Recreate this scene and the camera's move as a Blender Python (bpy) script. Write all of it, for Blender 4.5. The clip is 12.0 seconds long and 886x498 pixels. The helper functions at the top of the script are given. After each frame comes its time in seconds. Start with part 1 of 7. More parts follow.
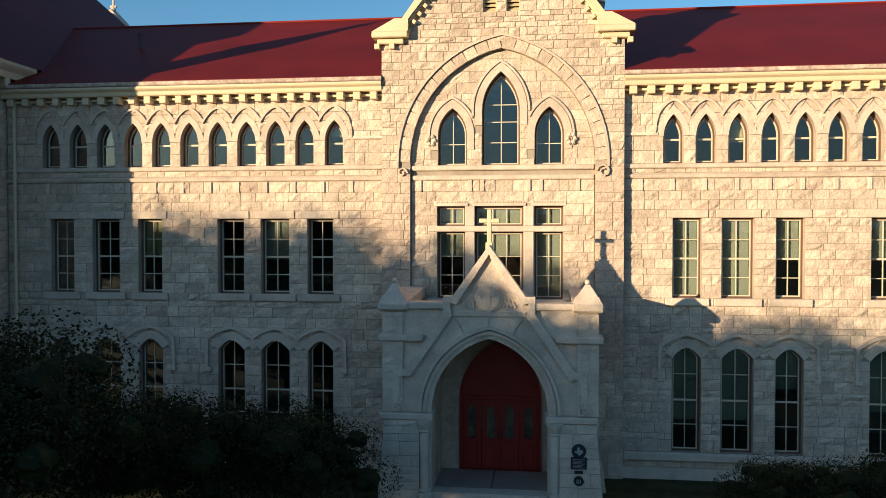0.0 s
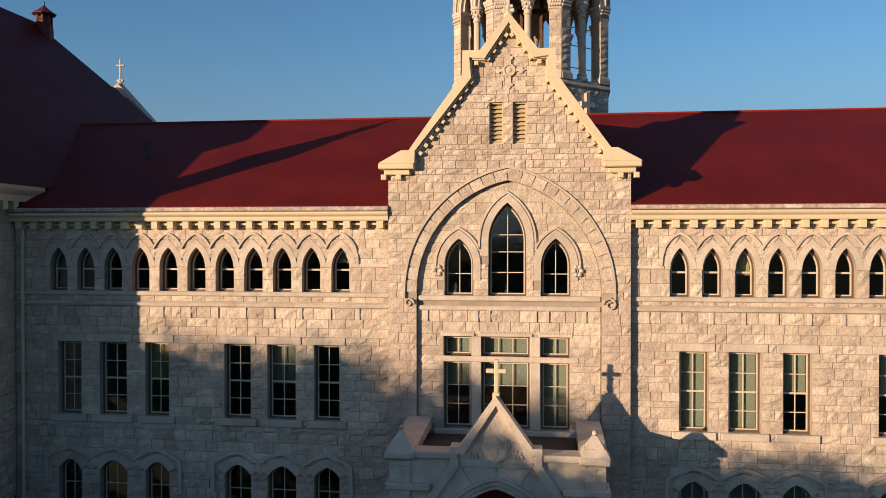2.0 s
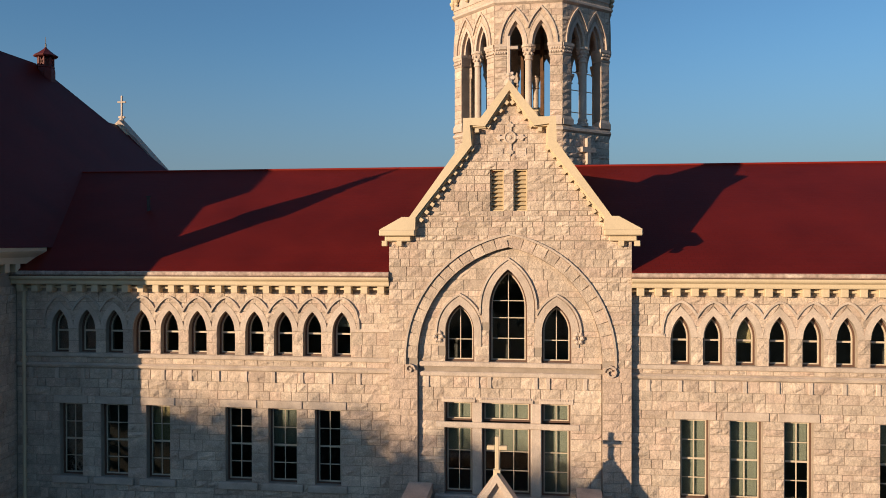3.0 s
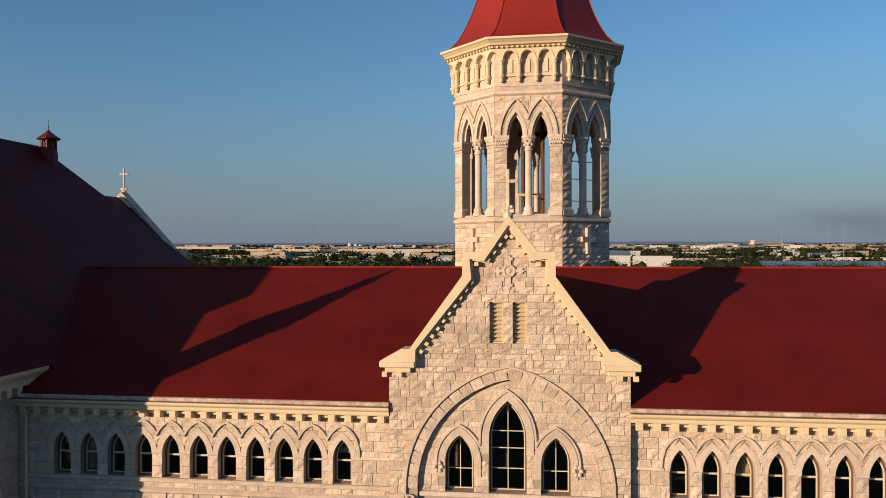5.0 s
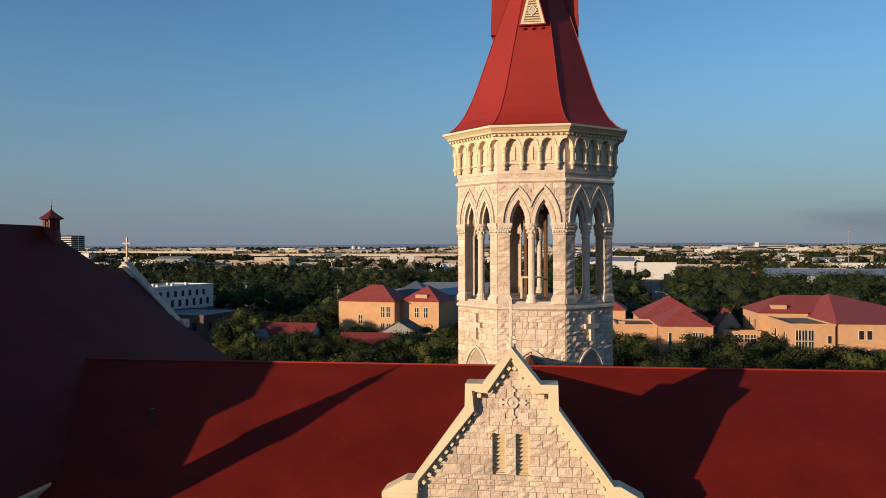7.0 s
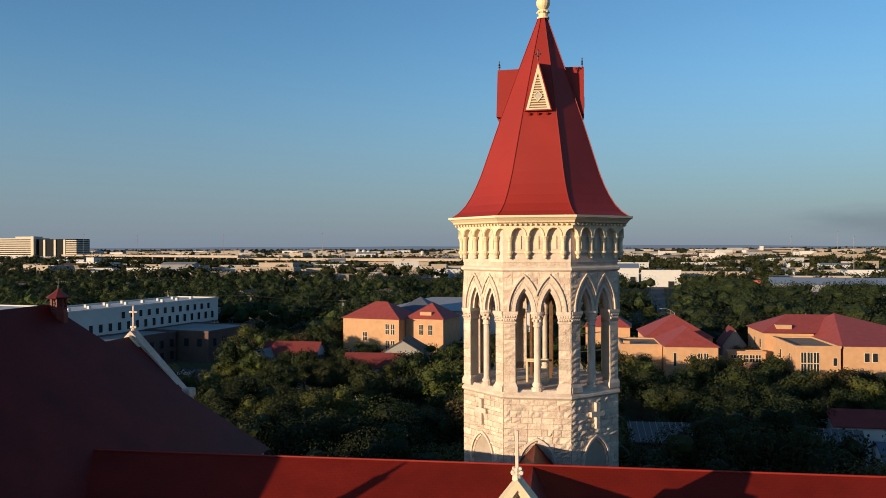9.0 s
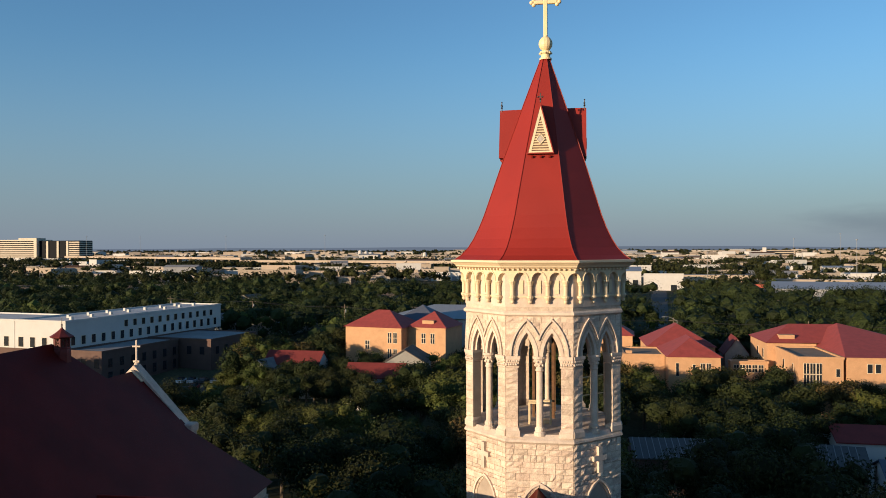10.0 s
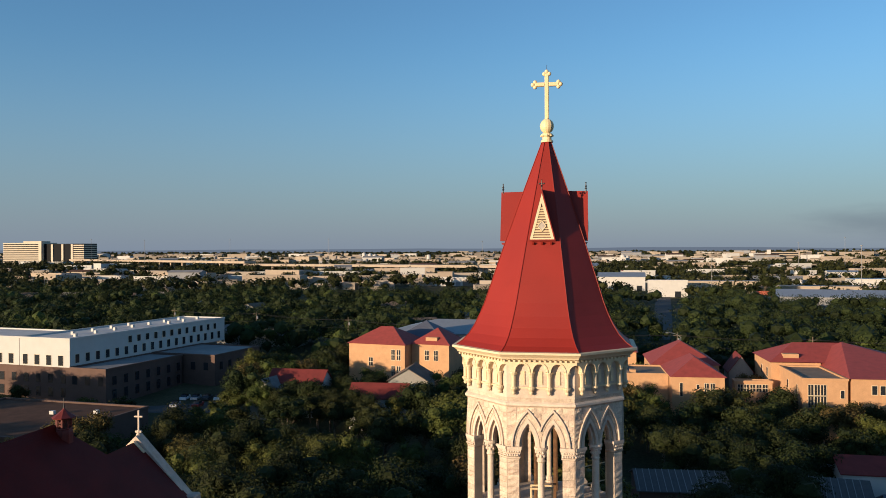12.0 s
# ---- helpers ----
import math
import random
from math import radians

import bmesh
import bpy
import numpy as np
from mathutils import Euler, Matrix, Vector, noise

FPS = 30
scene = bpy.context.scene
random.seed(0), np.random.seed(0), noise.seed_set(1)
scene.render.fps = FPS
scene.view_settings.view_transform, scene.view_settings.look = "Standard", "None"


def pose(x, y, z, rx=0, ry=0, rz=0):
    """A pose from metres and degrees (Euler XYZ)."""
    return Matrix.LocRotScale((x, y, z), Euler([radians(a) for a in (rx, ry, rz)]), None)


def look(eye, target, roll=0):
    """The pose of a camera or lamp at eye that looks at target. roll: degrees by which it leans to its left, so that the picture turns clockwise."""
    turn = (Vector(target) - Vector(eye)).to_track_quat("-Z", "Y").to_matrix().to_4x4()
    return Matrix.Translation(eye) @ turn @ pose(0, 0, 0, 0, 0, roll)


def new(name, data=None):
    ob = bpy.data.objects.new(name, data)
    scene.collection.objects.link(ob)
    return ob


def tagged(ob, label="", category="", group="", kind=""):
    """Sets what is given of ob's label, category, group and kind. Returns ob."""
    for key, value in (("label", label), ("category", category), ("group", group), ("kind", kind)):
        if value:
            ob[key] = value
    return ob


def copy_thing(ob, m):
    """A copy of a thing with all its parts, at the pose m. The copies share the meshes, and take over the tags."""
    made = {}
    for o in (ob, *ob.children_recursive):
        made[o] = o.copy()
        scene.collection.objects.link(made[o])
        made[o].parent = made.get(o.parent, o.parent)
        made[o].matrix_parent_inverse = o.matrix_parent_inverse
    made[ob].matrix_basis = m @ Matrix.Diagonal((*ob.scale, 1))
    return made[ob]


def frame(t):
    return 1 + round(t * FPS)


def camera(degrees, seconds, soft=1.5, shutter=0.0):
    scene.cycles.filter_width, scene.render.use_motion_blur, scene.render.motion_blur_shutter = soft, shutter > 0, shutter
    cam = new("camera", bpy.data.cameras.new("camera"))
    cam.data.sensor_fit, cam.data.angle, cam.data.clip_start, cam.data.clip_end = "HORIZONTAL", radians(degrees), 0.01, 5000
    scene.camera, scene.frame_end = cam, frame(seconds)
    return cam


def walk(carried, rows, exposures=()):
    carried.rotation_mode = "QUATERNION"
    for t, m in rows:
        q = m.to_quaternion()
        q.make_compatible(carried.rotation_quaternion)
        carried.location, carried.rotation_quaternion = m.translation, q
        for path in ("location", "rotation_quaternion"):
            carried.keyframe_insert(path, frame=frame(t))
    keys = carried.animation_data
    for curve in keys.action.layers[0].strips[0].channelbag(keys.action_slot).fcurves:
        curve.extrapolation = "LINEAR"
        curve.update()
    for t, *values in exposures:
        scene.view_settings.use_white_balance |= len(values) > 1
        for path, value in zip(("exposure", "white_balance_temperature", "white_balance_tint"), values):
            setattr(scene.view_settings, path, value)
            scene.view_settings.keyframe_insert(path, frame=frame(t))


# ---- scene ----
cam = camera(58.2, 12.0, soft=0.9)
METRES, EYE, TILT, LEAN, TURN = 25.5, 8.0, -1.25, 0.0, 7.0
ROWS = [
    (0.0, 0.0, 0.0, 0.0, -0.0, 0.0, 0.0),
    (0.5, -0.0018, -0.0004, 0.0356, 0.12, 0.2, -0.0),
    (1.0, -0.0029, -0.0013, 0.0788, 0.2, 0.28, 0.01),
    (1.5, -0.0035, -0.0015, 0.1167, 0.24, 0.38, 0.01),
    (2.0, -0.0035, -0.002, 0.1585, 0.27, 0.58, 0.01),
    (2.5, -0.0028, -0.003, 0.1974, 0.32, 0.62, 0.03),
    (3.0, -0.0027, -0.0037, 0.2414, 0.37, 0.75, 0.05),
    (5.0, 0.0008, -0.0116, 0.4068, 0.53, 1.04, 0.1),
    (5.5, 0.0019, -0.0128, 0.4456, 0.58, 1.09, 0.13),
    (6.0, 0.0037, -0.0131, 0.4899, 0.66, 1.05, 0.16),
    (6.5, 0.0034, -0.0112, 0.5288, 0.7, 1.08, 0.22),
    (7.0, 0.003, -0.0106, 0.574, 0.8, 1.1, 0.23),
    (9.0, 0.0006, -0.0167, 0.7414, 1.1, 1.19, 0.19),
    (9.5, 0.0002, -0.0173, 0.7811, 1.18, 1.22, 0.2),
    (10.0, 0.0007, -0.0202, 0.826, 1.27, 1.22, 0.18),
    (10.5, 0.0024, -0.0204, 0.8649, 1.34, 1.23, 0.2),
    (11.0, 0.0046, -0.0203, 0.9102, 1.4, 1.22, 0.2),
    (11.5, 0.0056, -0.0217, 0.9515, 1.49, 1.21, 0.22),
    (12.0, 0.0066, -0.022, 0.9991, 1.55, 1.24, 0.23),
]
walk(cam, [(t, pose(0, 0, EYE, TILT, LEAN, TURN) @ pose(METRES * x, METRES * y, METRES * z, 90 + pitch, roll, yaw)) for t, x, y, z, yaw, pitch, roll in ROWS],
     exposures=[(0.0, 0.90, 5600, 6), (0.5, 0.66, 5600, 8), (1.5, 0.46, 5600, 12), (2.5, 0.38, 5600, 15), (5.5, 0.33, 5600, 15), (7.0, 0.45, 5600, 14), (9.0, 0.60, 5600, 12), (12.0, 0.66, 5600, 12)])

# ---- light: low sun from the front left, clear sky ----
SUN_WAY = Vector((0.702, 0.701, -0.123)).normalized()
world = bpy.data.worlds.new("sky")
scene.world = world
world.use_nodes = True
_n, _l = world.node_tree.nodes, world.node_tree.links
_sky = _n.new("ShaderNodeTexSky")
_sky.sky_type = "NISHITA"
_sky.sun_disc = False
_sky.sun_elevation = radians(7.0)
_sky.sun_rotation = math.atan2(-SUN_WAY.x, -SUN_WAY.y)
_sky.air_density, _sky.dust_density, _sky.ozone_density = 1.0, 0.6, 1.9
_n["Background"].inputs["Strength"].default_value = 0.10
# clear blue overhead, greyer toward the hazy horizon all round
_tint = _n.new("ShaderNodeMix")
_tint.data_type, _tint.blend_type = "RGBA", "MULTIPLY"
_tint.inputs["Factor"].default_value = 1.0
_tint.inputs["B"].default_value = (0.81, 1.02, 1.13, 1)
_l.new(_sky.outputs["Color"], _tint.inputs["A"])
_co, _sep = _n.new("ShaderNodeTexCoord"), _n.new("ShaderNodeSeparateXYZ")
_l.new(_co.outputs["Generated"], _sep.inputs[0])
_low = _n.new("ShaderNodeMapRange")
_low.interpolation_type = "SMOOTHSTEP"
_low.inputs["From Min"].default_value, _low.inputs["From Max"].default_value = -0.04, 0.26
_low.inputs["To Min"].default_value, _low.inputs["To Max"].default_value = 0.85, 0.0
_l.new(_sep.outputs["Z"], _low.inputs["Value"])
_haze = _n.new("ShaderNodeMix")
_haze.data_type = "RGBA"
_haze.inputs["B"].default_value = (1.55, 1.76, 2.10, 1)
_l.new(_low.outputs["Result"], _haze.inputs["Factor"])
_l.new(_tint.outputs["Result"], _haze.inputs["A"])
# a low drift of dark smoke far off over the plain
_at = _n.new("ShaderNodeMapping")
_at.vector_type = "POINT"
_at.inputs["Location"].default_value = (-0.350 * 9.0, -0.936 * 9.0, -0.026 * 42.0)
_at.inputs["Scale"].default_value = (9.0, 9.0, 42.0)
_l.new(_co.outputs["Generated"], _at.inputs["Vector"])
_drift = _n.new("ShaderNodeTexNoise")
_drift.inputs["Scale"].default_value, _drift.inputs["Detail"].default_value = 1.6, 4.0
_l.new(_at.outputs["Vector"], _drift.inputs["Vector"])
_len = _n.new("ShaderNodeVectorMath")
_len.operation = "LENGTH"
_l.new(_at.outputs["Vector"], _len.inputs[0])
_sum = _n.new("ShaderNodeMath")
_sum.operation = "ADD"
_l.new(_len.outputs["Value"], _sum.inputs[0]), _l.new(_drift.outputs["Fac"], _sum.inputs[1])
_smoke = _n.new("ShaderNodeMapRange")
_smoke.interpolation_type = "SMOOTHSTEP"
_smoke.inputs["From Min"].default_value, _smoke.inputs["From Max"].default_value = 0.55, 1.55
_smoke.inputs["To Min"].default_value, _smoke.inputs["To Max"].default_value = 0.36, 0.0
_l.new(_sum.outputs[0], _smoke.inputs["Value"])
_dim = _n.new("ShaderNodeMix")
_dim.data_type = "RGBA"
_dim.inputs["B"].default_value = (0.75, 0.86, 1.05, 1)
_l.new(_smoke.outputs["Result"], _dim.inputs["Factor"])
_l.new(_haze.outputs["Result"], _dim.inputs["A"])
_l.new(_dim.outputs["Result"], _n["Background"].inputs["Color"])
sun = new("sun", bpy.data.lights.new("sun", "SUN"))
sun.data.energy, sun.data.angle, sun.data.color = 5.0, radians(0.55), (1.0, 0.71, 0.40)
sun.matrix_basis = look((0, 0, 60), Vector((0, 0, 60)) + SUN_WAY)

# ---- materials ----


def material(name, base, rough=0.8, metal=0.0, spread=0.12, scale=1.5, grain=30.0, grain_amount=0.06, bump=0.2, bump_scale=60.0, per_piece=0.0, stain=None, stain_scale=0.35, stain_amount=0.35, spec=0.4, bump_dist=0.02, other=None, coarse=0.0, coarse_scale=8.0):
    """Principled surface with blotches, grain, stains, a tone per piece and fine relief."""
    m = bpy.data.materials.new(name)
    m.use_nodes = True
    n, l = m.node_tree.nodes, m.node_tree.links
    b = n["Principled BSDF"]
    b.inputs["Roughness"].default_value, b.inputs["Metallic"].default_value = rough, metal
    b.inputs["Specular IOR Level"].default_value = spec
    co = n.new("ShaderNodeNewGeometry").outputs["Position"]

    def noise_tex(s, detail=4.0, rgh=0.6):
        t = n.new("ShaderNodeTexNoise")
        t.inputs["Scale"].default_value, t.inputs["Detail"].default_value, t.inputs["Roughness"].default_value = s, detail, rgh
        l.new(co, t.inputs["Vector"])
        return t.outputs["Fac"]

    def ranged(fac, lo, hi, a=0.3, c=0.7):
        r = n.new("ShaderNodeMapRange")
        r.inputs["From Min"].default_value, r.inputs["From Max"].default_value = a, c
        r.inputs["To Min"].default_value, r.inputs["To Max"].default_value = lo, hi
        l.new(fac, r.inputs["Value"])
        return r.outputs["Result"]

    def times(x, y):
        q = n.new("ShaderNodeMath")
        q.operation = "MULTIPLY"
        l.new(x, q.inputs[0]), l.new(y, q.inputs[1])
        return q.outputs[0]

    v = times(ranged(noise_tex(scale), 1 - spread, 1 + spread), ranged(noise_tex(grain, 2.0), 1 - grain_amount, 1 + grain_amount))
    if per_piece:
        info = n.new("ShaderNodeObjectInfo")
        isl = n.new("ShaderNodeNewGeometry").outputs["Random Per Island"]
        v = times(v, ranged(info.outputs["Random"], 1 - per_piece, 1 + per_piece, 0.0, 1.0))
        v = times(v, ranged(isl, 1 - per_piece * 0.5, 1 + per_piece * 0.5, 0.0, 1.0))
    col = n.new("ShaderNodeMix")
    col.data_type, col.blend_type = "RGBA", "MIX"
    col.inputs["A"].default_value = (*base, 1)
    col.inputs["B"].default_value = (*(stain or base), 1)
    l.new(ranged(noise_tex(stain_scale, 5.0, 0.65), 0.0, stain_amount, 0.45, 0.7), col.inputs["Factor"])
    out = col.outputs["Result"]
    if other:
        pick = n.new("ShaderNodeMix")
        pick.data_type = "RGBA"
        pick.inputs["B"].default_value = (*other, 1)
        l.new(out, pick.inputs["A"])
        q = n.new("ShaderNodeMath")
        q.operation = "FRACT"
        q7 = n.new("ShaderNodeMath")
        q7.operation = "MULTIPLY"
        q7.inputs[1].default_value = 7.31
        l.new(n.new("ShaderNodeObjectInfo").outputs["Random"], q7.inputs[0])
        l.new(q7.outputs[0], q.inputs[0])
        l.new(ranged(q.outputs[0], 0.0, 0.85, 0.45, 1.0), pick.inputs["Factor"])
        out = pick.outputs["Result"]
    hsv = n.new("ShaderNodeHueSaturation")
    l.new(out, hsv.inputs["Color"])
    l.new(v, hsv.inputs["Value"])
    l.new(hsv.outputs["Color"], b.inputs["Base Color"])
    before = None
    if coarse:
        cb = n.new("ShaderNodeBump")
        cb.inputs["Strength"].default_value, cb.inputs["Distance"].default_value = 1.0, coarse
        l.new(noise_tex(coarse_scale, 3.0, 0.5), cb.inputs["Height"])
        before = cb.outputs["Normal"]
    if bump:
        bp = n.new("ShaderNodeBump")
        bp.inputs["Strength"].default_value, bp.inputs["Distance"].default_value = bump, bump_dist
        l.new(noise_tex(bump_scale, 5.0, 0.65), bp.inputs["Height"])
        if before:
            l.new(before, bp.inputs["Normal"])
        l.new(bp.outputs["Normal"], b.inputs["Normal"])
    return m


STONE = material("limestone_rock_faced", (0.585, 0.472, 0.362), 0.92, per_piece=0.14, spread=0.17, scale=3.4, grain=24, grain_amount=0.16, bump=0.65, bump_scale=15, bump_dist=0.025, coarse=0.036, coarse_scale=7.5, stain=(0.37, 0.275, 0.21), stain_scale=0.9, stain_amount=0.55, spec=0.1, other=(0.53, 0.40, 0.31))
MORTAR = material("mortar_bed", (0.36, 0.295, 0.23), 0.95, spread=0.15, bump=0.3, spec=0.1)
DRESSED = material("dressed_limestone", (0.60, 0.49, 0.39), 0.85, spread=0.12, scale=2.0, grain=30, grain_amount=0.1, bump=0.5, bump_scale=24, coarse=0.02, coarse_scale=9, stain=(0.36, 0.28, 0.21), stain_amount=0.5, stain_scale=0.8, per_piece=0.07, spec=0.2)
CORNICE = material("cream_painted_cornice", (0.66, 0.53, 0.34), 0.6, spread=0.05, bump=0.08, stain=(0.50, 0.40, 0.26), stain_amount=0.35)
GUTTER = material("weathered_gutter_stone", (0.46, 0.34, 0.27), 0.8, spread=0.25, scale=2.5, grain=9, grain_amount=0.25, stain=(0.62, 0.52, 0.42), stain_scale=1.6, stain_amount=0.8, spec=0.2)
FLASH = material("weathered_gutter_metal", (0.42, 0.36, 0.30), 0.5, metal=0.3, spread=0.2, scale=3, stain=(0.25, 0.18, 0.14))
FRAME = material("brown_painted_window_frame", (0.13, 0.07, 0.045), 0.55, spread=0.08, bump=0.1)
SASH = material("cream_painted_sash", (0.60, 0.50, 0.36), 0.5, spread=0.05, bump=0.05)
BLIND = material("pale_green_roller_blind", (0.26, 0.265, 0.20), 0.8, spread=0.06, scale=0.8, bump=0.1, bump_scale=80)
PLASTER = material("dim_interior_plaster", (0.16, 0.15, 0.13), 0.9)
CURTAIN = material("ochre_curtain", (0.42, 0.33, 0.16), 0.85, spread=0.15)
DOOR_RED = material("red_painted_door", (0.25, 0.013, 0.008), 0.45, spread=0.08, bump=0.12, bump_scale=25)
BRONZE = material("dark_bronze_plaque", (0.035, 0.04, 0.045), 0.45, metal=0.6, spread=0.2)
PLAQUE_LINE = material("pale_raised_lettering", (0.35, 0.36, 0.36), 0.5, metal=0.3)
PAVING = material("porch_concrete", (0.34, 0.28, 0.24), 0.85, spread=0.12, stain=(0.22, 0.18, 0.15))
# terrace and belfry floors: their shadow is put into this dark brown
SHADED_FLOOR = material("shaded_floor_brown", (0.085, 0.06, 0.045), 0.9, spread=0.2)
GILT = material("cream_gilded_finial", (0.75, 0.58, 0.32), 0.5, spread=0.06, bump=0.05)
TIMBER = material("belfry_timber", (0.13, 0.065, 0.028), 0.8, spread=0.35, scale=4, bump=0.4, bump_scale=30)
DARK_METAL = material("dark_iron", (0.06, 0.055, 0.055), 0.5, metal=0.7, spread=0.2)
ROOF_RED_METAL = material("red_standing_metal_roof", (0.24, 0.019, 0.010), 0.55, spread=0.10, scale=0.7, bump=0.10, bump_scale=6, stain=(0.16, 0.014, 0.010), stain_amount=0.5, spec=0.3)
# turret red darkened to hold the shade it stands in
TURRET_RED = material("shaded_red_turret_metal", (0.12, 0.016, 0.011), 0.6, spread=0.2, scale=3, bump=0.15)
LOUVRE = material("cream_louvre_board", (0.60, 0.47, 0.28), 0.65, spread=0.06)


def shingle(name, base, dark, along="X", size=(0.30, 0.165)):
    """Red slate courses: rows of tiles with their own tones and a step at each course."""
    m = bpy.data.materials.new(name)
    m.use_nodes = True
    n, l = m.node_tree.nodes, m.node_tree.links
    b = n["Principled BSDF"]
    b.inputs["Roughness"].default_value, b.inputs["Specular IOR Level"].default_value = 0.50, 0.08
    geo = n.new("ShaderNodeNewGeometry")
    sep = n.new("ShaderNodeSeparateXYZ")
    l.new(geo.outputs["Position"], sep.inputs[0])
    com = n.new("ShaderNodeCombineXYZ")
    mul = n.new("ShaderNodeMath")
    mul.operation = "MULTIPLY"
    mul.inputs[1].default_value = 2.2 if along == "X" else 1.35
    l.new(sep.outputs["Z"], mul.inputs[0])
    l.new(sep.outputs[along], com.inputs[0]), l.new(mul.outputs[0], com.inputs[1])
    br = n.new("ShaderNodeTexBrick")
    br.inputs["Scale"].default_value = 1.0
    br.inputs["Brick Width"].default_value, br.inputs["Row Height"].default_value = size
    br.inputs["Mortar Size"].default_value, br.inputs["Mortar Smooth"].default_value = 0.012, 0.4
    br.inputs["Color1"].default_value, br.inputs["Color2"].default_value = (*base, 1), (*[c * 0.93 for c in base], 1)
    br.inputs["Mortar"].default_value = (*dark, 1)
    l.new(com.outputs[0], br.inputs["Vector"])
    big = n.new("ShaderNodeTexNoise")
    big.inputs["Scale"].default_value, big.inputs["Detail"].default_value = 0.45, 6.0
    l.new(geo.outputs["Position"], big.inputs["Vector"])
    r = n.new("ShaderNodeMapRange")
    r.inputs["From Min"].default_value, r.inputs["From Max"].default_value = 0.3, 0.7
    r.inputs["To Min"].default_value, r.inputs["To Max"].default_value = 0.8, 1.15
    l.new(big.outputs["Fac"], r.inputs["Value"])
    hsv = n.new("ShaderNodeHueSaturation")
    l.new(br.outputs["Color"], hsv.inputs["Color"]), l.new(r.outputs["Result"], hsv.inputs["Value"])
    l.new(hsv.outputs["Color"], b.inputs["Base Color"])
    bp = n.new("ShaderNodeBump")
    bp.inputs["Strength"].default_value, bp.inputs["Distance"].default_value = 0.25, 0.012
    bp.invert = True
    l.new(br.outputs["Fac"], bp.inputs["Height"])
    l.new(bp.outputs["Normal"], b.inputs["Normal"])
    return m


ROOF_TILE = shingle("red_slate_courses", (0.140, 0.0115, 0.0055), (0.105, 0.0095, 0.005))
# sideways slopes: courses along Y, shade put into a darker red
ROOF_TILE_SHADED_SIDE = shingle("red_slate_courses_shaded_side", (0.088, 0.0088, 0.0056), (0.07, 0.0078, 0.0048), "Y")


def glazing(name, tint=(0.88, 0.92, 0.92), index=1.75):
    m = bpy.data.materials.new(name)
    m.use_nodes = True
    n, l = m.node_tree.nodes, m.node_tree.links
    n.remove(n["Principled BSDF"])
    clear, shine, mix, fr = n.new("ShaderNodeBsdfTransparent"), n.new("ShaderNodeBsdfGlossy"), n.new("ShaderNodeMixShader"), n.new("ShaderNodeFresnel")
    clear.inputs["Color"].default_value = (*tint, 1)
    shine.inputs["Roughness"].default_value = 0.02
    fr.inputs["IOR"].default_value = index
    wav = n.new("ShaderNodeTexNoise")
    wav.inputs["Scale"].default_value = 2.5
    l.new(n.new("ShaderNodeNewGeometry").outputs["Position"], wav.inputs["Vector"])
    bp = n.new("ShaderNodeBump")
    bp.inputs["Strength"].default_value, bp.inputs["Distance"].default_value = 0.08, 0.02
    l.new(wav.outputs["Fac"], bp.inputs["Height"]), l.new(bp.outputs["Normal"], shine.inputs["Normal"])
    l.new(fr.outputs[0], mix.inputs[0]), l.new(clear.outputs[0], mix.inputs[1]), l.new(shine.outputs[0], mix.inputs[2])
    l.new(mix.outputs[0], n["Material Output"].inputs["Surface"])
    return m


GLASS = glazing("window_glass")

# ---- building kit ----


def mesh_of(name, bm, mat):
    bmesh.ops.recalc_face_normals(bm, faces=bm.faces)
    me = bpy.data.meshes.new(name)
    bm.to_mesh(me)
    bm.free()
    me.materials.append(mat)
    return me


def base_inverse(parent):
    m = parent.matrix_basis.copy()
    return m.inverted() if parent.parent is None else (parent.parent.matrix_basis @ parent.matrix_parent_inverse @ m).inverted()


def part(name, bm, mat, parent, label=""):
    """One mesh, given in world places, under a thing or under a part."""
    ob = new(name, mesh_of(name, bm, mat))
    ob.parent = parent
    ob.matrix_parent_inverse = base_inverse(parent)
    return tagged(ob, label) if label else ob


def thing(name, label, category, at=(0, 0, 0), group="", kind=""):
    ob = new(name)
    ob.empty_display_size = 0.5
    ob.matrix_basis = Matrix.Translation(at)
    return tagged(ob, label, category, group, kind)


def solid(name, bm, mat, label, category, group="", kind=""):
    return tagged(new(name, mesh_of(name, bm, mat)), label, category, group, kind)


def box(bm, x0, x1, y0, y1, z0, z1, bevel=0.0):
    r = bmesh.ops.create_cube(bm, size=1.0)
    for v in r["verts"]:
        v.co = Vector((x0 + (v.co.x + 0.5) * (x1 - x0), y0 + (v.co.y + 0.5) * (y1 - y0), z0 + (v.co.z + 0.5) * (z1 - z0)))
    if bevel:
        es = {e for v in r["verts"] for e in v.link_edges}
        bmesh.ops.bevel(bm, geom=list(es), offset=bevel, segments=1, affect="EDGES")
    return bm


def hull(bm, low, high):
    """A closed solid between two rings with the same number of points."""
    a, b = [bm.verts.new(p) for p in low], [bm.verts.new(p) for p in high]
    bm.faces.new(a[::-1]), bm.faces.new(b)
    k = len(a)
    for i in range(k):
        j = (i + 1) % k
        bm.faces.new((a[i], a[j], b[j], b[i]))
    return bm


def prism(bm, poly, y0, y1):
    """A flat outline (x, z), thick from y0 to y1."""
    return hull(bm, [(x, y0, z) for x, z in poly], [(x, y1, z) for x, z in poly])


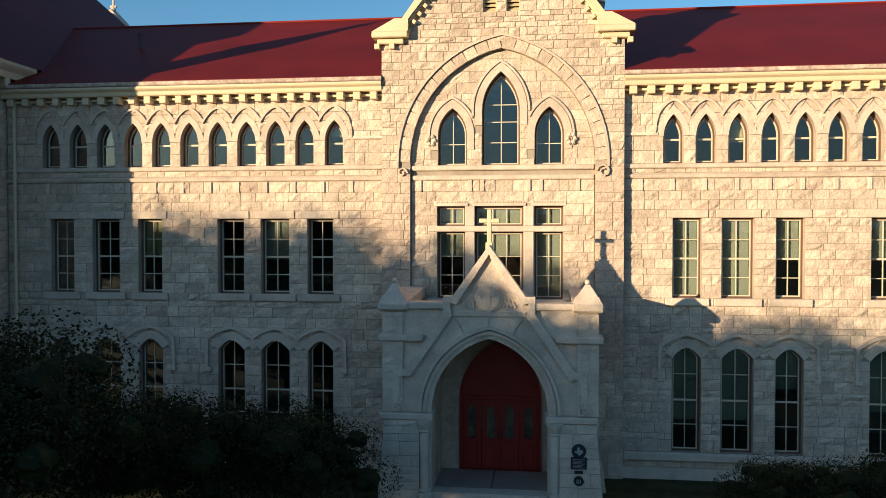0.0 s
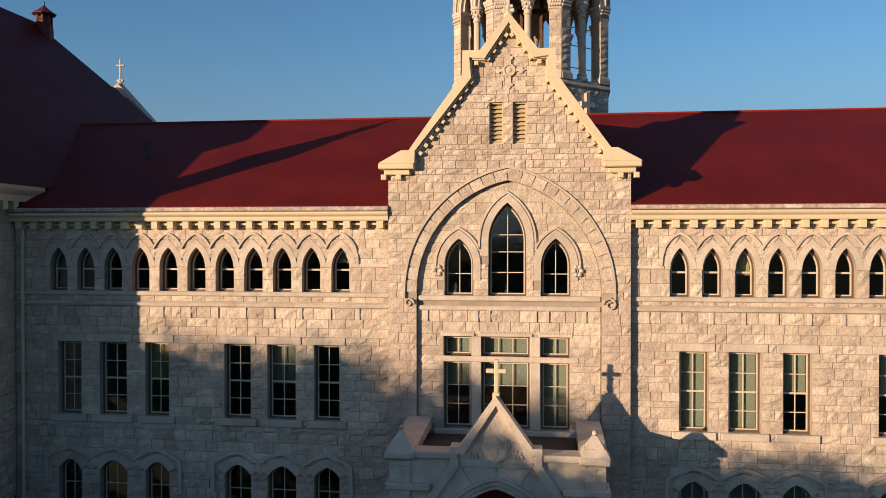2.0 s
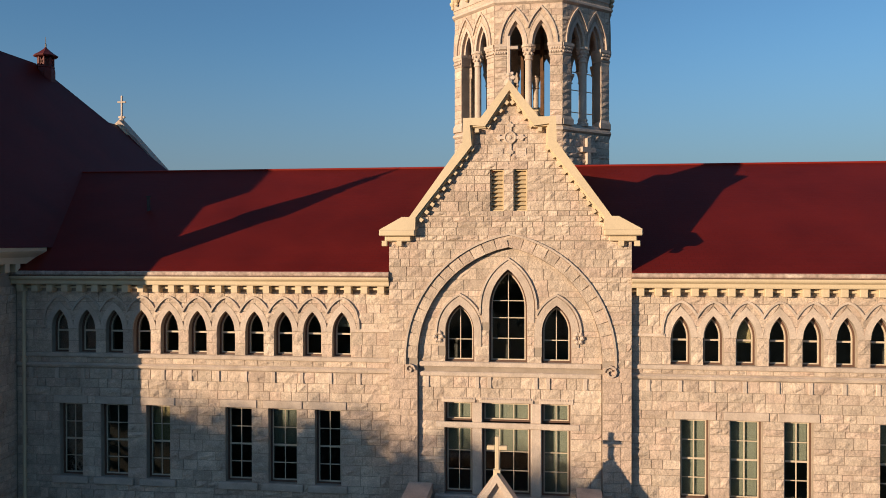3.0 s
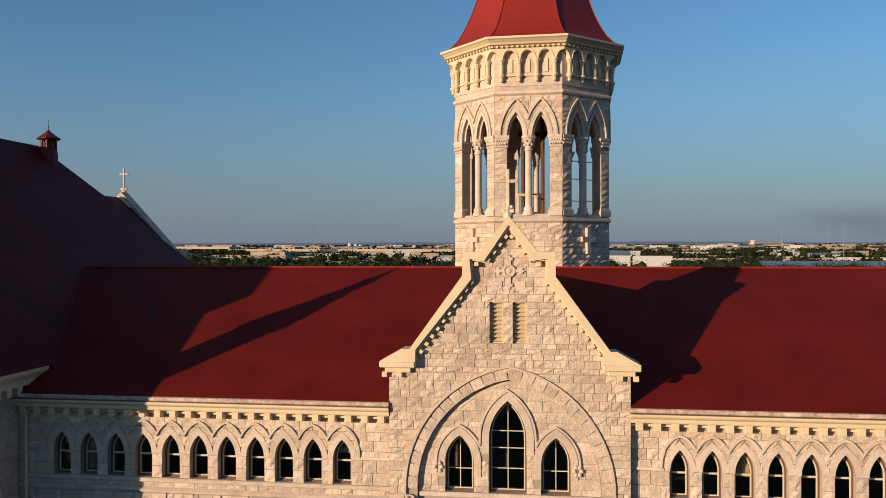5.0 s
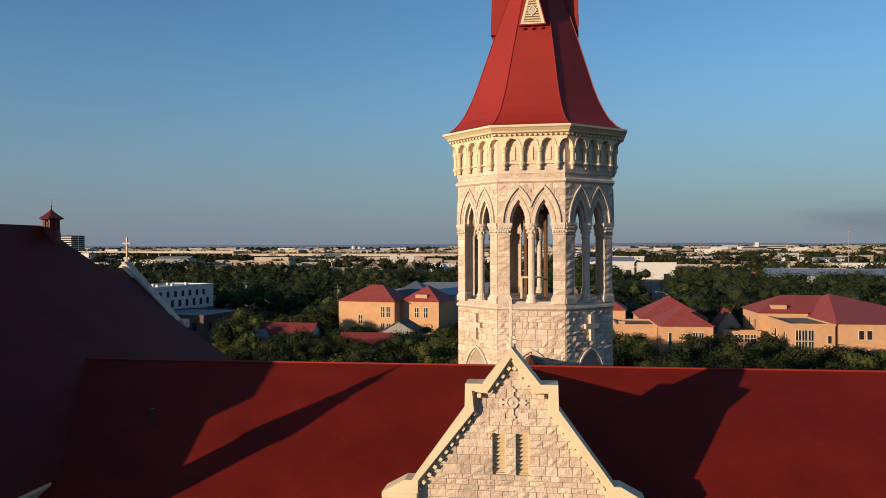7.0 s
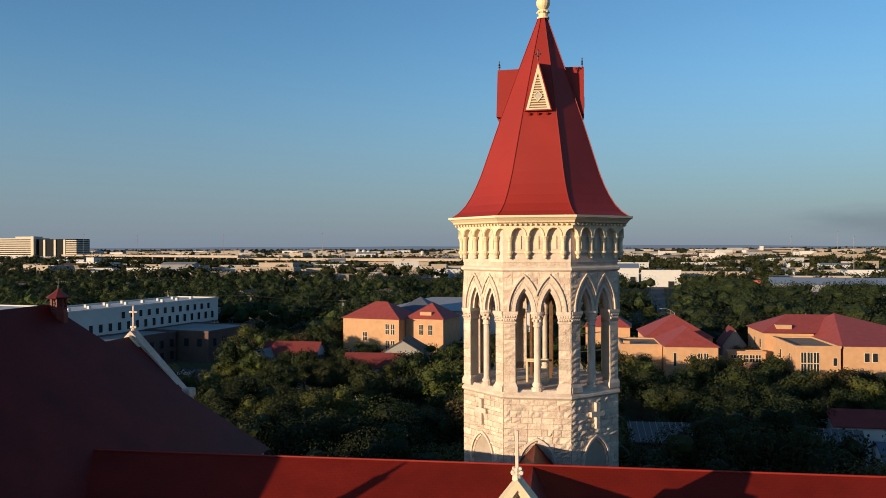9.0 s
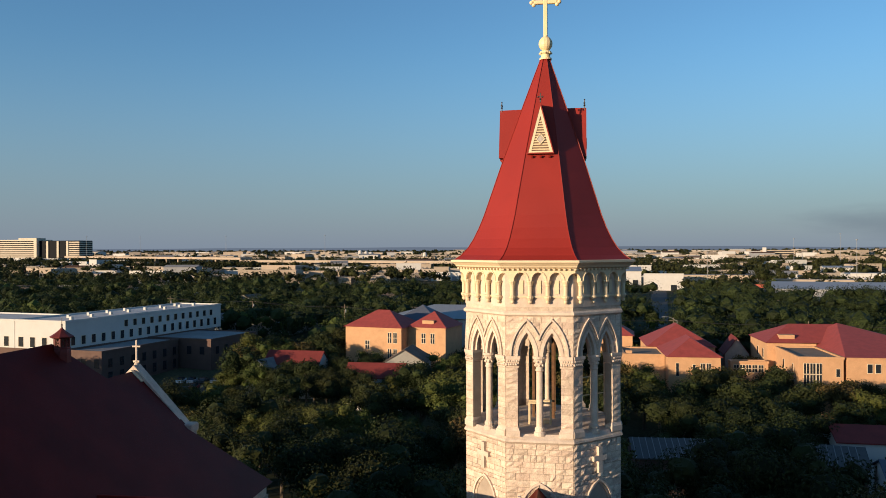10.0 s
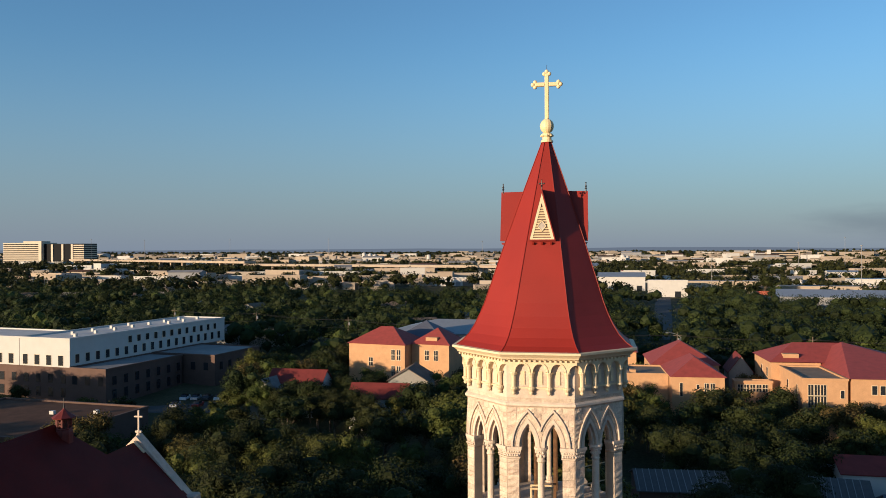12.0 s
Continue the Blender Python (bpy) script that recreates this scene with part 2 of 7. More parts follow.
def lathe(bm, profile, at, seg=16, turn=0.0):
    """Rings of (radius, height) round an upright axis at (x, y)."""
    rings = []
    for r, z in profile:
        rings.append([bm.verts.new((at[0] + r * math.cos(turn + 2 * math.pi * i / seg), at[1] + r * math.sin(turn + 2 * math.pi * i / seg), z)) for i in range(seg)])
    for a, b in zip(rings, rings[1:]):
        for i in range(seg):
            j = (i + 1) % seg
            bm.faces.new((a[i], a[j], b[j], b[i]))
    bm.faces.new(rings[0][::-1]), bm.faces.new(rings[-1])
    return bm


def arch_line(cx, half, spring, rise, k=8):
    """The curve of a pointed head from its left spring over the apex to its right spring."""
    if rise < half:
        left = [(cx - half * (1 - i / k), spring + rise * (0.8 * (1 - (1 - i / k) ** 2) + 0.2 * i / k)) for i in range(k + 1)]
        return left + [(2 * cx - x, z) for x, z in left[-2::-1]]
    rad = (half * half + rise * rise) / (2 * half)
    c = rad - half
    a1 = math.atan2(rise, c)
    left = [(cx + c - rad * math.cos(a1 * i / k), spring + rad * math.sin(a1 * i / k)) for i in range(k + 1)]
    return left + [(2 * cx - x, z) for x, z in left[-2::-1]]


def opening(cx, w, z0, spring, rise=0.0, k=8):
    """The outline of an opening, with a flat (rise 0) or pointed head."""
    if not rise:
        return [(cx - w / 2, z0), (cx + w / 2, z0), (cx + w / 2, spring), (cx - w / 2, spring)]
    return [(cx - w / 2, z0)] + arch_line(cx, w / 2, spring, rise, k) + [(cx + w / 2, z0)]


def inside(p, poly):
    x, z, hit = p[0], p[1], False
    for (x0, z0), (x1, z1) in zip(poly, poly[1:] + poly[:1]):
        if (z0 > z) != (z1 > z) and x < (x1 - x0) * (z - z0) / (z1 - z0) + x0:
            hit = not hit
    return hit


def plate(bm, outer, holes, y0, y1, put=None):
    """A wall with real openings: an outline with holes, thick from y0 to y1."""
    from mathutils import geometry
    pts, edges = [], []
    for loop in [outer, *holes]:
        s = len(pts)
        pts += [Vector(p) for p in loop]
        edges += [(s + i, s + (i + 1) % len(loop)) for i in range(len(loop))]
    vs, es, fs, *_ = geometry.delaunay_2d_cdt(pts, edges, [], 1, 1e-5)
    put = put or (lambda u, d, z: (u, d, z))
    front = [bm.verts.new(put(v.x, y0, v.y)) for v in vs]
    back = [bm.verts.new(put(v.x, y1, v.y)) for v in vs]
    kept = {}
    for f in fs:
        c = sum((vs[i] for i in f), Vector((0, 0))) / len(f)
        if any(inside(c, h) for h in holes) or not inside(c, outer):
            continue
        bm.faces.new([front[i] for i in f]), bm.faces.new([back[i] for i in reversed(f)])
        for i, j in zip(f, list(f[1:]) + [f[0]]):
            kept[(min(i, j), max(i, j))] = kept.get((min(i, j), max(i, j)), 0) + 1
    for (i, j), k in kept.items():
        if k == 1:
            bm.faces.new((front[i], front[j], back[j], back[i]))
    for v in [v for v in bm.verts if not v.link_faces]:
        bm.verts.remove(v)
    return bm


def band(bm, line, width, y0, y1, put=None):
    """A moulding that follows a line (x, z), on the line's left side, from y0 to y1 deep."""
    put = put or (lambda u, d, z: (u, d, z))
    k, off = len(line), []
    for i in range(k):
        a, b = Vector(line[max(0, i - 1)]), Vector(line[min(k - 1, i + 1)])
        p = Vector(line[i])
        if 0 < i < k - 1:
            n1, n2 = Vector((-(p - a).y, (p - a).x)).normalized(), Vector((-(b - p).y, (b - p).x)).normalized()
            m = (n1 + n2).normalized()
            off.append(p + m * min(width / max(0.35, m.dot(n1)), width * 2))
        else:
            d = (b - a).normalized()
            off.append(p + Vector((-d.y, d.x)) * width)
    rows = []
    for p, q in zip(line, off):
        rows.append([bm.verts.new(put(p[0], y1, p[1])), bm.verts.new(put(p[0], y0, p[1])), bm.verts.new(put(q[0], y0, q[1])), bm.verts.new(put(q[0], y1, q[1]))])
    for r, s in zip(rows, rows[1:]):
        for i in range(4):
            j = (i + 1) % 4
            bm.faces.new((r[i], s[i], s[j], r[j]))
    bm.faces.new(rows[0]), bm.faces.new(rows[-1][::-1])
    return bm


def inset(line, by):
    """A line moved sideways to its right by a distance."""
    out = []
    for i, p in enumerate(line):
        a, p, b = Vector(line[max(0, i - 1)]), Vector(p), Vector(line[min(len(line) - 1, i + 1)])
        n1, n2 = (p - a if i else b - p).normalized(), (b - p if i < len(line) - 1 else p - a).normalized()
        m = (Vector((n1.y, -n1.x)) + Vector((n2.y, -n2.x))).normalized()
        out.append(tuple(p + m * by / max(0.4, m.dot(Vector((n1.y, -n1.x))))))
    return out


def span(poly, z):
    """The width of a convex outline at a height, or None."""
    xs = []
    for (x0, z0), (x1, z1) in zip(poly, poly[1:] + poly[:1]):
        if z0 != z1 and min(z0, z1) <= z <= max(z0, z1):
            xs.append(x0 + (x1 - x0) * (z - z0) / (z1 - z0))
    return (min(xs), max(xs)) if len(xs) > 1 else None


def block_mesh(c, proud, rough, rng, put, d0):
    """One rock-faced stone between four corners (u, z): a margin round a broken face."""
    (a0, za), (b0, _), (b1, zb), (a1, _) = c
    nu = max(2, min(4, round((b0 - a0) / 0.28)))
    nz = 2
    vs, fs = [], []
    for j in range(nz + 1):
        for i in range(nu + 1):
            s, t = i / nu, j / nz
            edge = i in (0, nu) or j in (0, nz)
            if not edge:
                s, t = s + rng.uniform(-0.25, 0.25) / nu, t + rng.uniform(-0.3, 0.3) / nz
            u = (a0 + (b0 - a0) * s) * (1 - t) + (a1 + (b1 - a1) * s) * t
            h = proud * rng.uniform(0.55, 0.8) if edge else proud + rough * rng.uniform(-0.5, 1.0)
            vs.append(put(u, d0 - h, za + (zb - za) * t))
    ring = [i for i in range(nu)] + [nu + j * (nu + 1) for j in range(nz)] + [nz * (nu + 1) + nu - i for i in range(nu)] + [(nz - j) * (nu + 1) for j in range(nz)]
    k = len(vs)
    pos = {r: k + q for q, r in enumerate(ring)}
    for r in ring:
        i, j = r % (nu + 1), r // (nu + 1)
        s, t = i / nu, j / nz
        u = (a0 + (b0 - a0) * s) * (1 - t) + (a1 + (b1 - a1) * s) * t
        vs.append(put(u, d0 + 0.02, za + (zb - za) * t))
    for j in range(nz):
        for i in range(nu):
            q = j * (nu + 1) + i
            fs.append((q, q + 1, q + nu + 2, q + nu + 1))
    for q in range(len(ring)):
        r, s = ring[q], ring[(q + 1) % len(ring)]
        fs.append((r, pos[r], pos[s], s))
    return vs, fs


def lay_stones(parent, name, mat, outline, holes, z0, z1, put, d0, seed, wide=(0.30, 0.80), tall=(0.20, 0.30, 0.36, 0.40), proud=0.042, rough=0.036, limit=300, flip=False):
    """Courses of stones over a wall face, cut to its outline and round its openings; those past the limit are joined."""
    rng = random.Random(seed)
    z, made = z0, []
    while z < z1 - 0.08:
        h = min(rng.choice(tall), z1 - z)
        if z1 - z - h < 0.12:
            h = z1 - z
        lo, hi = z + 0.004, z + h - 0.004
        o0, o1 = span(outline, lo), span(outline, hi)
        if o0 and o1:
            cuts = []
            for p in holes:
                s0, s1 = span(p, lo), span(p, hi)
                if s0 or s1:
                    pk = max(p, key=lambda q: q[1]) if s0 else min(p, key=lambda q: q[1])
                    if sum(abs(q[1] - pk[1]) < 1e-6 for q in p) > 1:
                        s0, s1 = s0 or s1, s1 or s0
                    else:
                        s0, s1 = s0 or (pk[0], pk[0]), s1 or (pk[0], pk[0])
                    cuts.append((s0, s1))
            cuts.sort(key=lambda q: q[0][0] + q[1][0])
            left = (o0[0], o1[0])
            for s0, s1 in cuts + [((o0[1], o0[1]), (o1[1], o1[1]))]:
                right = (s0[0], s1[0])
                w = min(right[0] - left[0], right[1] - left[1])
                if max(right[0] - left[0], right[1] - left[1]) > 0.10 and w > -0.3:
                    lo_x, hi_x = max(left), min(right)
                    k, x = [left], lo_x
                    while True:
                        x += rng.uniform(*wide)
                        if x > hi_x - wide[0] * 0.6:
                            break
                        k.append((x, x))
                    k.append(right)
                    g = 0.009
                    for f0, f1 in zip(k, k[1:]):
                        a0, b0, a1, b1 = f0[0] + g, f1[0] - g, f0[1] + g, f1[1] - g
                        if b0 - a0 < 0.03:
                            b0 = a0 + 0.02
                        if b1 - a1 < 0.03:
                            b1 = a1 + 0.02
                        made.append(block_mesh(((a0, z + g), (b0, 0), (b1, z + h - g), (a1, 0)), proud, rough, rng, put, d0))
                left = (s0[1], s1[1])
        z += h
    inv = base_inverse(parent)
    for vs, fs in made[:limit]:
        me = bpy.data.meshes.new(name)
        me.from_pydata(vs, [], fs if not flip else [f[::-1] for f in fs])
        me.materials.append(mat)
        ob = new(name, me)
        ob.parent, ob.matrix_parent_inverse = parent, inv
    if made[limit:]:
        V, F = [], []
        for vs, fs in made[limit:]:
            s = len(V)
            V += vs
            F += [tuple(i + s for i in f) for f in fs]
        me = bpy.data.meshes.new(name + "_facing")
        me.from_pydata(V, [], F if not flip else [f[::-1] for f in F])
        me.materials.append(mat)
        ob = new(name + "_facing", me)
        ob.parent, ob.matrix_parent_inverse = parent, inv
        tagged(ob, kind="stuff")


def clip(poly, hull_poly):
    """A flat outline cut to a convex one (anticlockwise)."""
    out = poly
    for (ax, az), (bx, bz) in zip(hull_poly, hull_poly[1:] + hull_poly[:1]):
        src, out = out, []
        for p, q in zip(src, src[1:] + src[:1]):
            sp = (bx - ax) * (p[1] - az) - (bz - az) * (p[0] - ax)
            sq = (bx - ax) * (q[1] - az) - (bz - az) * (q[0] - ax)
            if sp >= 0:
                out.append(p)
            if sp * sq < 0:
                t = sp / (sp - sq)
                out.append((p[0] + (q[0] - p[0]) * t, p[1] + (q[1] - p[1]) * t))
        if not out:
            return []
    return out


def area_ccw(poly):
    s = sum(x0 * z1 - x1 * z0 for (x0, z0), (x1, z1) in zip(poly, poly[1:] + poly[:1]))
    return poly if s > 0 else poly[::-1]


def shrink(cx, w, z0, spring, rise, by):
    return opening(cx, w - 2 * by, z0 + by, spring - (0 if rise else by), max(0.02, rise * (1 - 1.6 * by / w)) if rise else 0.0)


def window(parent, cx, w, z0, spring, rise, y, cols, cuts, blind=0.0, seed=0, curtain=False, meeting=None):
    """A window in its reveal: brown frame, cream sash bars, single panes; blind: how far it is drawn down."""
    rng = random.Random(seed)
    o, i1, i2 = opening(cx, w, z0, spring, rise), shrink(cx, w, z0, spring, rise, 0.052), shrink(cx, w, z0, spring, rise, 0.09)
    bm = bmesh.new()
    plate(bm, area_ccw(o), [area_ccw(i1)], y, y + 0.12)
    win = part("window", bm, FRAME, parent)
    bm = bmesh.new()
    plate(bm, area_ccw(i1), [area_ccw(i2)], y + 0.05, y + 0.10)
    top = max(p[1] for p in i2)
    x0, x1, zb = cx - w / 2 + 0.09, cx + w / 2 - 0.09, z0 + 0.09
    xs = [x0 + (x1 - x0) * k / cols for k in range(cols + 1)]
    zs = [zb + (top - zb) * c for c in (0.0, *cuts, 1.0)]
    part("sash", bm, SASH, win)
    hp = area_ccw(i2)
    for k, x in enumerate(xs[1:-1]):
        s = [q for q in clip([(x - 0.014, zb - 0.02), (x + 0.014, zb - 0.02), (x + 0.014, top + 0.1), (x - 0.014, top + 0.1)], hp)]
        part("glazing_bar", prism(bmesh.new(), s, y + 0.055, y + 0.095), SASH, win)
    for k, z in enumerate(zs[1:-1]):
        t = 0.030 if (meeting is not None and k == meeting) else 0.014
        s = clip([(x0 - 0.02, z - t), (x1 + 0.02, z - t), (x1 + 0.02, z + t), (x0 - 0.02, z + t)], hp)
        if len(s) > 2:
            part("meeting_rail" if t > 0.02 else "glazing_bar", prism(bmesh.new(), s, y + 0.052, y + 0.098), SASH, win)
    for a, b in zip(xs, xs[1:]):
        for c, d in zip(zs, zs[1:]):
            s = clip([(a, c), (b, c), (b, d), (a, d)], hp)
            if len(s) > 2:
                tx, tz = rng.uniform(-0.004, 0.004), rng.uniform(-0.004, 0.004)
                mx, mz = sum(p[0] for p in s) / len(s), sum(p[1] for p in s) / len(s)
                ring = [(p[0], y + 0.073 + tx * (p[0] - mx) + tz * (p[1] - mz), p[1]) for p in s]
                ob = part("pane", hull(bmesh.new(), ring, [(p[0], p[1] + 0.005, p[2]) for p in ring]), GLASS, win)
                ob.visible_shadow = False
    if blind:
        bm = bmesh.new()
        zl = top - (top - zb) * blind
        s = clip([(x0, zl), (x1, zl), (x1, top), (x0, top)], hp)
        prism(bm, s, y + 0.16, y + 0.172)
        part("roller_blind", bm, CURTAIN if curtain else BLIND, win, "pale roller blind drawn part of the way")
    return win

# ---- the main building: two wings and a gabled centre ----
W, G, PANEL = 26.40, 26.12, 26.28     # fronts of the wings, the gable and its recessed panel
XC = -1.28                            # the gable's axis
EAVE_Z, RIDGE_Y, RIDGE_Z = 13.06, 34.9, 17.42

main = thing("main_building", "three-storey limestone college building with red slate roof", "building", (XC, 30, 0))


def flat(u, d, z):
    return (u, d, z)


# openings of the wings
ARCADE_L = [(-17.24 + 1.029 * i, 0.64, 10.25, 11.10, 0.68) for i in range(11)]
ARCADE_R = [(4.23 + 1.012 * i, 0.62, 10.20, 11.08, 0.70) for i in range(11)]
FLOOR2_L = [(-16.84, 0.86), (-15.20, 1.0), (-13.56, 0.86), (-10.62, 0.93), (-9.04, 1.0), (-7.44, 0.9)]
FLOOR2_R = [(4.68, 0.9), (6.26, 1.0), (7.86, 0.87), (10.74, 0.9), (12.32, 1.0), (13.92, 0.9)]
Z2, T2 = 5.86, 8.44
Z1, S1, R1 = 0.86, 3.92, 0.34


def wing(x0, x1, arcade, floor2, seed, blinds):
    floor1 = [(x, w) for x, w in floor2]
    holes = [opening(c, w, a, b, r) for c, w, a, b, r in arcade]
    holes += [opening(c, w, Z2, T2) for c, w in floor2] + [opening(c, w, Z1, S1, R1) for c, w in floor1]
    outer = [(x0, -0.6), (x1, -0.6), (x1, 12.75), (x0, 12.75)]
    bm = bmesh.new()
    plate(bm, outer, [area_ccw(h) for h in holes], W, W + 0.55)
    wall = part("wall", bm, MORTAR, main, "rock-faced limestone wall in even courses")
    # arcade of pointed windows with a running hood
    for i, (c, w, a, b, r) in enumerate(arcade):
        window(main, c, w, a, b, r, W + 0.20, 1, (0.52,), seed=seed + i, meeting=0, blind=blinds.get(("a", i), 0), curtain=("c", i) in blinds)
        part("voussoir_arch", band(bmesh.new(), arch_line(c, w / 2, b, r), 0.20, W - 0.045, W + 0.03), DRESSED, main)
    run = []
    for i, (c, w, a, b, r) in enumerate(arcade):
        hood = arch_line(c, (arcade[1][0] - arcade[0][0]) / 2, b + 0.62, 0.50)
        run += hood if i == 0 else hood[1:]
    b = arcade[0][3]
    run = [(run[0][0] - 0.05, b + 0.08), (run[0][0] - 0.03, b + 0.4)] + run[1:-1] + [(run[-1][0] + 0.03, b + 0.4), (run[-1][0] + 0.05, b + 0.08)]
    part("hood_mould", band(bmesh.new(), run, 0.075, W - 0.095, W + 0.02), DRESSED, main, "running hood mould over the arcade")
    bm = bmesh.new()
    a0, a1 = arcade[0][0] - 0.5, arcade[-1][0] + 0.5
    b = arcade[0][3]
    box(bm, x0 + 0.02, a0, W - 0.075, W + 0.02, b + 0.03, b + 0.12)
    part("impost_string", bm, DRESSED, main)
    part("impost_string", box(bmesh.new(), a1, x1 - 0.02, W - 0.075, W + 0.02, b + 0.03, b + 0.12), DRESSED, main)
    bm = bmesh.new()
    box(bm, x0 + 0.01, x1 - 0.01, W - 0.10, W + 0.02, arcade[0][2] - 0.16, arcade[0][2] - 0.005, 0.03)
    part("sill_course", bm, DRESSED, main)
    bm = bmesh.new()
    hull(bm, [(x0, W + .02, 9.70), (x1, W + .02, 9.70), (x1, W - .07, 9.74), (x0, W - .07, 9.74)], [(x0, W + .02, 9.90), (x1, W + .02, 9.90), (x1, W - .11, 9.83), (x0, W - .11, 9.83)])
    part("string_course", bm, DRESSED, main)
    x = x0 + 0.55
    while x < x1 - 0.3:
        part("string_block", box(bmesh.new(), x - 0.07, x + 0.07, W - 0.075, W + 0.02, 9.33, 9.70, 0.012), DRESSED, main)
        x += 1.0
    # second floor
    for i, (c, w) in enumerate(floor2):
        window(main, c, w, Z2, T2, 0, W + 0.20, 2, (0.235, 0.49, 0.745), seed=seed + 20 + i, meeting=1, blind=blinds.get(("b", i), 0), curtain=("d", i) in blinds)
        part("lintel", box(bmesh.new(), c - w / 2 - 0.2, c + w / 2 + 0.2, W - 0.065, W + 0.1, T2 + 0.005, T2 + 0.27, 0.015), DRESSED, main)
        part("window_sill", box(bmesh.new(), c - w / 2 - 0.24, c + w / 2 + 0.24, W - 0.13, W + 0.26, Z2 - 0.25, Z2 - 0.004, 0.025), DRESSED, main)
    # ground floor
    for i, (c, w) in enumerate(floor1):
        window(main, c, w, Z1, S1, R1, W + 0.20, 2, (0.235, 0.48, 0.74), seed=seed + 40 + i, meeting=1, blind=blinds.get(("e", i), 0))
        part("voussoir_arch", band(bmesh.new(), arch_line(c, w / 2, S1, R1), 0.28, W - 0.05, W + 0.03), DRESSED, main)
    for g in range(0, len(floor1), 3):
        run = []
        for i in range(g, g + 3):
            c = floor1[i][0]
            lft = (floor1[i - 1][0] + c) / 2 if i > g else c - 0.80
            rgt = (floor1[i + 1][0] + c) / 2 if i < g + 2 else c + 0.80
            hood = arch_line((lft + rgt) / 2, (rgt - lft) / 2, S1 + 0.36, 0.36)
            run += hood if i == g else hood[1:]
        run = [(run[0][0] - 0.02, S1 - 0.62)] + run + [(run[-1][0] + 0.02, S1 - 0.62)]
        part("hood_mould", band(bmesh.new(), run, 0.10, W - 0.13, W + 0.02), DRESSED, main, "running hood mould over three windows")
        for q in (run[0], run[-1]):
            part("label_stop", box(bmesh.new(), q[0] - 0.12, q[0] + 0.12, W - 0.15, W + 0.02, q[1] - 0.14, q[1], 0.02), DRESSED, main)
    part("sill_course", box(bmesh.new(), x0, x1, W - 0.16, W + 0.02, Z1 - 0.28, Z1 - 0.01, 0.04), DRESSED, main)
    bm = bmesh.new()
    hull(bm, [(x0, W + .02, -0.6), (x1, W + .02, -0.6), (x1, W - .30, -0.6), (x0, W - .30, -0.6)], [(x0, W + .02, 0.36), (x1, W + .02, 0.36), (x1, W - .12, 0.36), (x0, W - .12, 0.36)])
    part("plinth", bm, DRESSED, main)
    # eaves: corbel blocks, cornice and gutter
    k = round((x1 - x0) / 0.56)
    blk = bmesh.new()
    box(blk, -0.12, 0.12, -0.29, 0.02, -0.13, 0.13, 0.015)
    me = mesh_of("corbel_block", blk, CORNICE)
    for i in range(k):
        ob = new("corbel_block", me)
        ob.parent = main
        ob.matrix_parent_inverse = base_inverse(main)
        ob.location = (x0 + (i + 0.5) * (x1 - x0) / k, W, 12.55)
    bm = bmesh.new()
    prof = [(0.0, 12.68), (-0.33, 12.68), (-0.35, 12.72), (-0.36, 12.82), (-0.44, 12.88), (-0.46, 12.92), (-0.46, 12.98), (0.0, 12.98)]
    hull(bm, [(x0, W + d, z) for d, z in prof], [(x1, W + d, z) for d, z in prof])
    part("cornice", bm, CORNICE, main, "cream moulded cornice")
    bm = bmesh.new()
    box(bm, x0 + 0.01, x1 - 0.01, W - 0.12, W + 0.02, 12.54, 12.61)
    part("corbel_rail", bm, CORNICE, main)
    bm = bmesh.new()
    prof = [(0.3, 12.98), (-0.38, 13.01), (-0.40, 13.02), (-0.42, 13.05), (-0.42, 13.14), (-0.37, 13.16), (0.3, 13.20)]
    hull(bm, [(x0, W + d, z) for d, z in prof], [(x1, W + d, z) for d, z in prof])
    part("gutter", bm, GUTTER, main, "weathered stone-coloured gutter")
    # thin dark brown strip between cornice and gutter
    part("flashing", box(bmesh.new(), x0 + .005, x1 - .005, W - .45, W, 12.978, 13.012), FRAME, main)
    # the stones
    low_arc = [opening(c, w + 0.01, a, b) for c, w, a, b, r in arcade]
    high_arc = [opening(c, w + 0.38, b - 0.01, b, r + 0.21) for c, w, a, b, r in arcade]
    win2 = [opening(c, w + 0.01, Z2 - 0.01, T2 + 0.01) for c, w in floor2]
    sill2 = [opening(c, w + 0.49, Z2 - 0.26, Z2 + 0.01) for c, w in floor2]
    lint2 = [opening(c, w + 0.41, T2 - 0.01, T2 + 0.28) for c, w in floor2]
    win1 = [opening(c, w + 0.01, Z1 - 0.01, S1 + 0.02) for c, w in floor1]
    head1 = [opening(c, w + 0.54, S1 - 0.01, S1, R1 + 0.26) for c, w in floor1]
    full = [(x0, -1), (x1, -1), (x1, 13), (x0, 13)]
    big = dict(tall=(0.30, 0.34, 0.38))
    lay_stones(wall, "stone", STONE, full, [], 0.36, Z1 - 0.28, flat, W, seed + 1)
    lay_stones(wall, "stone", STONE, full, win1, Z1, S1, flat, W, seed + 2, limit=130)
    lay_stones(wall, "stone", STONE, full, head1, S1, Z2 - 0.25, flat, W, seed + 3, limit=130)
    lay_stones(wall, "stone", STONE, full, sill2, Z2 - 0.25, Z2, flat, W, seed + 4, tall=(0.25,))
    lay_stones(wall, "stone", STONE, full, win2, Z2, T2, flat, W, seed + 5, limit=150)
    lay_stones(wall, "stone", STONE, full, lint2, T2, T2 + 0.27, flat, W, seed + 6, tall=(0.27,))
    lay_stones(wall, "stone", STONE, full, [], T2 + 0.27, 9.33, flat, W, seed + 7, tall=(0.31,))
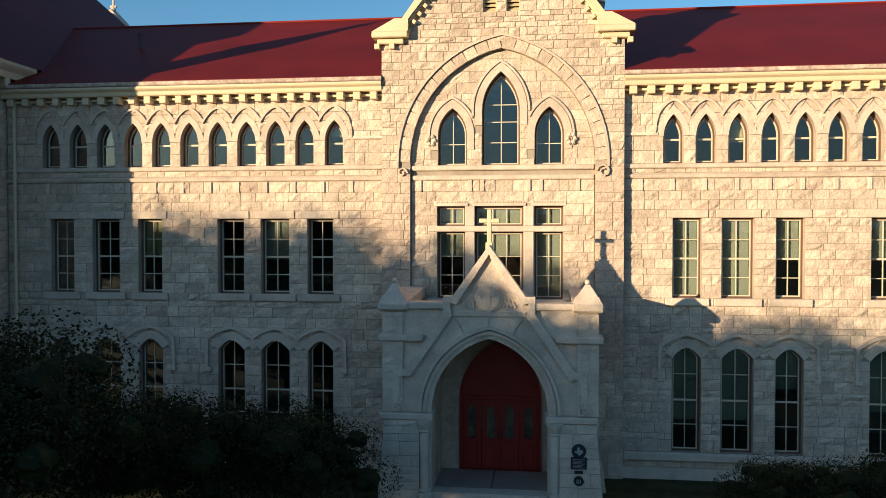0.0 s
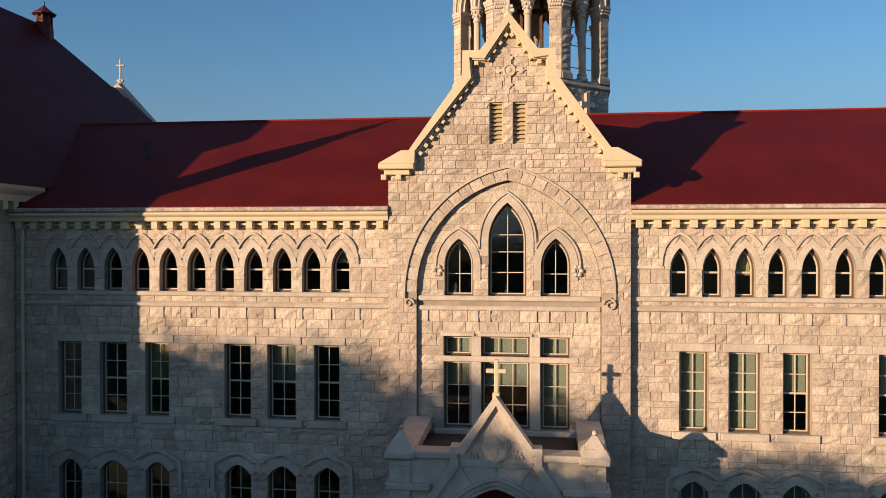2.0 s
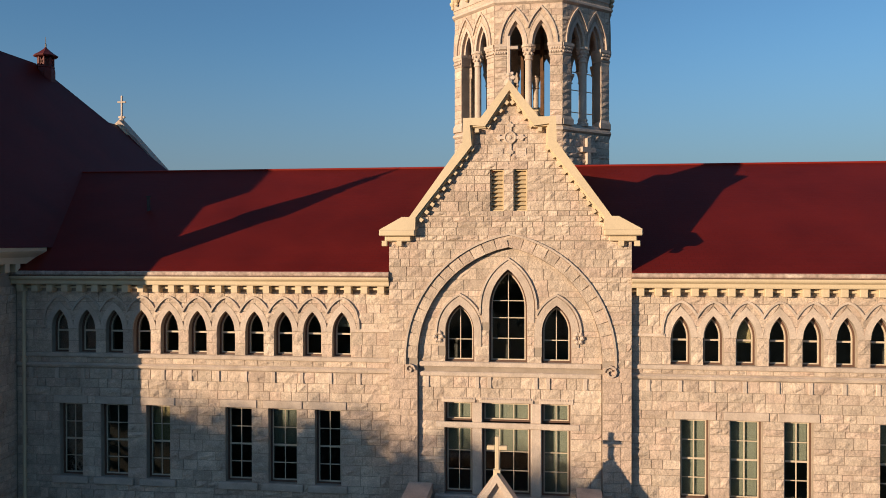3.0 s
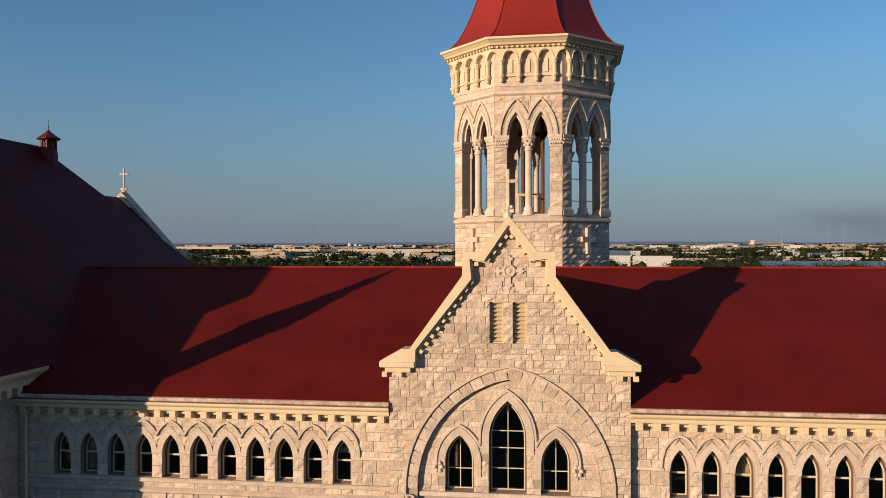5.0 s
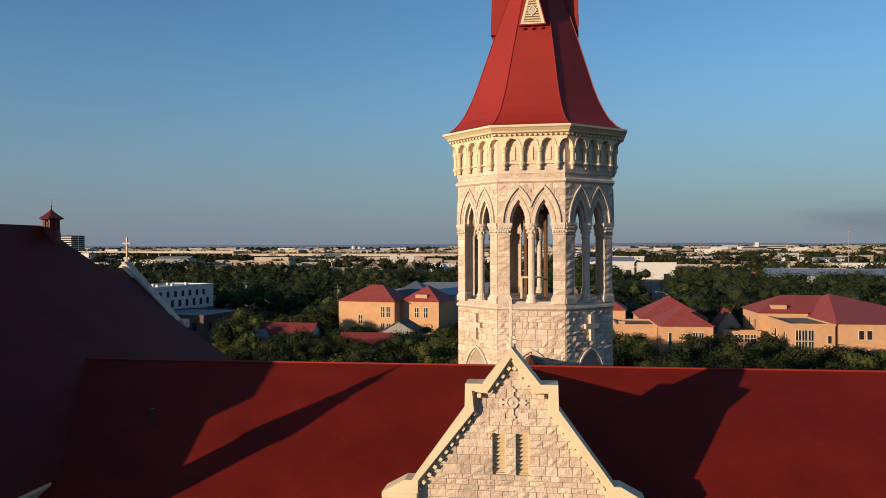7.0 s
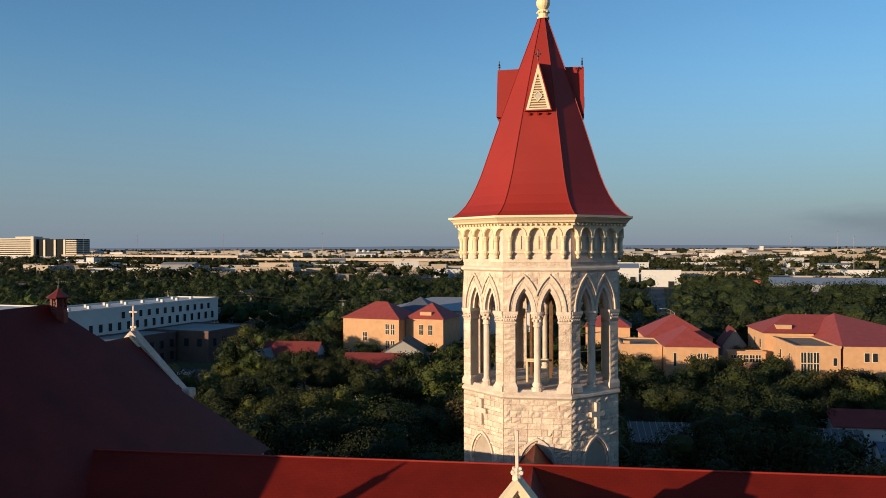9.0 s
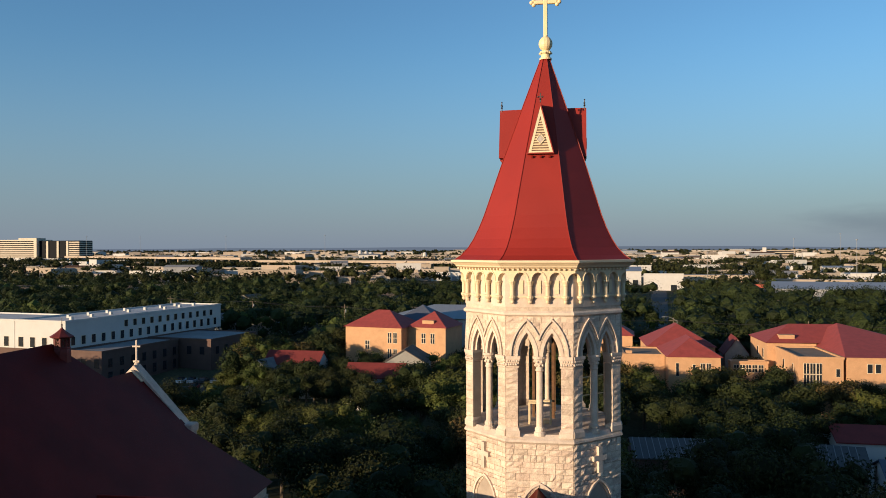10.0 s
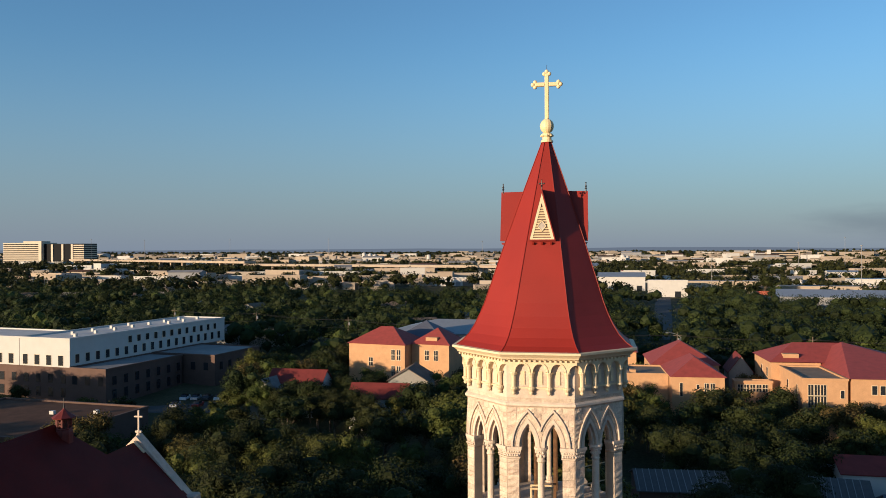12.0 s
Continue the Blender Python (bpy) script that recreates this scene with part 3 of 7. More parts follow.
    lay_stones(wall, "stone", STONE, full, [], 9.33, 9.70, flat, W, seed + 8, tall=(0.37,))
    lay_stones(wall, "stone", STONE, full, [], 9.90, arcade[0][2] - 0.16, flat, W, seed + 9, tall=(0.2,), proud=0.03)
    lay_stones(wall, "stone", STONE, full, low_arc, arcade[0][2], arcade[0][3], flat, W, seed + 10, wide=(0.3, 0.7), tall=(0.42,), limit=150)
    lay_stones(wall, "stone", STONE, full, high_arc, arcade[0][3], 12.44, flat, W, seed + 11, wide=(0.35, 0.8), tall=(0.3, 0.36), limit=150)


LEFT_BLINDS = {("b", 2): 0.5, ("d", 2): 1, ("b", 4): 0.55, ("a", 10): 0.3}
RIGHT_BLINDS = {("b", 0): 1.0, ("b", 1): 1.0, ("b", 2): 0.5, ("b", 3): 0.5, ("b", 4): 1.0, ("e", 0): 0.72, ("e", 1): 0.72, ("e", 2): 0.4, ("e", 3): 0.6, ("a", 2): 0.55, ("c", 2): 1}
XL, XR, XE = -18.9, 2.66, 15.6
wing(XL, -5.26, ARCADE_L, FLOOR2_L, 100, LEFT_BLINDS)
wing(XR, XE, ARCADE_R, FLOOR2_R, 200, RIGHT_BLINDS)

# gabled centre: a front plate with a great arched recess, and the panel in it
TRIO3 = [(-2.91, 0.96, 10.18, 11.20, 0.88), (-1.31, 1.24, 10.18, 12.0, 1.26), (0.27, 0.96, 10.18, 11.20, 0.88)]
TRIO2 = [(-2.95, 0.92), (-1.37, 1.58), (0.26, 0.92)]
GABLE = [(-5.26, -0.6), (2.66, -0.6), (2.66, 14.2), (2.12, 14.45), (0.08, 17.42), (0.02, 17.95), (-0.55, 18.1), (-1.28, 19.1), (-2.0, 18.1), (-2.58, 17.95), (-2.64, 17.42), (-4.68, 14.45), (-5.26, 14.2)]
RECESS = [(XC - 3.02, 4.0)] + arch_line(XC, 3.02, 10.3, 3.68, 14) + [(XC + 3.02, 4.0)]
LOUV = [opening(-1.66, 0.44, 15.17, 16.53), opening(-0.90, 0.44, 15.17, 16.53)]
bm = bmesh.new()
plate(bm, GABLE, [area_ccw(RECESS)] + LOUV, G, PANEL + 0.001)
gable_front = part("gable_front", bm, MORTAR, main, "limestone gable front with a great arched recess")
holes = [opening(c, w, a, b, r) for c, w, a, b, r in TRIO3]
holes += [opening(c, w, 8.19, 8.84) for c, w in TRIO2] + [opening(c, w, 5.78, 8.0) for c, w in TRIO2]
door_hole = opening(-1.28, 2.9, 0.2, 3.0, 1.7)
bm = bmesh.new()
plate(bm, [(-5.2, -0.6), (2.6, -0.6), (2.6, 14.2), (0, 17.2), (-1.28, 18.8), (-2.5, 17.2), (-5.2, 14.2)], [area_ccw(h) for h in holes] + LOUV + [area_ccw(door_hole)], PANEL + 0.002, PANEL + 0.5)
gable_panel = part("gable_panel", bm, MORTAR, main, "recessed limestone panel with windows")
for i, (c, w, a, b, r) in enumerate(TRIO3):
    window(main, c, w, a, b, r, PANEL + 0.22, 2, (0.38, 0.0) [:1] if i != 1 else (0.24, 0.48, 0.68), seed=300 + i)
    part("voussoir_arch", band(bmesh.new(), [(c - w / 2, b - 0.5)] + arch_line(c, w / 2, b, r) + [(c + w / 2, b - 0.5)], 0.24, PANEL - 0.05, PANEL + 0.03), DRESSED, main)
    hl = arch_line(c, w / 2 + 0.27, b, r + 0.31)
    hl = hl if i == 1 else hl[:-3] if i == 0 else hl[3:]
    hl = hl + [(hl[-1][0], b - 0.15)] if i == 2 else ([(hl[0][0], b - 0.15)] + hl if i == 0 else [(hl[0][0], b - 0.2)] + hl + [(hl[-1][0], b - 0.05)])
    part("hood_mould", band(bmesh.new(), hl, 0.065, PANEL - 0.09, PANEL + 0.02), DRESSED, main)
for i, (c, w) in enumerate(TRIO2):
    n = 2 if i != 1 else 3
    window(main, c, w, 8.19, 8.84, 0, PANEL + 0.22, n, (), seed=310 + i, blind=1.0)
    window(main, c, w, 5.78, 8.0, 0, PANEL + 0.22, n, (0.33, 0.64), seed=320 + i, blind=(0.36, 0.36, 1.0)[i])
    part("lintel", box(bmesh.new(), c - w / 2 - 0.1, c + w / 2 + 0.1, PANEL - 0.05, PANEL + 0.1, 8.845, 9.02, 0.012), DRESSED, main)
    for q in range(int((w + 0.16) / 0.085)):
        x = c - w / 2 - 0.06 + q * 0.085
        part("dentil", box(bmesh.new(), x, x + 0.05, PANEL - 0.075, PANEL - 0.03, 8.95, 9.0), DRESSED, main)
part("transom", box(bmesh.new(), -3.72, 1.02, PANEL - 0.07, PANEL + 0.3, 8.0, 8.19, 0.02), DRESSED, main)
for x in (-2.325, -0.385):
    part("mullion", box(bmesh.new(), x - 0.165, x + 0.165, PANEL - 0.045, PANEL + 0.3, 5.78, 7.998, 0.02), DRESSED, main)
    part("mullion", box(bmesh.new(), x - 0.165, x + 0.165, PANEL - 0.045, PANEL + 0.3, 8.192, 8.84, 0.02), DRESSED, main)
part("window_sill", box(bmesh.new(), -3.75, 1.05, PANEL - 0.16, PANEL + 0.2, 5.55, 5.775, 0.03), DRESSED, main)
part("sill_course", box(bmesh.new(), XC - 3.0, XC + 3.0, PANEL - 0.11, PANEL + 0.02, 10.02, 10.19, 0.03), DRESSED, main)
part("string_course", box(bmesh.new(), XC - 3.0, XC + 3.0, PANEL - 0.10, PANEL + 0.02, 9.70, 9.86, 0.03), DRESSED, main)
for x in (-4.0, -2.32, -1.92, -0.4, 0.0, 1.2):
    part("string_block", box(bmesh.new(), x - 0.07, x + 0.07, PANEL - 0.08, PANEL + 0.02, 9.33, 9.70, 0.012), DRESSED, main)
# great arch ring, its outer mould and curled stops
part("arch_mould", band(bmesh.new(), [(XC - 3.40, 10.1)] + arch_line(XC, 3.40, 10.3, 4.08, 16) + [(XC + 3.40, 10.1)], 0.07, G - 0.10, G + 0.02), DRESSED, main)
ring = arch_line(XC, 3.03, 10.3, 3.69, 13)
for p, q in zip(ring, ring[1:]):
    n = Vector((-(q[1] - p[1]), q[0] - p[0])).normalized() * 0.37
    d = (Vector(q) - Vector(p)) * 0.006
    poly = [(p[0] + d.x * .6, p[1] + d.y * .6), (q[0] - d.x, q[1] - d.y), (q[0] - d.x + n.x, q[1] - d.y + n.y), (p[0] + d.x + n.x, p[1] + d.y + n.y)]
    part("voussoir", prism(bmesh.new(), poly, G - 0.04, G + 0.03), STONE, gable_front)


def curl(parent, x, y, z, s, mat=DRESSED):
    bm = bmesh.new()
    pts = [(x + s * 0.2 * (1 - k / 14) * math.cos(k * 0.75), z + 0.2 * (1 - k / 14) * math.sin(k * 0.75)) for k in range(12)]
    band(bm, pts, 0.05, y - 0.12, y + 0.02)
    return part("carved_stop", bm, mat, parent)


curl(main, XC - 3.28, G, 9.95, 1)
curl(main, XC + 3.28, G, 9.95, -1)
for x, s in ((-3.62, 1), (0.98, -1)):
    for k in range(6):
        a = k * 1.05
        bm = bmesh.new()
        bmesh.ops.create_icosphere(bm, subdivisions=1, radius=0.085, matrix=Matrix.Translation((x + 0.12 * math.cos(a), PANEL - 0.06, 11.02 + 0.14 * math.sin(a))))
        part("carved_leaf", bm, DRESSED, main)
# louvres
for cx in (-1.66, -0.90):
    part("louvre_frame", plate(bmesh.new(), opening(cx, 0.44, 15.17, 16.53), [opening(cx, 0.36, 15.21, 16.49)], G + 0.08, G + 0.2), LOUVRE, main)
    for k in range(9):
        z = 15.24 + k * 0.14
        part("louvre_slat", hull(bmesh.new(), [(cx - .18, G + .10, z), (cx + .18, G + .10, z), (cx + .18, G + .12, z - .02), (cx - .18, G + .12, z - .02)], [(cx - .18, G + .24, z + .12), (cx + .18, G + .24, z + .12), (cx + .18, G + .25, z + .09), (cx - .18, G + .25, z + .09)]), LOUVRE, main)
# cross-shaped ornament high in the gable
OX, OZ = XC + 0.05, 17.56
disc = lathe(bmesh.new(), [(.21, 0), (.21, .07), (.19, .09), (.16, .09), (.14, .06), (.08, .07), (.04, .10)], (0, 0), 20)
bmesh.ops.transform(disc, matrix=Matrix.Translation((OX, G, OZ)) @ Matrix.Rotation(radians(90), 4, "X"), verts=disc.verts)
ornament = part("gable_ornament", disc, DRESSED, main, "carved floriated cross in relief")
for a, reach in ((0, 0.44), (90, 0.46), (180, 0.44), (270, 0.54)):
    ca, sa = math.cos(radians(a)), math.sin(radians(a))
    turn = lambda p, q: (OX + p * ca - q * sa, OZ + p * sa + q * ca)
    shape = [(0.19, -.045), (reach - .12, -.05), (reach - .10, -.11), (reach - .02, -.10), (reach - .01, -.04), (reach + .07, 0), (reach - .01, .04), (reach - .02, .10), (reach - .10, .11), (reach - .12, .05), (0.19, .045)]
    part("ornament_arm", prism(bmesh.new(), area_ccw([turn(*p) for p in shape]), G - 0.075, G + 0.02), DRESSED, ornament)

# two small carved panels under the ornament
for x in (OX - 0.40, OX + 0.36):
    pan_ob = part("carved_panel", box(bmesh.new(), x - .17, x + .17, G - .05, G + .02, 16.90, 17.22, .012), DRESSED, main)
    for k, (w0, w1) in enumerate(((-.10, .10), (-.10, .02), (-.02, .10))):
        part("carved_bar", box(bmesh.new(), x + w0, x + w1, G - .065, G - .04, 17.13 - k * .085, 17.16 - k * .085), DRESSED, pan_ob)

# raking coping with kneelers and shoulders


def coping(name, line, w, y0, y1):
    return part(name, band(bmesh.new(), line, -w, y0, y1), CORNICE, main)


RAKE = [(-4.73, 14.70), (-2.77, 17.40), (-2.75, 18.19), (-2.18, 18.19), (-1.25, 19.38), (-0.31, 18.19), (0.25, 18.19), (0.27, 17.38), (2.21, 14.70)]
coping("coping", RAKE, 0.16, G - 0.30, G + 0.62)
coping("coping_mould", inset(RAKE, 0.158), 0.09, G - 0.21, G + 0.05)
coping("coping_fillet", inset(RAKE, 0.246), 0.05, G - 0.10, G + 0.05)
for s in (-1, 1):
    x0 = XC + s * 3.05
    x1 = XC + s * 4.25
    a, b = min(x0, x1), max(x0, x1)
    part("kneeler", box(bmesh.new(), a, b, G - 0.36, G + 0.66, 14.36, 14.56, 0.03), CORNICE, main)
    bm = bmesh.new()
    hull(bm, [(a, G - .34, 14.56), (b, G - .34, 14.56), (b, G + .6, 14.56), (a, G + .6, 14.56)], [(x0 - .01 if s > 0 else x0 - .45, G - .3, 14.98), (x0 + .45 if s > 0 else x0 + .01, G - .3, 14.98), (x0 + .45 if s > 0 else x0 + .01, G + .5, 14.98), (x0 - .01 if s > 0 else x0 - .45, G + .5, 14.98)])
    part("kneeler_cap", bm, CORNICE, main)
    part("kneeler_bed", box(bmesh.new(), a + 0.16, b - 0.16, G - 0.2, G + 0.3, 14.18, 14.36, 0.03), CORNICE, main)
    for k in range(2):
        xx = XC + s * (3.6 + 0.5 * k)
        part("corbel_block", box(bmesh.new(), xx - .09, xx + .09, G - .2, G + .02, 14.02, 14.2, .015), CORNICE, main)
    # blocks under the rake
    low = inset(RAKE, 0.36)
    for (ax, az), (bx, bz), n, f0, f1 in ((low[0], low[1], 11, 0.05, 0.97), (low[3], low[4], 4, 0.1, 0.88)) if s < 0 else ((low[8], low[7], 11, 0.05, 0.97), (low[5], low[4], 4, 0.1, 0.88)):
        way = Vector((bx - ax, bz - az)).normalized() * 0.062
        out = Vector((-way.y, way.x)) * 0.95
        for k in range(n):
            f = f0 + (f1 - f0) * k / (n - 1)
            m = Vector((ax + (bx - ax) * f, az + (bz - az) * f))
            part("rake_block", prism(bmesh.new(), area_ccw([tuple(m - way - out), tuple(m + way - out), tuple(m + way + out), tuple(m - way + out)]), G - .19, G + .02), CORNICE, main)
    part("rake_block", box(bmesh.new(), XC + s * 1.02 - .07, XC + s * 1.02 + .07, G - .24, G + .02, 17.72, 17.86, .012), CORNICE, main)


def stone_cross(name, label, at, h, arm, t, mat, plain=False):
    """A plain cross on a curled foot, standing on a gable's point."""
    x, y, z = at
    top = thing(name, label, "cross", at)
    bm = bmesh.new()
    if plain:
        box(bm, x - t * .85, x + t * .85, y - t * .85, y + t * .85, z - 0.1, z + 0.3, 0.015)
    else:
        lathe(bm, [(0.17, z - 0.12), (0.15, z + 0.05), (0.09, z + 0.14), (0.13, z + 0.2), (t * 0.8, z + 0.3)], (x, y), 8)
    part("foot", bm, mat, top)
    part("shaft", box(bmesh.new(), x - t / 2, x + t / 2, y - t / 2, y + t / 2, z + 0.28, z + h, 0.015), mat, top)
    zc = z + h * 0.74
    part("arm", box(bmesh.new(), x - arm / 2, x - t / 2, y - t / 2, y + t / 2, zc - t / 2, zc + t / 2, 0.015), mat, top)
    part("arm", box(bmesh.new(), x + t / 2, x + arm / 2, y - t / 2, y + t / 2, zc - t / 2, zc + t / 2, 0.015), mat, top)
    return top


gc = stone_cross("gable_cross", "cream stone cross on the main gable's point", (XC, G + 0.1, 19.40), 1.5, 0.62, 0.11, DRESSED)
for s in (-1, 1):
    for q, (dx, z, r) in enumerate(((0.14, 19.53, 0.075), (0.11, 19.67, 0.055))):
        bm = lathe(bmesh.new(), [(r, 0), (r, .14), (r * .8, .155)], (0, 0), 14)
        bmesh.ops.transform(bm, matrix=Matrix.Translation((XC + s * dx, G + 0.17 + 0.004 * q, z)) @ Matrix.Rotation(radians(90), 4, "X"), verts=bm.verts)
        part("scroll", bm, DRESSED, gc)

# stones of the gable front and the panel
front_cut = [[(XC - 3.42, 3.0)] + arch_line(XC, 3.42, 10.3, 4.08, 14) + [(XC + 3.42, 3.0)]]
low_cut = [[(XC - 3.02, 3.0), (XC + 3.02, 3.0), (XC + 3.02, 10.1), (XC - 3.02, 10.1)]]
lo = [(-5.26, -1), (2.66, -1), (2.66, 14.2), (-5.26, 14.2)]
hi = [(-4.82, 14.2), (2.26, 14.2), (0.30, 17.05), (-2.86, 17.05)]
tip = [(-2.55, 17.0), (0.0, 17.0), (0.0, 17.9), (-0.5, 18.0), (-1.28, 19.0), (-2.05, 18.0), (-2.55, 17.9)]
lay_stones(gable_front, "stone", STONE, lo, low_cut, -0.3, 10.1, flat, G, 401, limit=120)
lay_stones(gable_front, "stone", STONE, lo, front_cut, 10.1, 14.18, flat, G, 402, wide=(0.24, 0.62), tall=(0.18, 0.26, 0.32), limit=120)
lay_stones(gable_front, "stone", STONE, hi, [], 14.2, 15.17, flat, G, 403, wide=(0.24, 0.62), tall=(0.18, 0.26, 0.32), limit=120)
lay_stones(gable_front, "stone", STONE, hi, LOUV, 15.17, 16.53, flat, G, 408, wide=(0.24, 0.62), tall=(0.18, 0.26, 0.32), limit=120)
lay_stones(gable_front, "stone", STONE, hi, [], 16.53, 17.05, flat, G, 409, wide=(0.24, 0.62), limit=120, tall=(0.26,))
lay_stones(gable_front, "stone", STONE, tip, [], 17.05, 18.7, flat, G, 404, wide=(0.3, 0.6), tall=(0.3, 0.34), proud=0.025, rough=0.02)
pan = RECESS
pcuts = [opening(c, w + 0.48, b - 0.5, b, r + 0.24) for c, w, a, b, r in TRIO3]
plow = [opening(c, w + 0.01, a - 0.02, b - 0.4) for c, w, a, b, r in TRIO3]
lay_stones(gable_panel, "stone", STONE, [(XC - 3.02, 3)] + arch_line(XC, 3.02, 10.3, 3.68, 14) + [(XC + 3.02, 3)], pcuts + plow, 10.19, 13.9, flat, PANEL, 405, wide=(0.35, 0.7), proud=0.02, rough=0.025, limit=150)
wide_cut = [[(-3.42, 5.55), (0.73, 5.55), (0.73, 8.84), (-3.42, 8.84)], [(-3.75, 5.5), (1.05, 5.5), (1.05, 5.78), (-3.75, 5.78)]]
lay_stones(gable_panel, "stone", STONE, [(XC - 3.0, 3), (XC + 3.0, 3), (XC + 3.0, 10), (XC - 3.0, 10)], wide_cut[:1], 4.2, 9.33, flat, PANEL, 406, limit=150)
lay_stones(gable_panel, "stone", STONE, [(XC - 3.0, 3), (XC + 3.0, 3), (XC + 3.0, 10), (XC - 3.0, 10)], [], 9.33, 9.70, flat, PANEL, 407, tall=(0.37,))

# corner downpipe where the wing meets the pavilion
bm = bmesh.new()
lathe(bm, [(0.06, 0), (0.06, 13.0)], (XL + 0.35, W - 0.14), 10)
for z in (1.5, 4.5, 7.5, 9.9, 12.0):
    lathe(bm, [(0.085, z), (0.085, z + 0.12)], (XL + 0.35, W - 0.14), 10)
part("downpipe", bm, CORNICE, main, "cream painted downpipe")

# roofs
def slab(bm, ring, t):
    return hull(bm, [Vector(p) - Vector((0, 0, t)) for p in ring], ring)


BACK_Y = 2 * RIDGE_Y - W + 0.3
def roof_height(y):
    return EAVE_Z + 0.12 + (RIDGE_Z - EAVE_Z - 0.12) * (y - W + 0.36) / (RIDGE_Y - W + 0.36)


for x0, x1, y0 in ((-29.0, -5.27, W - 0.36), (-5.27, 2.67, G + 0.8), (2.67, 16.0, W - 0.36)):
    bm = bmesh.new()
    slab(bm, [(x0, y0, roof_height(y0)), (x1, y0, roof_height(y0)), (x1, RIDGE_Y, RIDGE_Z), (x0, RIDGE_Y, RIDGE_Z)], 0.12)
    part("roof", bm, ROOF_TILE, main, "red slate roof slope")
    bm = bmesh.new()
    slab(bm, [(x0, RIDGE_Y, RIDGE_Z), (x1, RIDGE_Y, RIDGE_Z), (x1, BACK_Y, EAVE_Z), (x0, BACK_Y, EAVE_Z)], 0.12)
    part("roof", bm, ROOF_TILE, main)
bm = bmesh.new()
lathe(bm, [(0.045, 0), (0.045, 45.0)], (0, 0), 8)
bmesh.ops.transform(bm, matrix=Matrix.Translation((-29, RIDGE_Y, RIDGE_Z + 0.02)) @ Matrix.Rotation(radians(90), 4, "Y"), verts=bm.verts)
part("ridge_cap", bm, ROOF_RED_METAL, main)
# roof over the gabled centre, running back to the tower
for s in (-1, 1):
    bm = bmesh.new()
    ring = [(XC + 0.27, G + 0.5, 17.38), (XC + 0.27, 39.2, 17.38), (XC + 0.27 + s * 3.6, 39.2, 13.3), (XC + 0.27 + s * 3.6, G + 0.5, 13.3)]
    slab(bm, ring if s > 0 else ring[::-1], 0.12)
    part("cross_roof", bm, ROOF_TILE_SHADED_SIDE, main)
# end, back wall and floors, to close the house
bm = bmesh.new()
box(bm, -29, 16, 43.0, 43.4, -0.6, 13.2)
part("back_wall", bm, STONE, main)
bm = bmesh.new()
hull(bm, [(XE, W, -.6), (XE, 43.4, -.6), (XE, 43.4, 13.2), (XE, RIDGE_Y, RIDGE_Z - .2), (XE, W, 13.2)], [(XE + .4, W, -.6), (XE + .4, 43.4, -.6), (XE + .4, 43.4, 13.2), (XE + .4, RIDGE_Y, RIDGE_Z - .2), (XE + .4, W, 13.2)])
part("end_wall", bm, STONE, main)
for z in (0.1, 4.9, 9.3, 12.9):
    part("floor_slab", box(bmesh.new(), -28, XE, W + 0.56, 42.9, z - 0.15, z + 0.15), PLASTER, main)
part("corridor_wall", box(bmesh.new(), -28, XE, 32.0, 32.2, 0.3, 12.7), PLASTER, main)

# ---- the entrance porch ----
P = 22.58
PX = -1.45
porch = thing("entrance_porch", "gabled limestone entrance porch with pointed arch", "porch", (PX, 24, 0.5))
ARCH = [(PX - 1.66, 0.5)] + arch_line(PX, 1.66, 2.85, 2.1, 14) + [(PX + 1.66, 0.5)]
FACE = [(PX - 3.05, 0.2), (PX + 3.05, 0.2), (PX + 3.05, 5.8), (PX + 1.2, 5.8), (PX, 7.35), (PX - 1.2, 5.8), (PX - 3.05, 5.8)]
bm = bmesh.new()
plate(bm, FACE, [area_ccw(ARCH)], P, P + 0.5)
face = part("porch_front", bm, DRESSED, porch, "dressed limestone front with pointed arch")
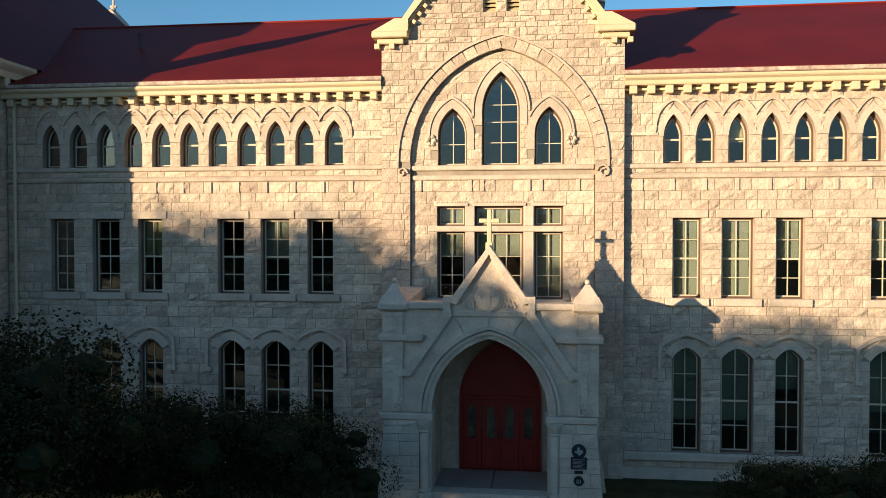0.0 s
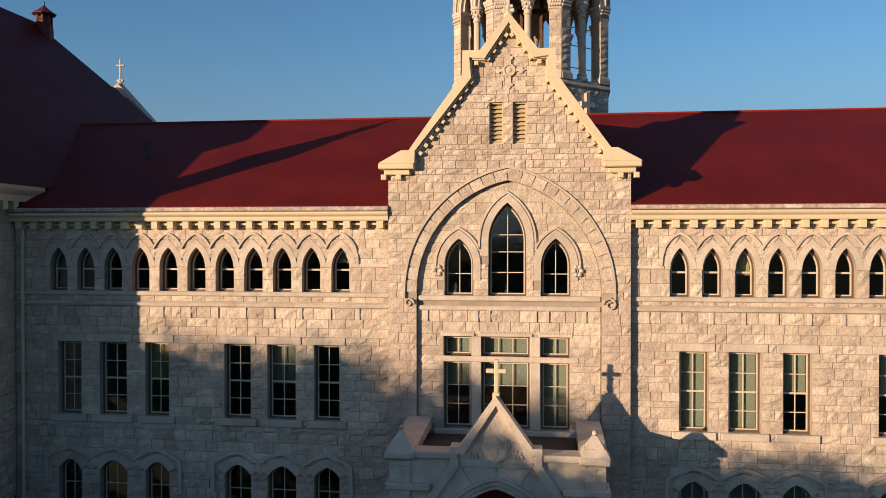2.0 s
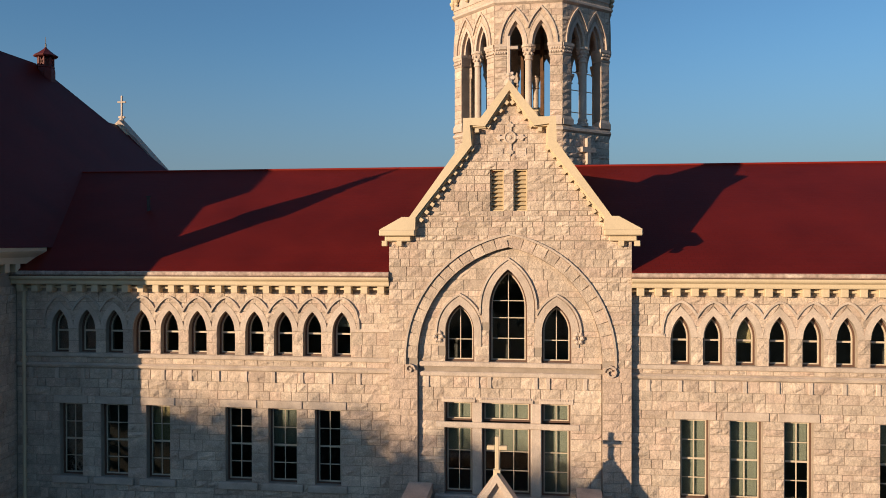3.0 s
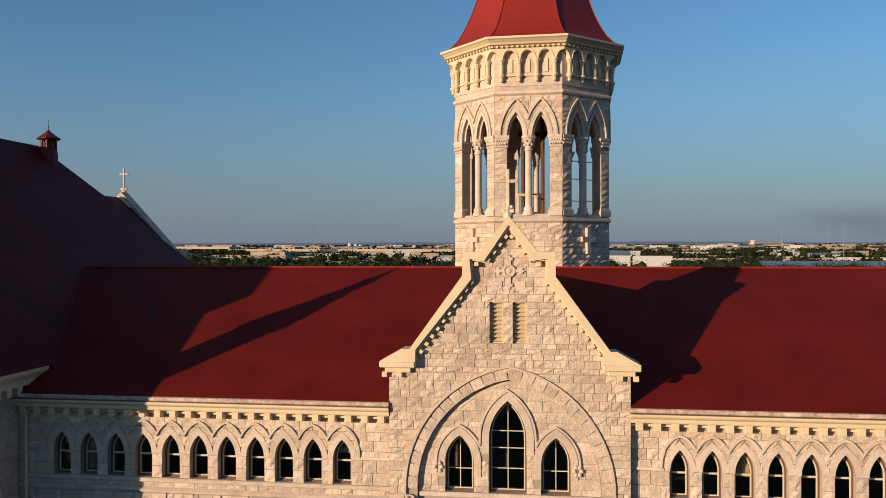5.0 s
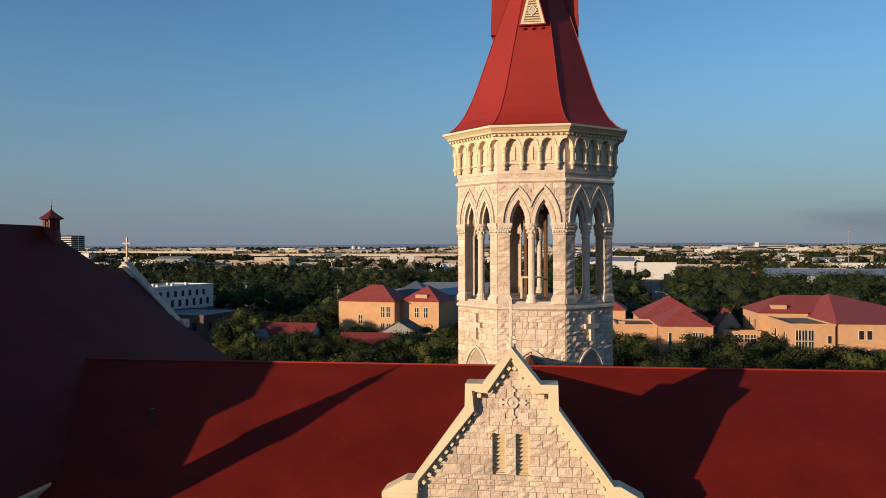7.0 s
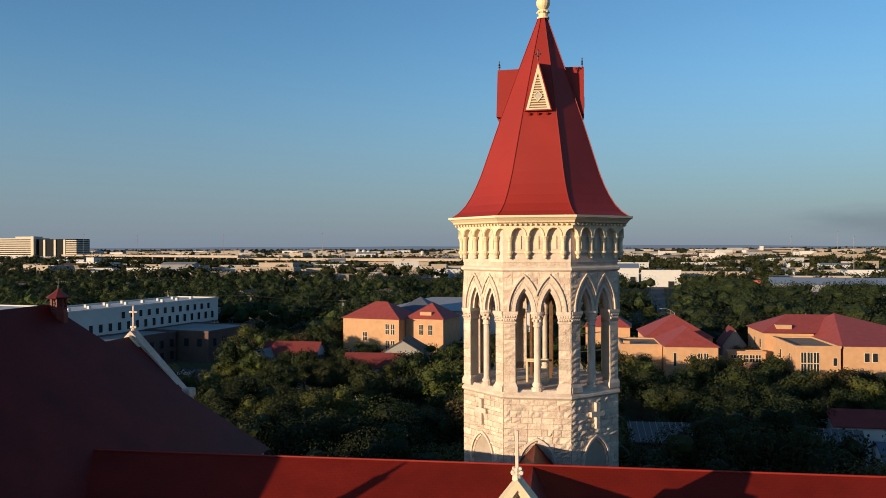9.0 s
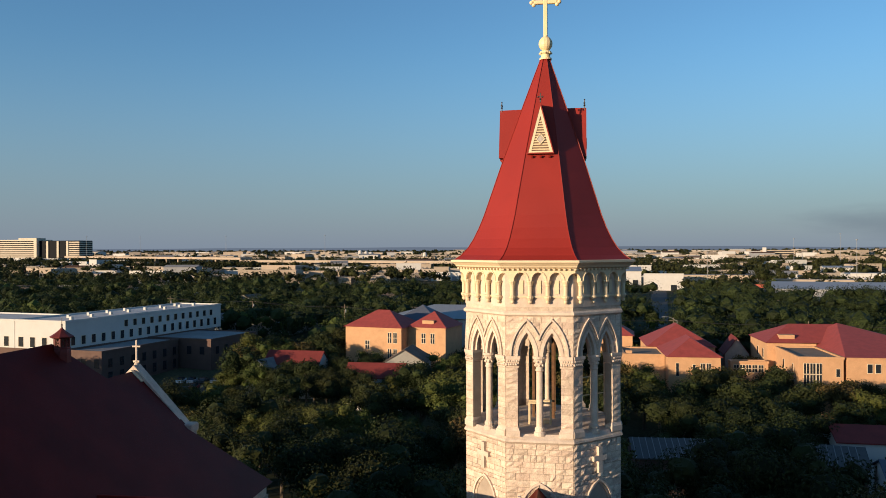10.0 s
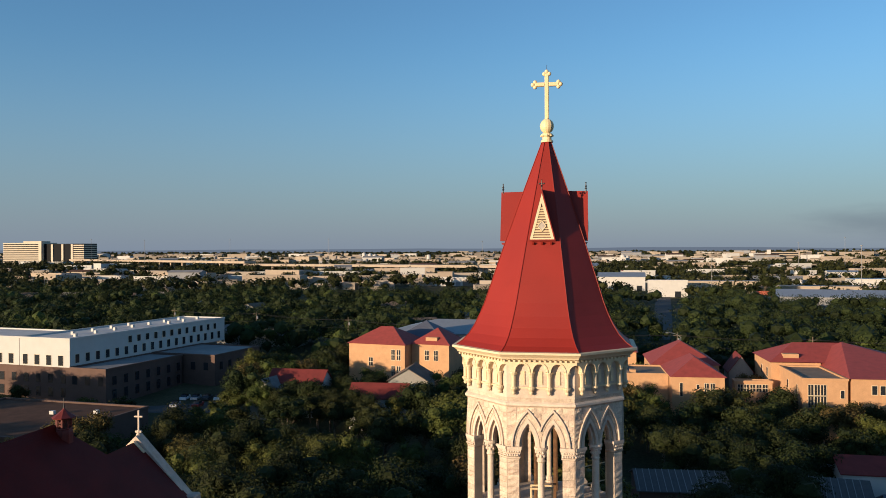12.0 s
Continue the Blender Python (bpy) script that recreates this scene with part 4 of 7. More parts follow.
for s in (-1, 1):
    xo, xi = PX + s * 3.05, PX + s * 2.6
    bm = bmesh.new()
    box(bm, min(xo, xi), max(xo, xi), P + 0.5, G - 0.02, 0.1, 5.8)
    side = part("side_wall", bm, MORTAR, porch)
    sp = (lambda u, d, z, k=xo, q=s: (k - q * d, u, z))
    lay_stones(side, "stone", STONE, [(P + 0.1, 0), (G - 0.05, 0), (G - 0.05, 6), (P + 0.1, 6)], [], 0.3, 5.5, sp, 0.0, 500 + s, limit=100)
    # sloping parapet coping along the side
    bm = bmesh.new()
    a, b = PX + s * 2.35, PX + s * 3.14
    hull(bm, [(min(a, b), P + .3, 5.72), (max(a, b), P + .3, 5.72), (max(a, b), P + .3, 6.0), (min(a, b), P + .3, 6.0)], [(min(a, b), G - .03, 5.85), (max(a, b), G - .03, 5.85), (max(a, b), G - .03, 6.18), (min(a, b), G - .03, 6.18)])
    part("parapet_coping", bm, DRESSED, porch)
    # battered corner base
    bm = bmesh.new()
    x_in = PX + s * 1.98
    for z0, z1, w0, w1, d0, d1 in ((0.1, 0.72, 3.20, 3.18, .22, .196), (0.72, 2.62, 3.28, 2.98, .196, .12)):
        hull(bm, [(x_in, P - d0, z0), (PX + s * w0, P - d0, z0), (PX + s * w0, P + 1.2, z0), (x_in, P + 1.2, z0)], [(x_in, P - d1, z1), (PX + s * w1, P - d1, z1), (PX + s * w1, P + 1.2, z1), (x_in, P + 1.2, z1)])
    base = part("corner_base", bm, MORTAR, porch)
    bp = (lambda u, d, z: (u, d, z))
    slope = (lambda u, d, z: (u, d + 0.10 * (z - 0.2) / 2.56, z))
    o = sorted((x_in, PX + s * 3.22))
    lay_stones(base, "stone", DRESSED, [(o[0], 0), (o[1], 0), (o[1] - (0.24 if s > 0 else 0), 3), (o[0] + (0.24 if s < 0 else 0), 3)], [], 0.22, 2.60, slope, P - 0.22, 520 + s, wide=(0.35, 0.6), tall=(0.22, 0.3, 0.4), proud=0.03, rough=0.02)
    part("impost_band", box(bmesh.new(), min(PX + s * 1.6, PX + s * 3.16), max(PX + s * 1.6, PX + s * 3.04), P - 0.2, P + 0.55, 2.61, 2.80, 0.03), DRESSED, porch)
    # corner piers with string, cap and pyramid
    pc = PX + s * 2.77
    bm = bmesh.new()
    box(bm, pc - 0.30, pc + 0.30, P - 0.10, P + 0.62, 2.80, 5.7, 0.02)
    pier = part("corner_pier", bm, DRESSED, porch)
    lay_stones(pier, "stone", DRESSED, [(pc - .30, 0), (pc + .30, 0), (pc + .30, 6), (pc - .30, 6)], [], 2.82, 5.68, flat, P - 0.10, 540 + s, wide=(0.25, 0.5), tall=(0.22, 0.34), proud=0.02, rough=0.02)
    part("pier_string", box(bmesh.new(), pc - 0.42 if s < 0 else pc - 0.9, pc + 0.9 if s < 0 else pc + 0.42, P - 0.19, P + 0.7, 4.86, 5.06, 0.03), DRESSED, porch)
    bm = bmesh.new()
    box(bm, pc - 0.44, pc + 0.44, P - 0.22, P + 0.74, 5.74, 5.97, 0.05)
    part("pier_cap", bm, DRESSED, porch)
    bm = bmesh.new()
    r = lambda h, z: [(pc - h, P + .26 - h, z), (pc + h, P + .26 - h, z), (pc + h, P + .26 + h, z), (pc - h, P + .26 + h, z)]
    hull(bm, r(.40, 5.97), r(.33, 6.09))
    hull(bm, r(.34, 6.09), r(.29, 6.17))
    hull(bm, r(.27, 6.17), r(.06, 6.50))
    bmesh.ops.create_icosphere(bm, subdivisions=2, radius=0.08, matrix=Matrix.Translation((pc, P + .26, 6.57)))
    part("pinnacle", bm, DRESSED, porch, "pyramid-capped stone pinnacle")
    # flat parapet between pier and gable
    a, b = sorted((PX + s * 1.2, PX + s * 2.42))
    part("parapet_coping", box(bmesh.new(), a, b, P - 0.12, P + 0.6, 5.78, 5.98, 0.03), DRESSED, porch)
    # columns by the arch
    cx = PX + s * 1.85
    col = part("column", lathe(bmesh.new(), [(.13, .62), (.125, 2.36)], (cx, P - .12), 14), DRESSED, porch)
    part("column_base", lathe(bmesh.new(), [(.22, .30), (.22, .50), (.17, .54), (.19, .60), (.14, .66)], (cx, P - .12), 14), DRESSED, col)
    part("capital", lathe(bmesh.new(), [(.13, 2.26), (.16, 2.30), (.14, 2.34), (.22, 2.52), (.24, 2.62)], (cx, P - .12), 14), DRESSED, col)
# gable coping: from the point over shoulders down the rakes to the stops
half = [(2.74, 2.90), (2.74, 4.03), (2.40, 4.08), (1.30, 5.68), (1.30, 6.16), (1.04, 6.16)]
line = [(PX - x, z) for x, z in half] + [(PX, 7.62)] + [(PX + x, z) for x, z in half[::-1]]
part("gable_coping", band(bmesh.new(), line, -0.13, P - 0.16, P + 0.35), DRESSED, porch)
part("gable_mould", band(bmesh.new(), inset(line, 0.125), -0.05, P - 0.09, P + 0.05), DRESSED, porch)
for x in (PX - 2.62, PX + 2.62):
    curl(porch, x, P - 0.1, 2.96, 1)
# arch mouldings, in steps
for r, d, w in ((1.66, 0.02, 0.12), (1.80, -0.08, 0.10), (1.93, -0.16, 0.09)):
    part("arch_mould", band(bmesh.new(), [(PX - r, 2.85)] + arch_line(PX, r, 2.85, 2.1 + (r - 1.66) * 1.05, 16) + [(PX + r, 2.85)], w, P + d, P + 0.3), DRESSED, porch)
# big ashlars of the front, round the arch
part("tympanum_course", box(bmesh.new(), PX - 1.05, PX + 1.05, P - 0.05, P + 0.05, 5.58, 5.74, 0.015), DRESSED, porch)
cx, cz = PX, 6.12
disc = lathe(bmesh.new(), [(.40, 0), (.40, .06), (.36, .08)], (0, 0), 24)
bmesh.ops.transform(disc, matrix=Matrix.Translation((cx, P, cz)) @ Matrix.Rotation(radians(90), 4, "X"), verts=disc.verts)
crest = part("carved_crest", disc, DRESSED, porch, "carved shield and scrollwork in relief")
part("shield", prism(bmesh.new(), [(cx - .24, cz + .24), (cx - .22, cz - .06), (cx, cz - .33), (cx + .22, cz - .06), (cx + .24, cz + .24)], P - .10, P - .05), DRESSED, crest)
part("shield_rim", band(bmesh.new(), [(cx - .24, cz + .24), (cx - .22, cz - .06), (cx, cz - .33), (cx + .22, cz - .06), (cx + .24, cz + .24)], -.05, P - .12, P - .05), DRESSED, crest)
part("shield_cross", box(bmesh.new(), cx - .045, cx + .045, P - .125, P - .09, cz - .2, cz + .32), DRESSED, crest)
part("shield_cross", box(bmesh.new(), cx - .15, cx + .15, P - .12, P - .09, cz + .05, cz + .13), DRESSED, crest)
for s in (-1, 1):
    for k in range(4):
        pts = [(cx + s * (.40 + .11 * k + .04 * math.sin(q * 1.1)), cz - .30 + q * .075 * (1 - .16 * k)) for q in range(6)]
        part("scroll", band(bmesh.new(), pts, .05, P - .05, P + .01), DRESSED, crest)
rng = random.Random(77)
# joints between the large face stones: separate slabs laid over the front
for s in (-1, 1):
    slabs = [[(0.02, 5.32), (0.62, 5.02), (0.95, 5.54), (0.02, 5.54)], [(0.66, 5.0), (1.32, 4.42), (1.78, 4.78), (1.22, 5.5), (1.0, 5.54)], [(1.36, 4.36), (1.80, 3.62), (2.52, 3.86), (2.28, 4.04), (1.83, 4.70)], [(1.84, 3.56), (2.02, 2.84), (2.52, 2.84), (2.52, 3.78)]]
    for q in slabs:
        poly = [(PX + s * x, z) for x, z in q]
        part("ashlar", prism(bmesh.new(), area_ccw(poly), P - 0.045, P + 0.02), DRESSED, face)
stone_cross("porch_cross", "plain stone cross on the porch gable", (PX, P + 0.05, 7.40), 1.23, 0.58, 0.12, CORNICE, True)
# vault, floor and steps
bm = bmesh.new()
inn = arch_line(PX, 1.72, 2.85, 2.18, 10)
poly = [(PX - 2.59, 0.28), (PX - 1.72, 0.28)] + inn + [(PX + 1.72, 0.28), (PX + 2.59, 0.28), (PX + 2.59, 5.5), (PX - 2.59, 5.5)]
plate(bm, poly, [], P + 0.5, G + 0.2)
vault = part("vault", bm, STONE, porch, "stone barrel lining of the porch")
part("terrace", box(bmesh.new(), -4.0, 1.2, P + 0.3, G - 0.02, 5.5, 5.62), SHADED_FLOOR, porch, "terrace behind the parapet with shadow in its colour")
part("roof_vent", lathe(bmesh.new(), [(.07, 15.2), (.07, 16.0), (.1, 16.0), (.1, 16.06)], (-16.2, 30.8), 10), DARK_METAL, main, "small dark vent pipe")
part("porch_floor", box(bmesh.new(), PX - 1.95, PX - 0.012, P - 0.6, G + 0.3, 0.0, 0.33, 0.01), PAVING, porch)
part("porch_floor", box(bmesh.new(), PX + 0.012, PX + 1.95, P - 0.6, G + 0.3, 0.0, 0.33, 0.01), PAVING, porch)
for k in range(3):
    part("step", box(bmesh.new(), PX - 2.3, PX + 2.3, P - 0.62 - 0.34 * (k + 1), P - 0.6, 0.33 - 0.11 * (k + 1) - 0.16, 0.33 - 0.11 * (k + 1), 0.01), PAVING, porch)

# the red doors under their pointed transom
DX, DY, DZ = -1.28, 25.5, 0.34
doors = thing("entrance_door", "closed red painted double door in a pointed opening", "door", (DX, DY, DZ))
bm = bmesh.new()
plate(bm, area_ccw(opening(DX, 2.62, DZ, 2.6, 1.95)), [area_ccw(opening(DX, 2.4, DZ + .01, 2.6, 1.8))], DY - 0.08, DY + 0.14)
part("door_frame", bm, DOOR_RED, doors)
bm = bmesh.new()
prism(bm, arch_line(DX, 1.2, 2.72, 1.68), DY + 0.02, DY + 0.08)
part("transom_panel", bm, DOOR_RED, doors)
part("transom_rail", box(bmesh.new(), DX - 1.2, DX + 1.2, DY - 0.04, DY + 0.1, 2.60, 2.74, 0.015), DOOR_RED, doors)
for k in range(4):
    x0 = DX - 1.2 + k * 0.6
    leaf_poly = [(x0 + .01, DZ + .02), (x0 + .59, DZ + .02), (x0 + .59, 2.59), (x0 + .01, 2.59)]
    g = opening(x0 + 0.3, 0.26, 1.35, 2.2, 0.22)
    bm = bmesh.new()
    plate(bm, leaf_poly, [area_ccw(g)], DY, DY + 0.06)
    leaf = part("door_leaf", bm, DOOR_RED, doors)
    part("pane", prism(bmesh.new(), g, DY + 0.025, DY + 0.035), GLASS, leaf)
    part("door_panel", box(bmesh.new(), x0 + .12, x0 + .48, DY - 0.02, DY + 0.0, DZ + .17, 1.2, 0.015), DOOR_RED, leaf)
for s in (-1, 1):
    part("door_handle", box(bmesh.new(), DX + s * 0.07 - .015, DX + s * 0.07 + .015, DY - 0.06, DY, 1.35, 1.6, 0.006), BRONZE, doors, "dark metal pull handle")
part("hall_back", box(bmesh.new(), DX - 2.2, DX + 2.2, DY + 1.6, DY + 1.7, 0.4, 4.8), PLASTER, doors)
# surround wall between door and vault
bm = bmesh.new()
plate(bm, [(PX - 1.95, 0.3), (PX + 1.95, 0.3), (PX + 1.95, 5.4), (PX - 1.95, 5.4)], [area_ccw(opening(DX, 2.62, 0.31, 2.6, 1.95))], DY + 0.0, DY + 0.3)
part("door_surround", bm, STONE, porch)

# plaques on the pier beside the arch
PQ = P - 0.225


def plaque_round(name, label, x, z, r):
    ob = thing(name, label, "plaque", (x, PQ, z))
    bm = lathe(bmesh.new(), [(r, 0), (r, 0.03), (r * 0.92, 0.04)], (0, 0), 24)
    bmesh.ops.transform(bm, matrix=Matrix.Translation((x, PQ + 0.02, z)) @ Matrix.Rotation(radians(90), 4, "X"), verts=bm.verts)
    part("disc", bm, BRONZE, ob)
    return ob


p1 = plaque_round("round_medallion", "dark round medallion with a pale state outline", 1.07, 1.88, 0.2)
bm = bmesh.new()
prism(bm, [(1.07 + x * .13, 1.88 + z * .13) for x, z in ((-1, 0), (-.35, .05), (-.35, .85), (.2, .85), (.2, .35), (.9, .2), (.85, -.3), (.3, -.75), (.15, -1.05), (-.1, -.8), (-.35, -.4), (-.6, -.45))], PQ - 0.035, PQ - 0.015)
part("state_outline", bm, PLAQUE_LINE, p1)
p2 = thing("rectangular_plaque", "dark rectangular plaque with small pale lines", "plaque", (1.07, PQ, 1.54))
part("plate", box(bmesh.new(), 0.85, 1.29, PQ - 0.02, PQ + 0.05, 1.37, 1.70, 0.01), BRONZE, p2)
for k in range(7):
    part("text_bar", box(bmesh.new(), 0.90, 1.24 - 0.05 * (k % 3), PQ - 0.026, PQ - 0.019, 1.64 - k * .038, 1.653 - k * .038), PLAQUE_LINE, p2)
p3 = plaque_round("small_round_plaque", "small dark round plaque with pale columns", 1.07, 1.04, 0.14)
for x in (-.05, 0.0, .05):
    part("column_mark", box(bmesh.new(), 1.07 + x - .012, 1.07 + x + .012, PQ - 0.035, PQ - 0.015, 0.98, 1.09), PLAQUE_LINE, p3)
p4 = thing("name_strip", "small dark strip plaque", "plaque", (1.07, PQ, 1.29))
part("plate", box(bmesh.new(), 0.95, 1.19, PQ - 0.02, PQ + 0.05, 1.245, 1.33, 0.008), BRONZE, p4)

# ---- the bell tower ----
TC, TA, TTURN = Vector((-0.79, 42.97)), 3.94, -2.0
TS = 2 * TA * math.tan(math.pi / 8)
tower = thing("bell_tower", "octagonal limestone bell tower with red spire", "tower", (TC.x, TC.y, 13))


def facet(k, ap):
    a = radians(-90 + TTURN + 45 * k)
    n, t = Vector((math.cos(a), math.sin(a))), Vector((-math.sin(a), math.cos(a)))
    return lambda u, d, z: (TC.x + n.x * (ap - d) + t.x * u, TC.y + n.y * (ap - d) + t.y * u, z)


def octagon(ap, z):
    r = ap / math.cos(math.pi / 8)
    return [(TC.x + r * math.cos(radians(22.5 + TTURN + 45 * i)), TC.y + r * math.sin(radians(22.5 + TTURN + 45 * i)), z) for i in range(8)]


def oct_band(name, levels, mat, label=""):
    bm = bmesh.new()
    rings = [[bm.verts.new((p[0] + max(0.0, z - 30.0) * 0.015, p[1], z)) for p in octagon(ap, z)] for ap, z in levels]
    for a, b in zip(rings, rings[1:]):
        for i in range(8):
            j = (i + 1) % 8
            bm.faces.new((a[i], a[j], b[j], b[i]))
    bm.faces.new(rings[0][::-1]), bm.faces.new(rings[-1])
    return part(name, bm, mat, tower, label)


shaft = oct_band("shaft", [(TA, 8.0), (TA, 19.55)], MORTAR, "octagonal limestone shaft")
oct_band("string_course", [(TA + 0.02, 19.52), (TA + 0.12, 19.6), (TA + 0.10, 19.7), (TA - 0.15, 19.95)], DRESSED)
full = [(-TS / 2, 0), (TS / 2, 0), (TS / 2, 40), (-TS / 2, 40)]
LANCET = [(-0.615, 0.86), (0.615, 0.86)]
for k in range(8):
    put = facet(k, TA)
    seen = k in (7, 0, 1)
    # belfry wall with two lancets
    bm = bmesh.new()
    heads = [p for c, w in LANCET for p in arch_line(c, w / 2, 23.76, 1.18)]
    plate(bm, area_ccw([(-TS / 2, 23.75)] + heads + [(TS / 2, 23.75), (TS / 2, 26.2), (-TS / 2, 26.2)]), [], 0.0, 0.5, put)
    wall = part("belfry_wall", bm, STONE, tower)
    for s in (-1, 1):
        a, b = sorted((s * TS / 2, s * 1.045))
        bm = bmesh.new()
        q = [put(a, 0.0, 0), put(b, 0.0, 0), put(b, 0.5, 0), put(a, 0.5, 0)]
        hull(bm, [(x, y, 19.9) for x, y, _ in q], [(x, y, 23.75) for x, y, _ in q])
        pier = part("pier", bm, MORTAR if seen else STONE, tower)
        if seen:
            lay_stones(pier, "stone", STONE, [(a, 0), (b, 0), (b, 40), (a, 40)], [], 20.3, 23.2, put, 0.0, 600 + k * 3 + s, wide=(0.6, 0.7), tall=(0.26, 0.34, 0.42), proud=0.04, rough=0.05)
        bm = bmesh.new()
        ao, bo = a - 0.05, b + 0.05
        for z0, z1, e0, e1 in ((23.22, 23.30, 0.03, 0.06), (23.30, 23.66, 0.0, 0.10), (23.66, 23.80, 0.12, 0.12)):
            lo = [put(a - (e0 if s > 0 else 0), -e0, z0), put(b + (e0 if s < 0 else 0), -e0, z0), put(b + (e0 if s < 0 else 0), 0.55, z0), put(a - (e0 if s > 0 else 0), 0.55, z0)]
            hi = [put(a - (e1 if s > 0 else 0), -e1, z1), put(b + (e1 if s < 0 else 0), -e1, z1), put(b + (e1 if s < 0 else 0), 0.55, z1), put(a - (e1 if s > 0 else 0), 0.55, z1)]
            hull(bm, lo, hi)
        cap = part("capital", bm, DRESSED, tower, "carved leaf capital")
        for q in range(5 if seen else 0):
            for zz in (23.38, 23.55):
                bm = bmesh.new()
                bmesh.ops.create_icosphere(bm, subdivisions=1, radius=0.07, matrix=Matrix.Translation(put(a + (b - a) * (q + 0.3 + 0.4 * (zz > 23.5)) / 5, -0.06, zz)))
                part("carved_leaf", bm, DRESSED, cap)
        bm = bmesh.new()
        for z0, z1, e0, e1 in ((19.85, 20.12, 0.10, 0.10), (20.12, 20.3, 0.08, 0.0)):
            hull(bm, [put(a - (e0 if s > 0 else 0), -e0, z0), put(b + (e0 if s < 0 else 0), -e0, z0), put(b, 0.5, z0), put(a, 0.5, z0)], [put(a - (e1 if s > 0 else 0), -e1, z1), put(b + (e1 if s < 0 else 0), -e1, z1), put(b, 0.5, z1), put(a, 0.5, z1)])
        part("pier_base", bm, DRESSED, tower)
    cxy = put(0, 0.24, 0)[:2]
    col = part("column", lathe(bmesh.new(), [(.17, 20.3), (.165, 23.1)], cxy, 14), DRESSED, tower)
    part("column_base", lathe(bmesh.new(), [(.29, 19.88), (.29, 20.05), (.22, 20.1), (.25, 20.18), (.24, 20.24), (.18, 20.32)], cxy, 14), DRESSED, col)
    cap = part("capital", lathe(bmesh.new(), [(.17, 23.02), (.215, 23.06), (.215, 23.11), (.18, 23.14), (.19, 23.28), (.225, 23.45), (.285, 23.60), (.30, 23.64), (.34, 23.66), (.34, 23.78)], cxy, 16), DRESSED, col, "carved leaf capital")
    for q in range(16 if seen else 0):
        t, r, zz = q * math.pi / 4 + (q > 7) * math.pi / 8, (0.215, 0.27)[q > 7], (23.34, 23.53)[q > 7]
        bm = bmesh.new()
        bmesh.ops.create_icosphere(bm, subdivisions=1, radius=0.06, matrix=Matrix.Translation((cxy[0] + r * math.cos(t), cxy[1] + r * math.sin(t), zz)) @ Matrix.Diagonal((1, 1, 1.3, 1)))
        part("carved_leaf", bm, DRESSED, cap)
    for c, w in LANCET:
        part("voussoir_arch", band(bmesh.new(), arch_line(c, w / 2, 23.78, 1.16), 0.14, -0.03, 0.1, put), DRESSED, tower)
        part("inner_arch", band(bmesh.new(), arch_line(c, w / 2 - 0.10, 23.78, 0.98), 0.11, 0.15, 0.3, put), DRESSED, tower)
    left, right = [arch_line(c, 0.74, 23.80, 1.72) for c, w in LANCET]
    run = [p for p in left if p[0] < -0.02]
    k0 = next(p for p in left if p[0] >= -0.02)
    valley = (0.0, run[-1][1] + (k0[1] - run[-1][1]) * run[-1][0] / (run[-1][0] - k0[0]))
    part("hood_mould", band(bmesh.new(), run + [valley] + [(-x, z) for x, z in run[::-1]], 0.085, -0.11, 0.02, put), DRESSED, tower)
    if seen:
        cuts = [opening(c, 1.25, 23.7, 23.8, 1.5) for c, w in LANCET]
        lay_stones(wall, "stone", STONE, full, cuts, 23.82, 25.72, put, 0.0, 640 + k, wide=(0.3, 0.7), tall=(0.24, 0.3), proud=0.03, rough=0.035)
        arch = opening(0.0, 1.5, 15.0, 16.3, 1.1)
        lay_stones(shaft, "stone", STONE, full, [arch], 14.6, 19.5, put, 0.0, 660 + k, wide=(0.28, 0.7), tall=(0.20, 0.28, 0.34), proud=0.055, rough=0.06)
        part("hood_mould", band(bmesh.new(), [(-0.85, 16.1)] + arch_line(0, 0.85, 16.3, 1.25) + [(0.85, 16.1)], 0.10, -0.14, 0.02, put), DRESSED, tower)
        if k:
            bm = bmesh.new()
            for a, b, c, d in ((-0.12, 0.12, 17.98, 19.27), (-0.45, -0.12, 18.58, 18.83), (0.12, 0.45, 18.58, 18.83)):
                hull(bm, [put(a, -0.22, c), put(b, -0.22, c), put(b, 0.02, c), put(a, 0.02, c)], [put(a, -0.22, d), put(b, -0.22, d), put(b, 0.02, d), put(a, 0.02, d)])
            part("relief_cross", bm, DRESSED, tower, "plain stone cross in relief")
    # corbel table under the eaves
    up = facet(k, TA + 0.04)
    s2 = 2 * (TA + 0.04) * math.tan(math.pi / 8)
    for i in range(4):
        u = (i - 1.5) * 0.86
        c0 = up(u, -0.13, 0)[:2]
        cl = part("colonnette", lathe(bmesh.new(), [(.105, 26.74), (.10, 27.26)], c0, 10), CORNICE, tower)
        part("corbel", lathe(bmesh.new(), [(.03, 26.36), (.085, 26.40), (.10, 26.47), (.075, 26.52), (.13, 26.60), (.165, 26.66), (.165, 26.73), (.11, 26.76)], c0, 10), CORNICE, cl)
        part("capital", lathe(bmesh.new(), [(.10, 27.22), (.125, 27.24), (.11, 27.27), (.14, 27.36), (.175, 27.42), (.18, 27.48)], c0, 10), CORNICE, cl)
    bays = [(i - 1.0) * 0.86 for i in range(3)]
    edge = s2 / 2 + 0.107
    hw = 0.43 - 0.10
    bm = bmesh.new()
    notch = []
    for i in range(3):
        notch += [(bays[i] - hw * math.cos(radians(q * 15)), 27.46 + 0.42 * math.sin(radians(q * 15))) for q in range(13)]
    side = [(1.39 + (edge - 1.39) * (1 - math.cos(radians(q * 15))), 27.46 + 0.40 * math.sin(radians(q * 15))) for q in range(7)]
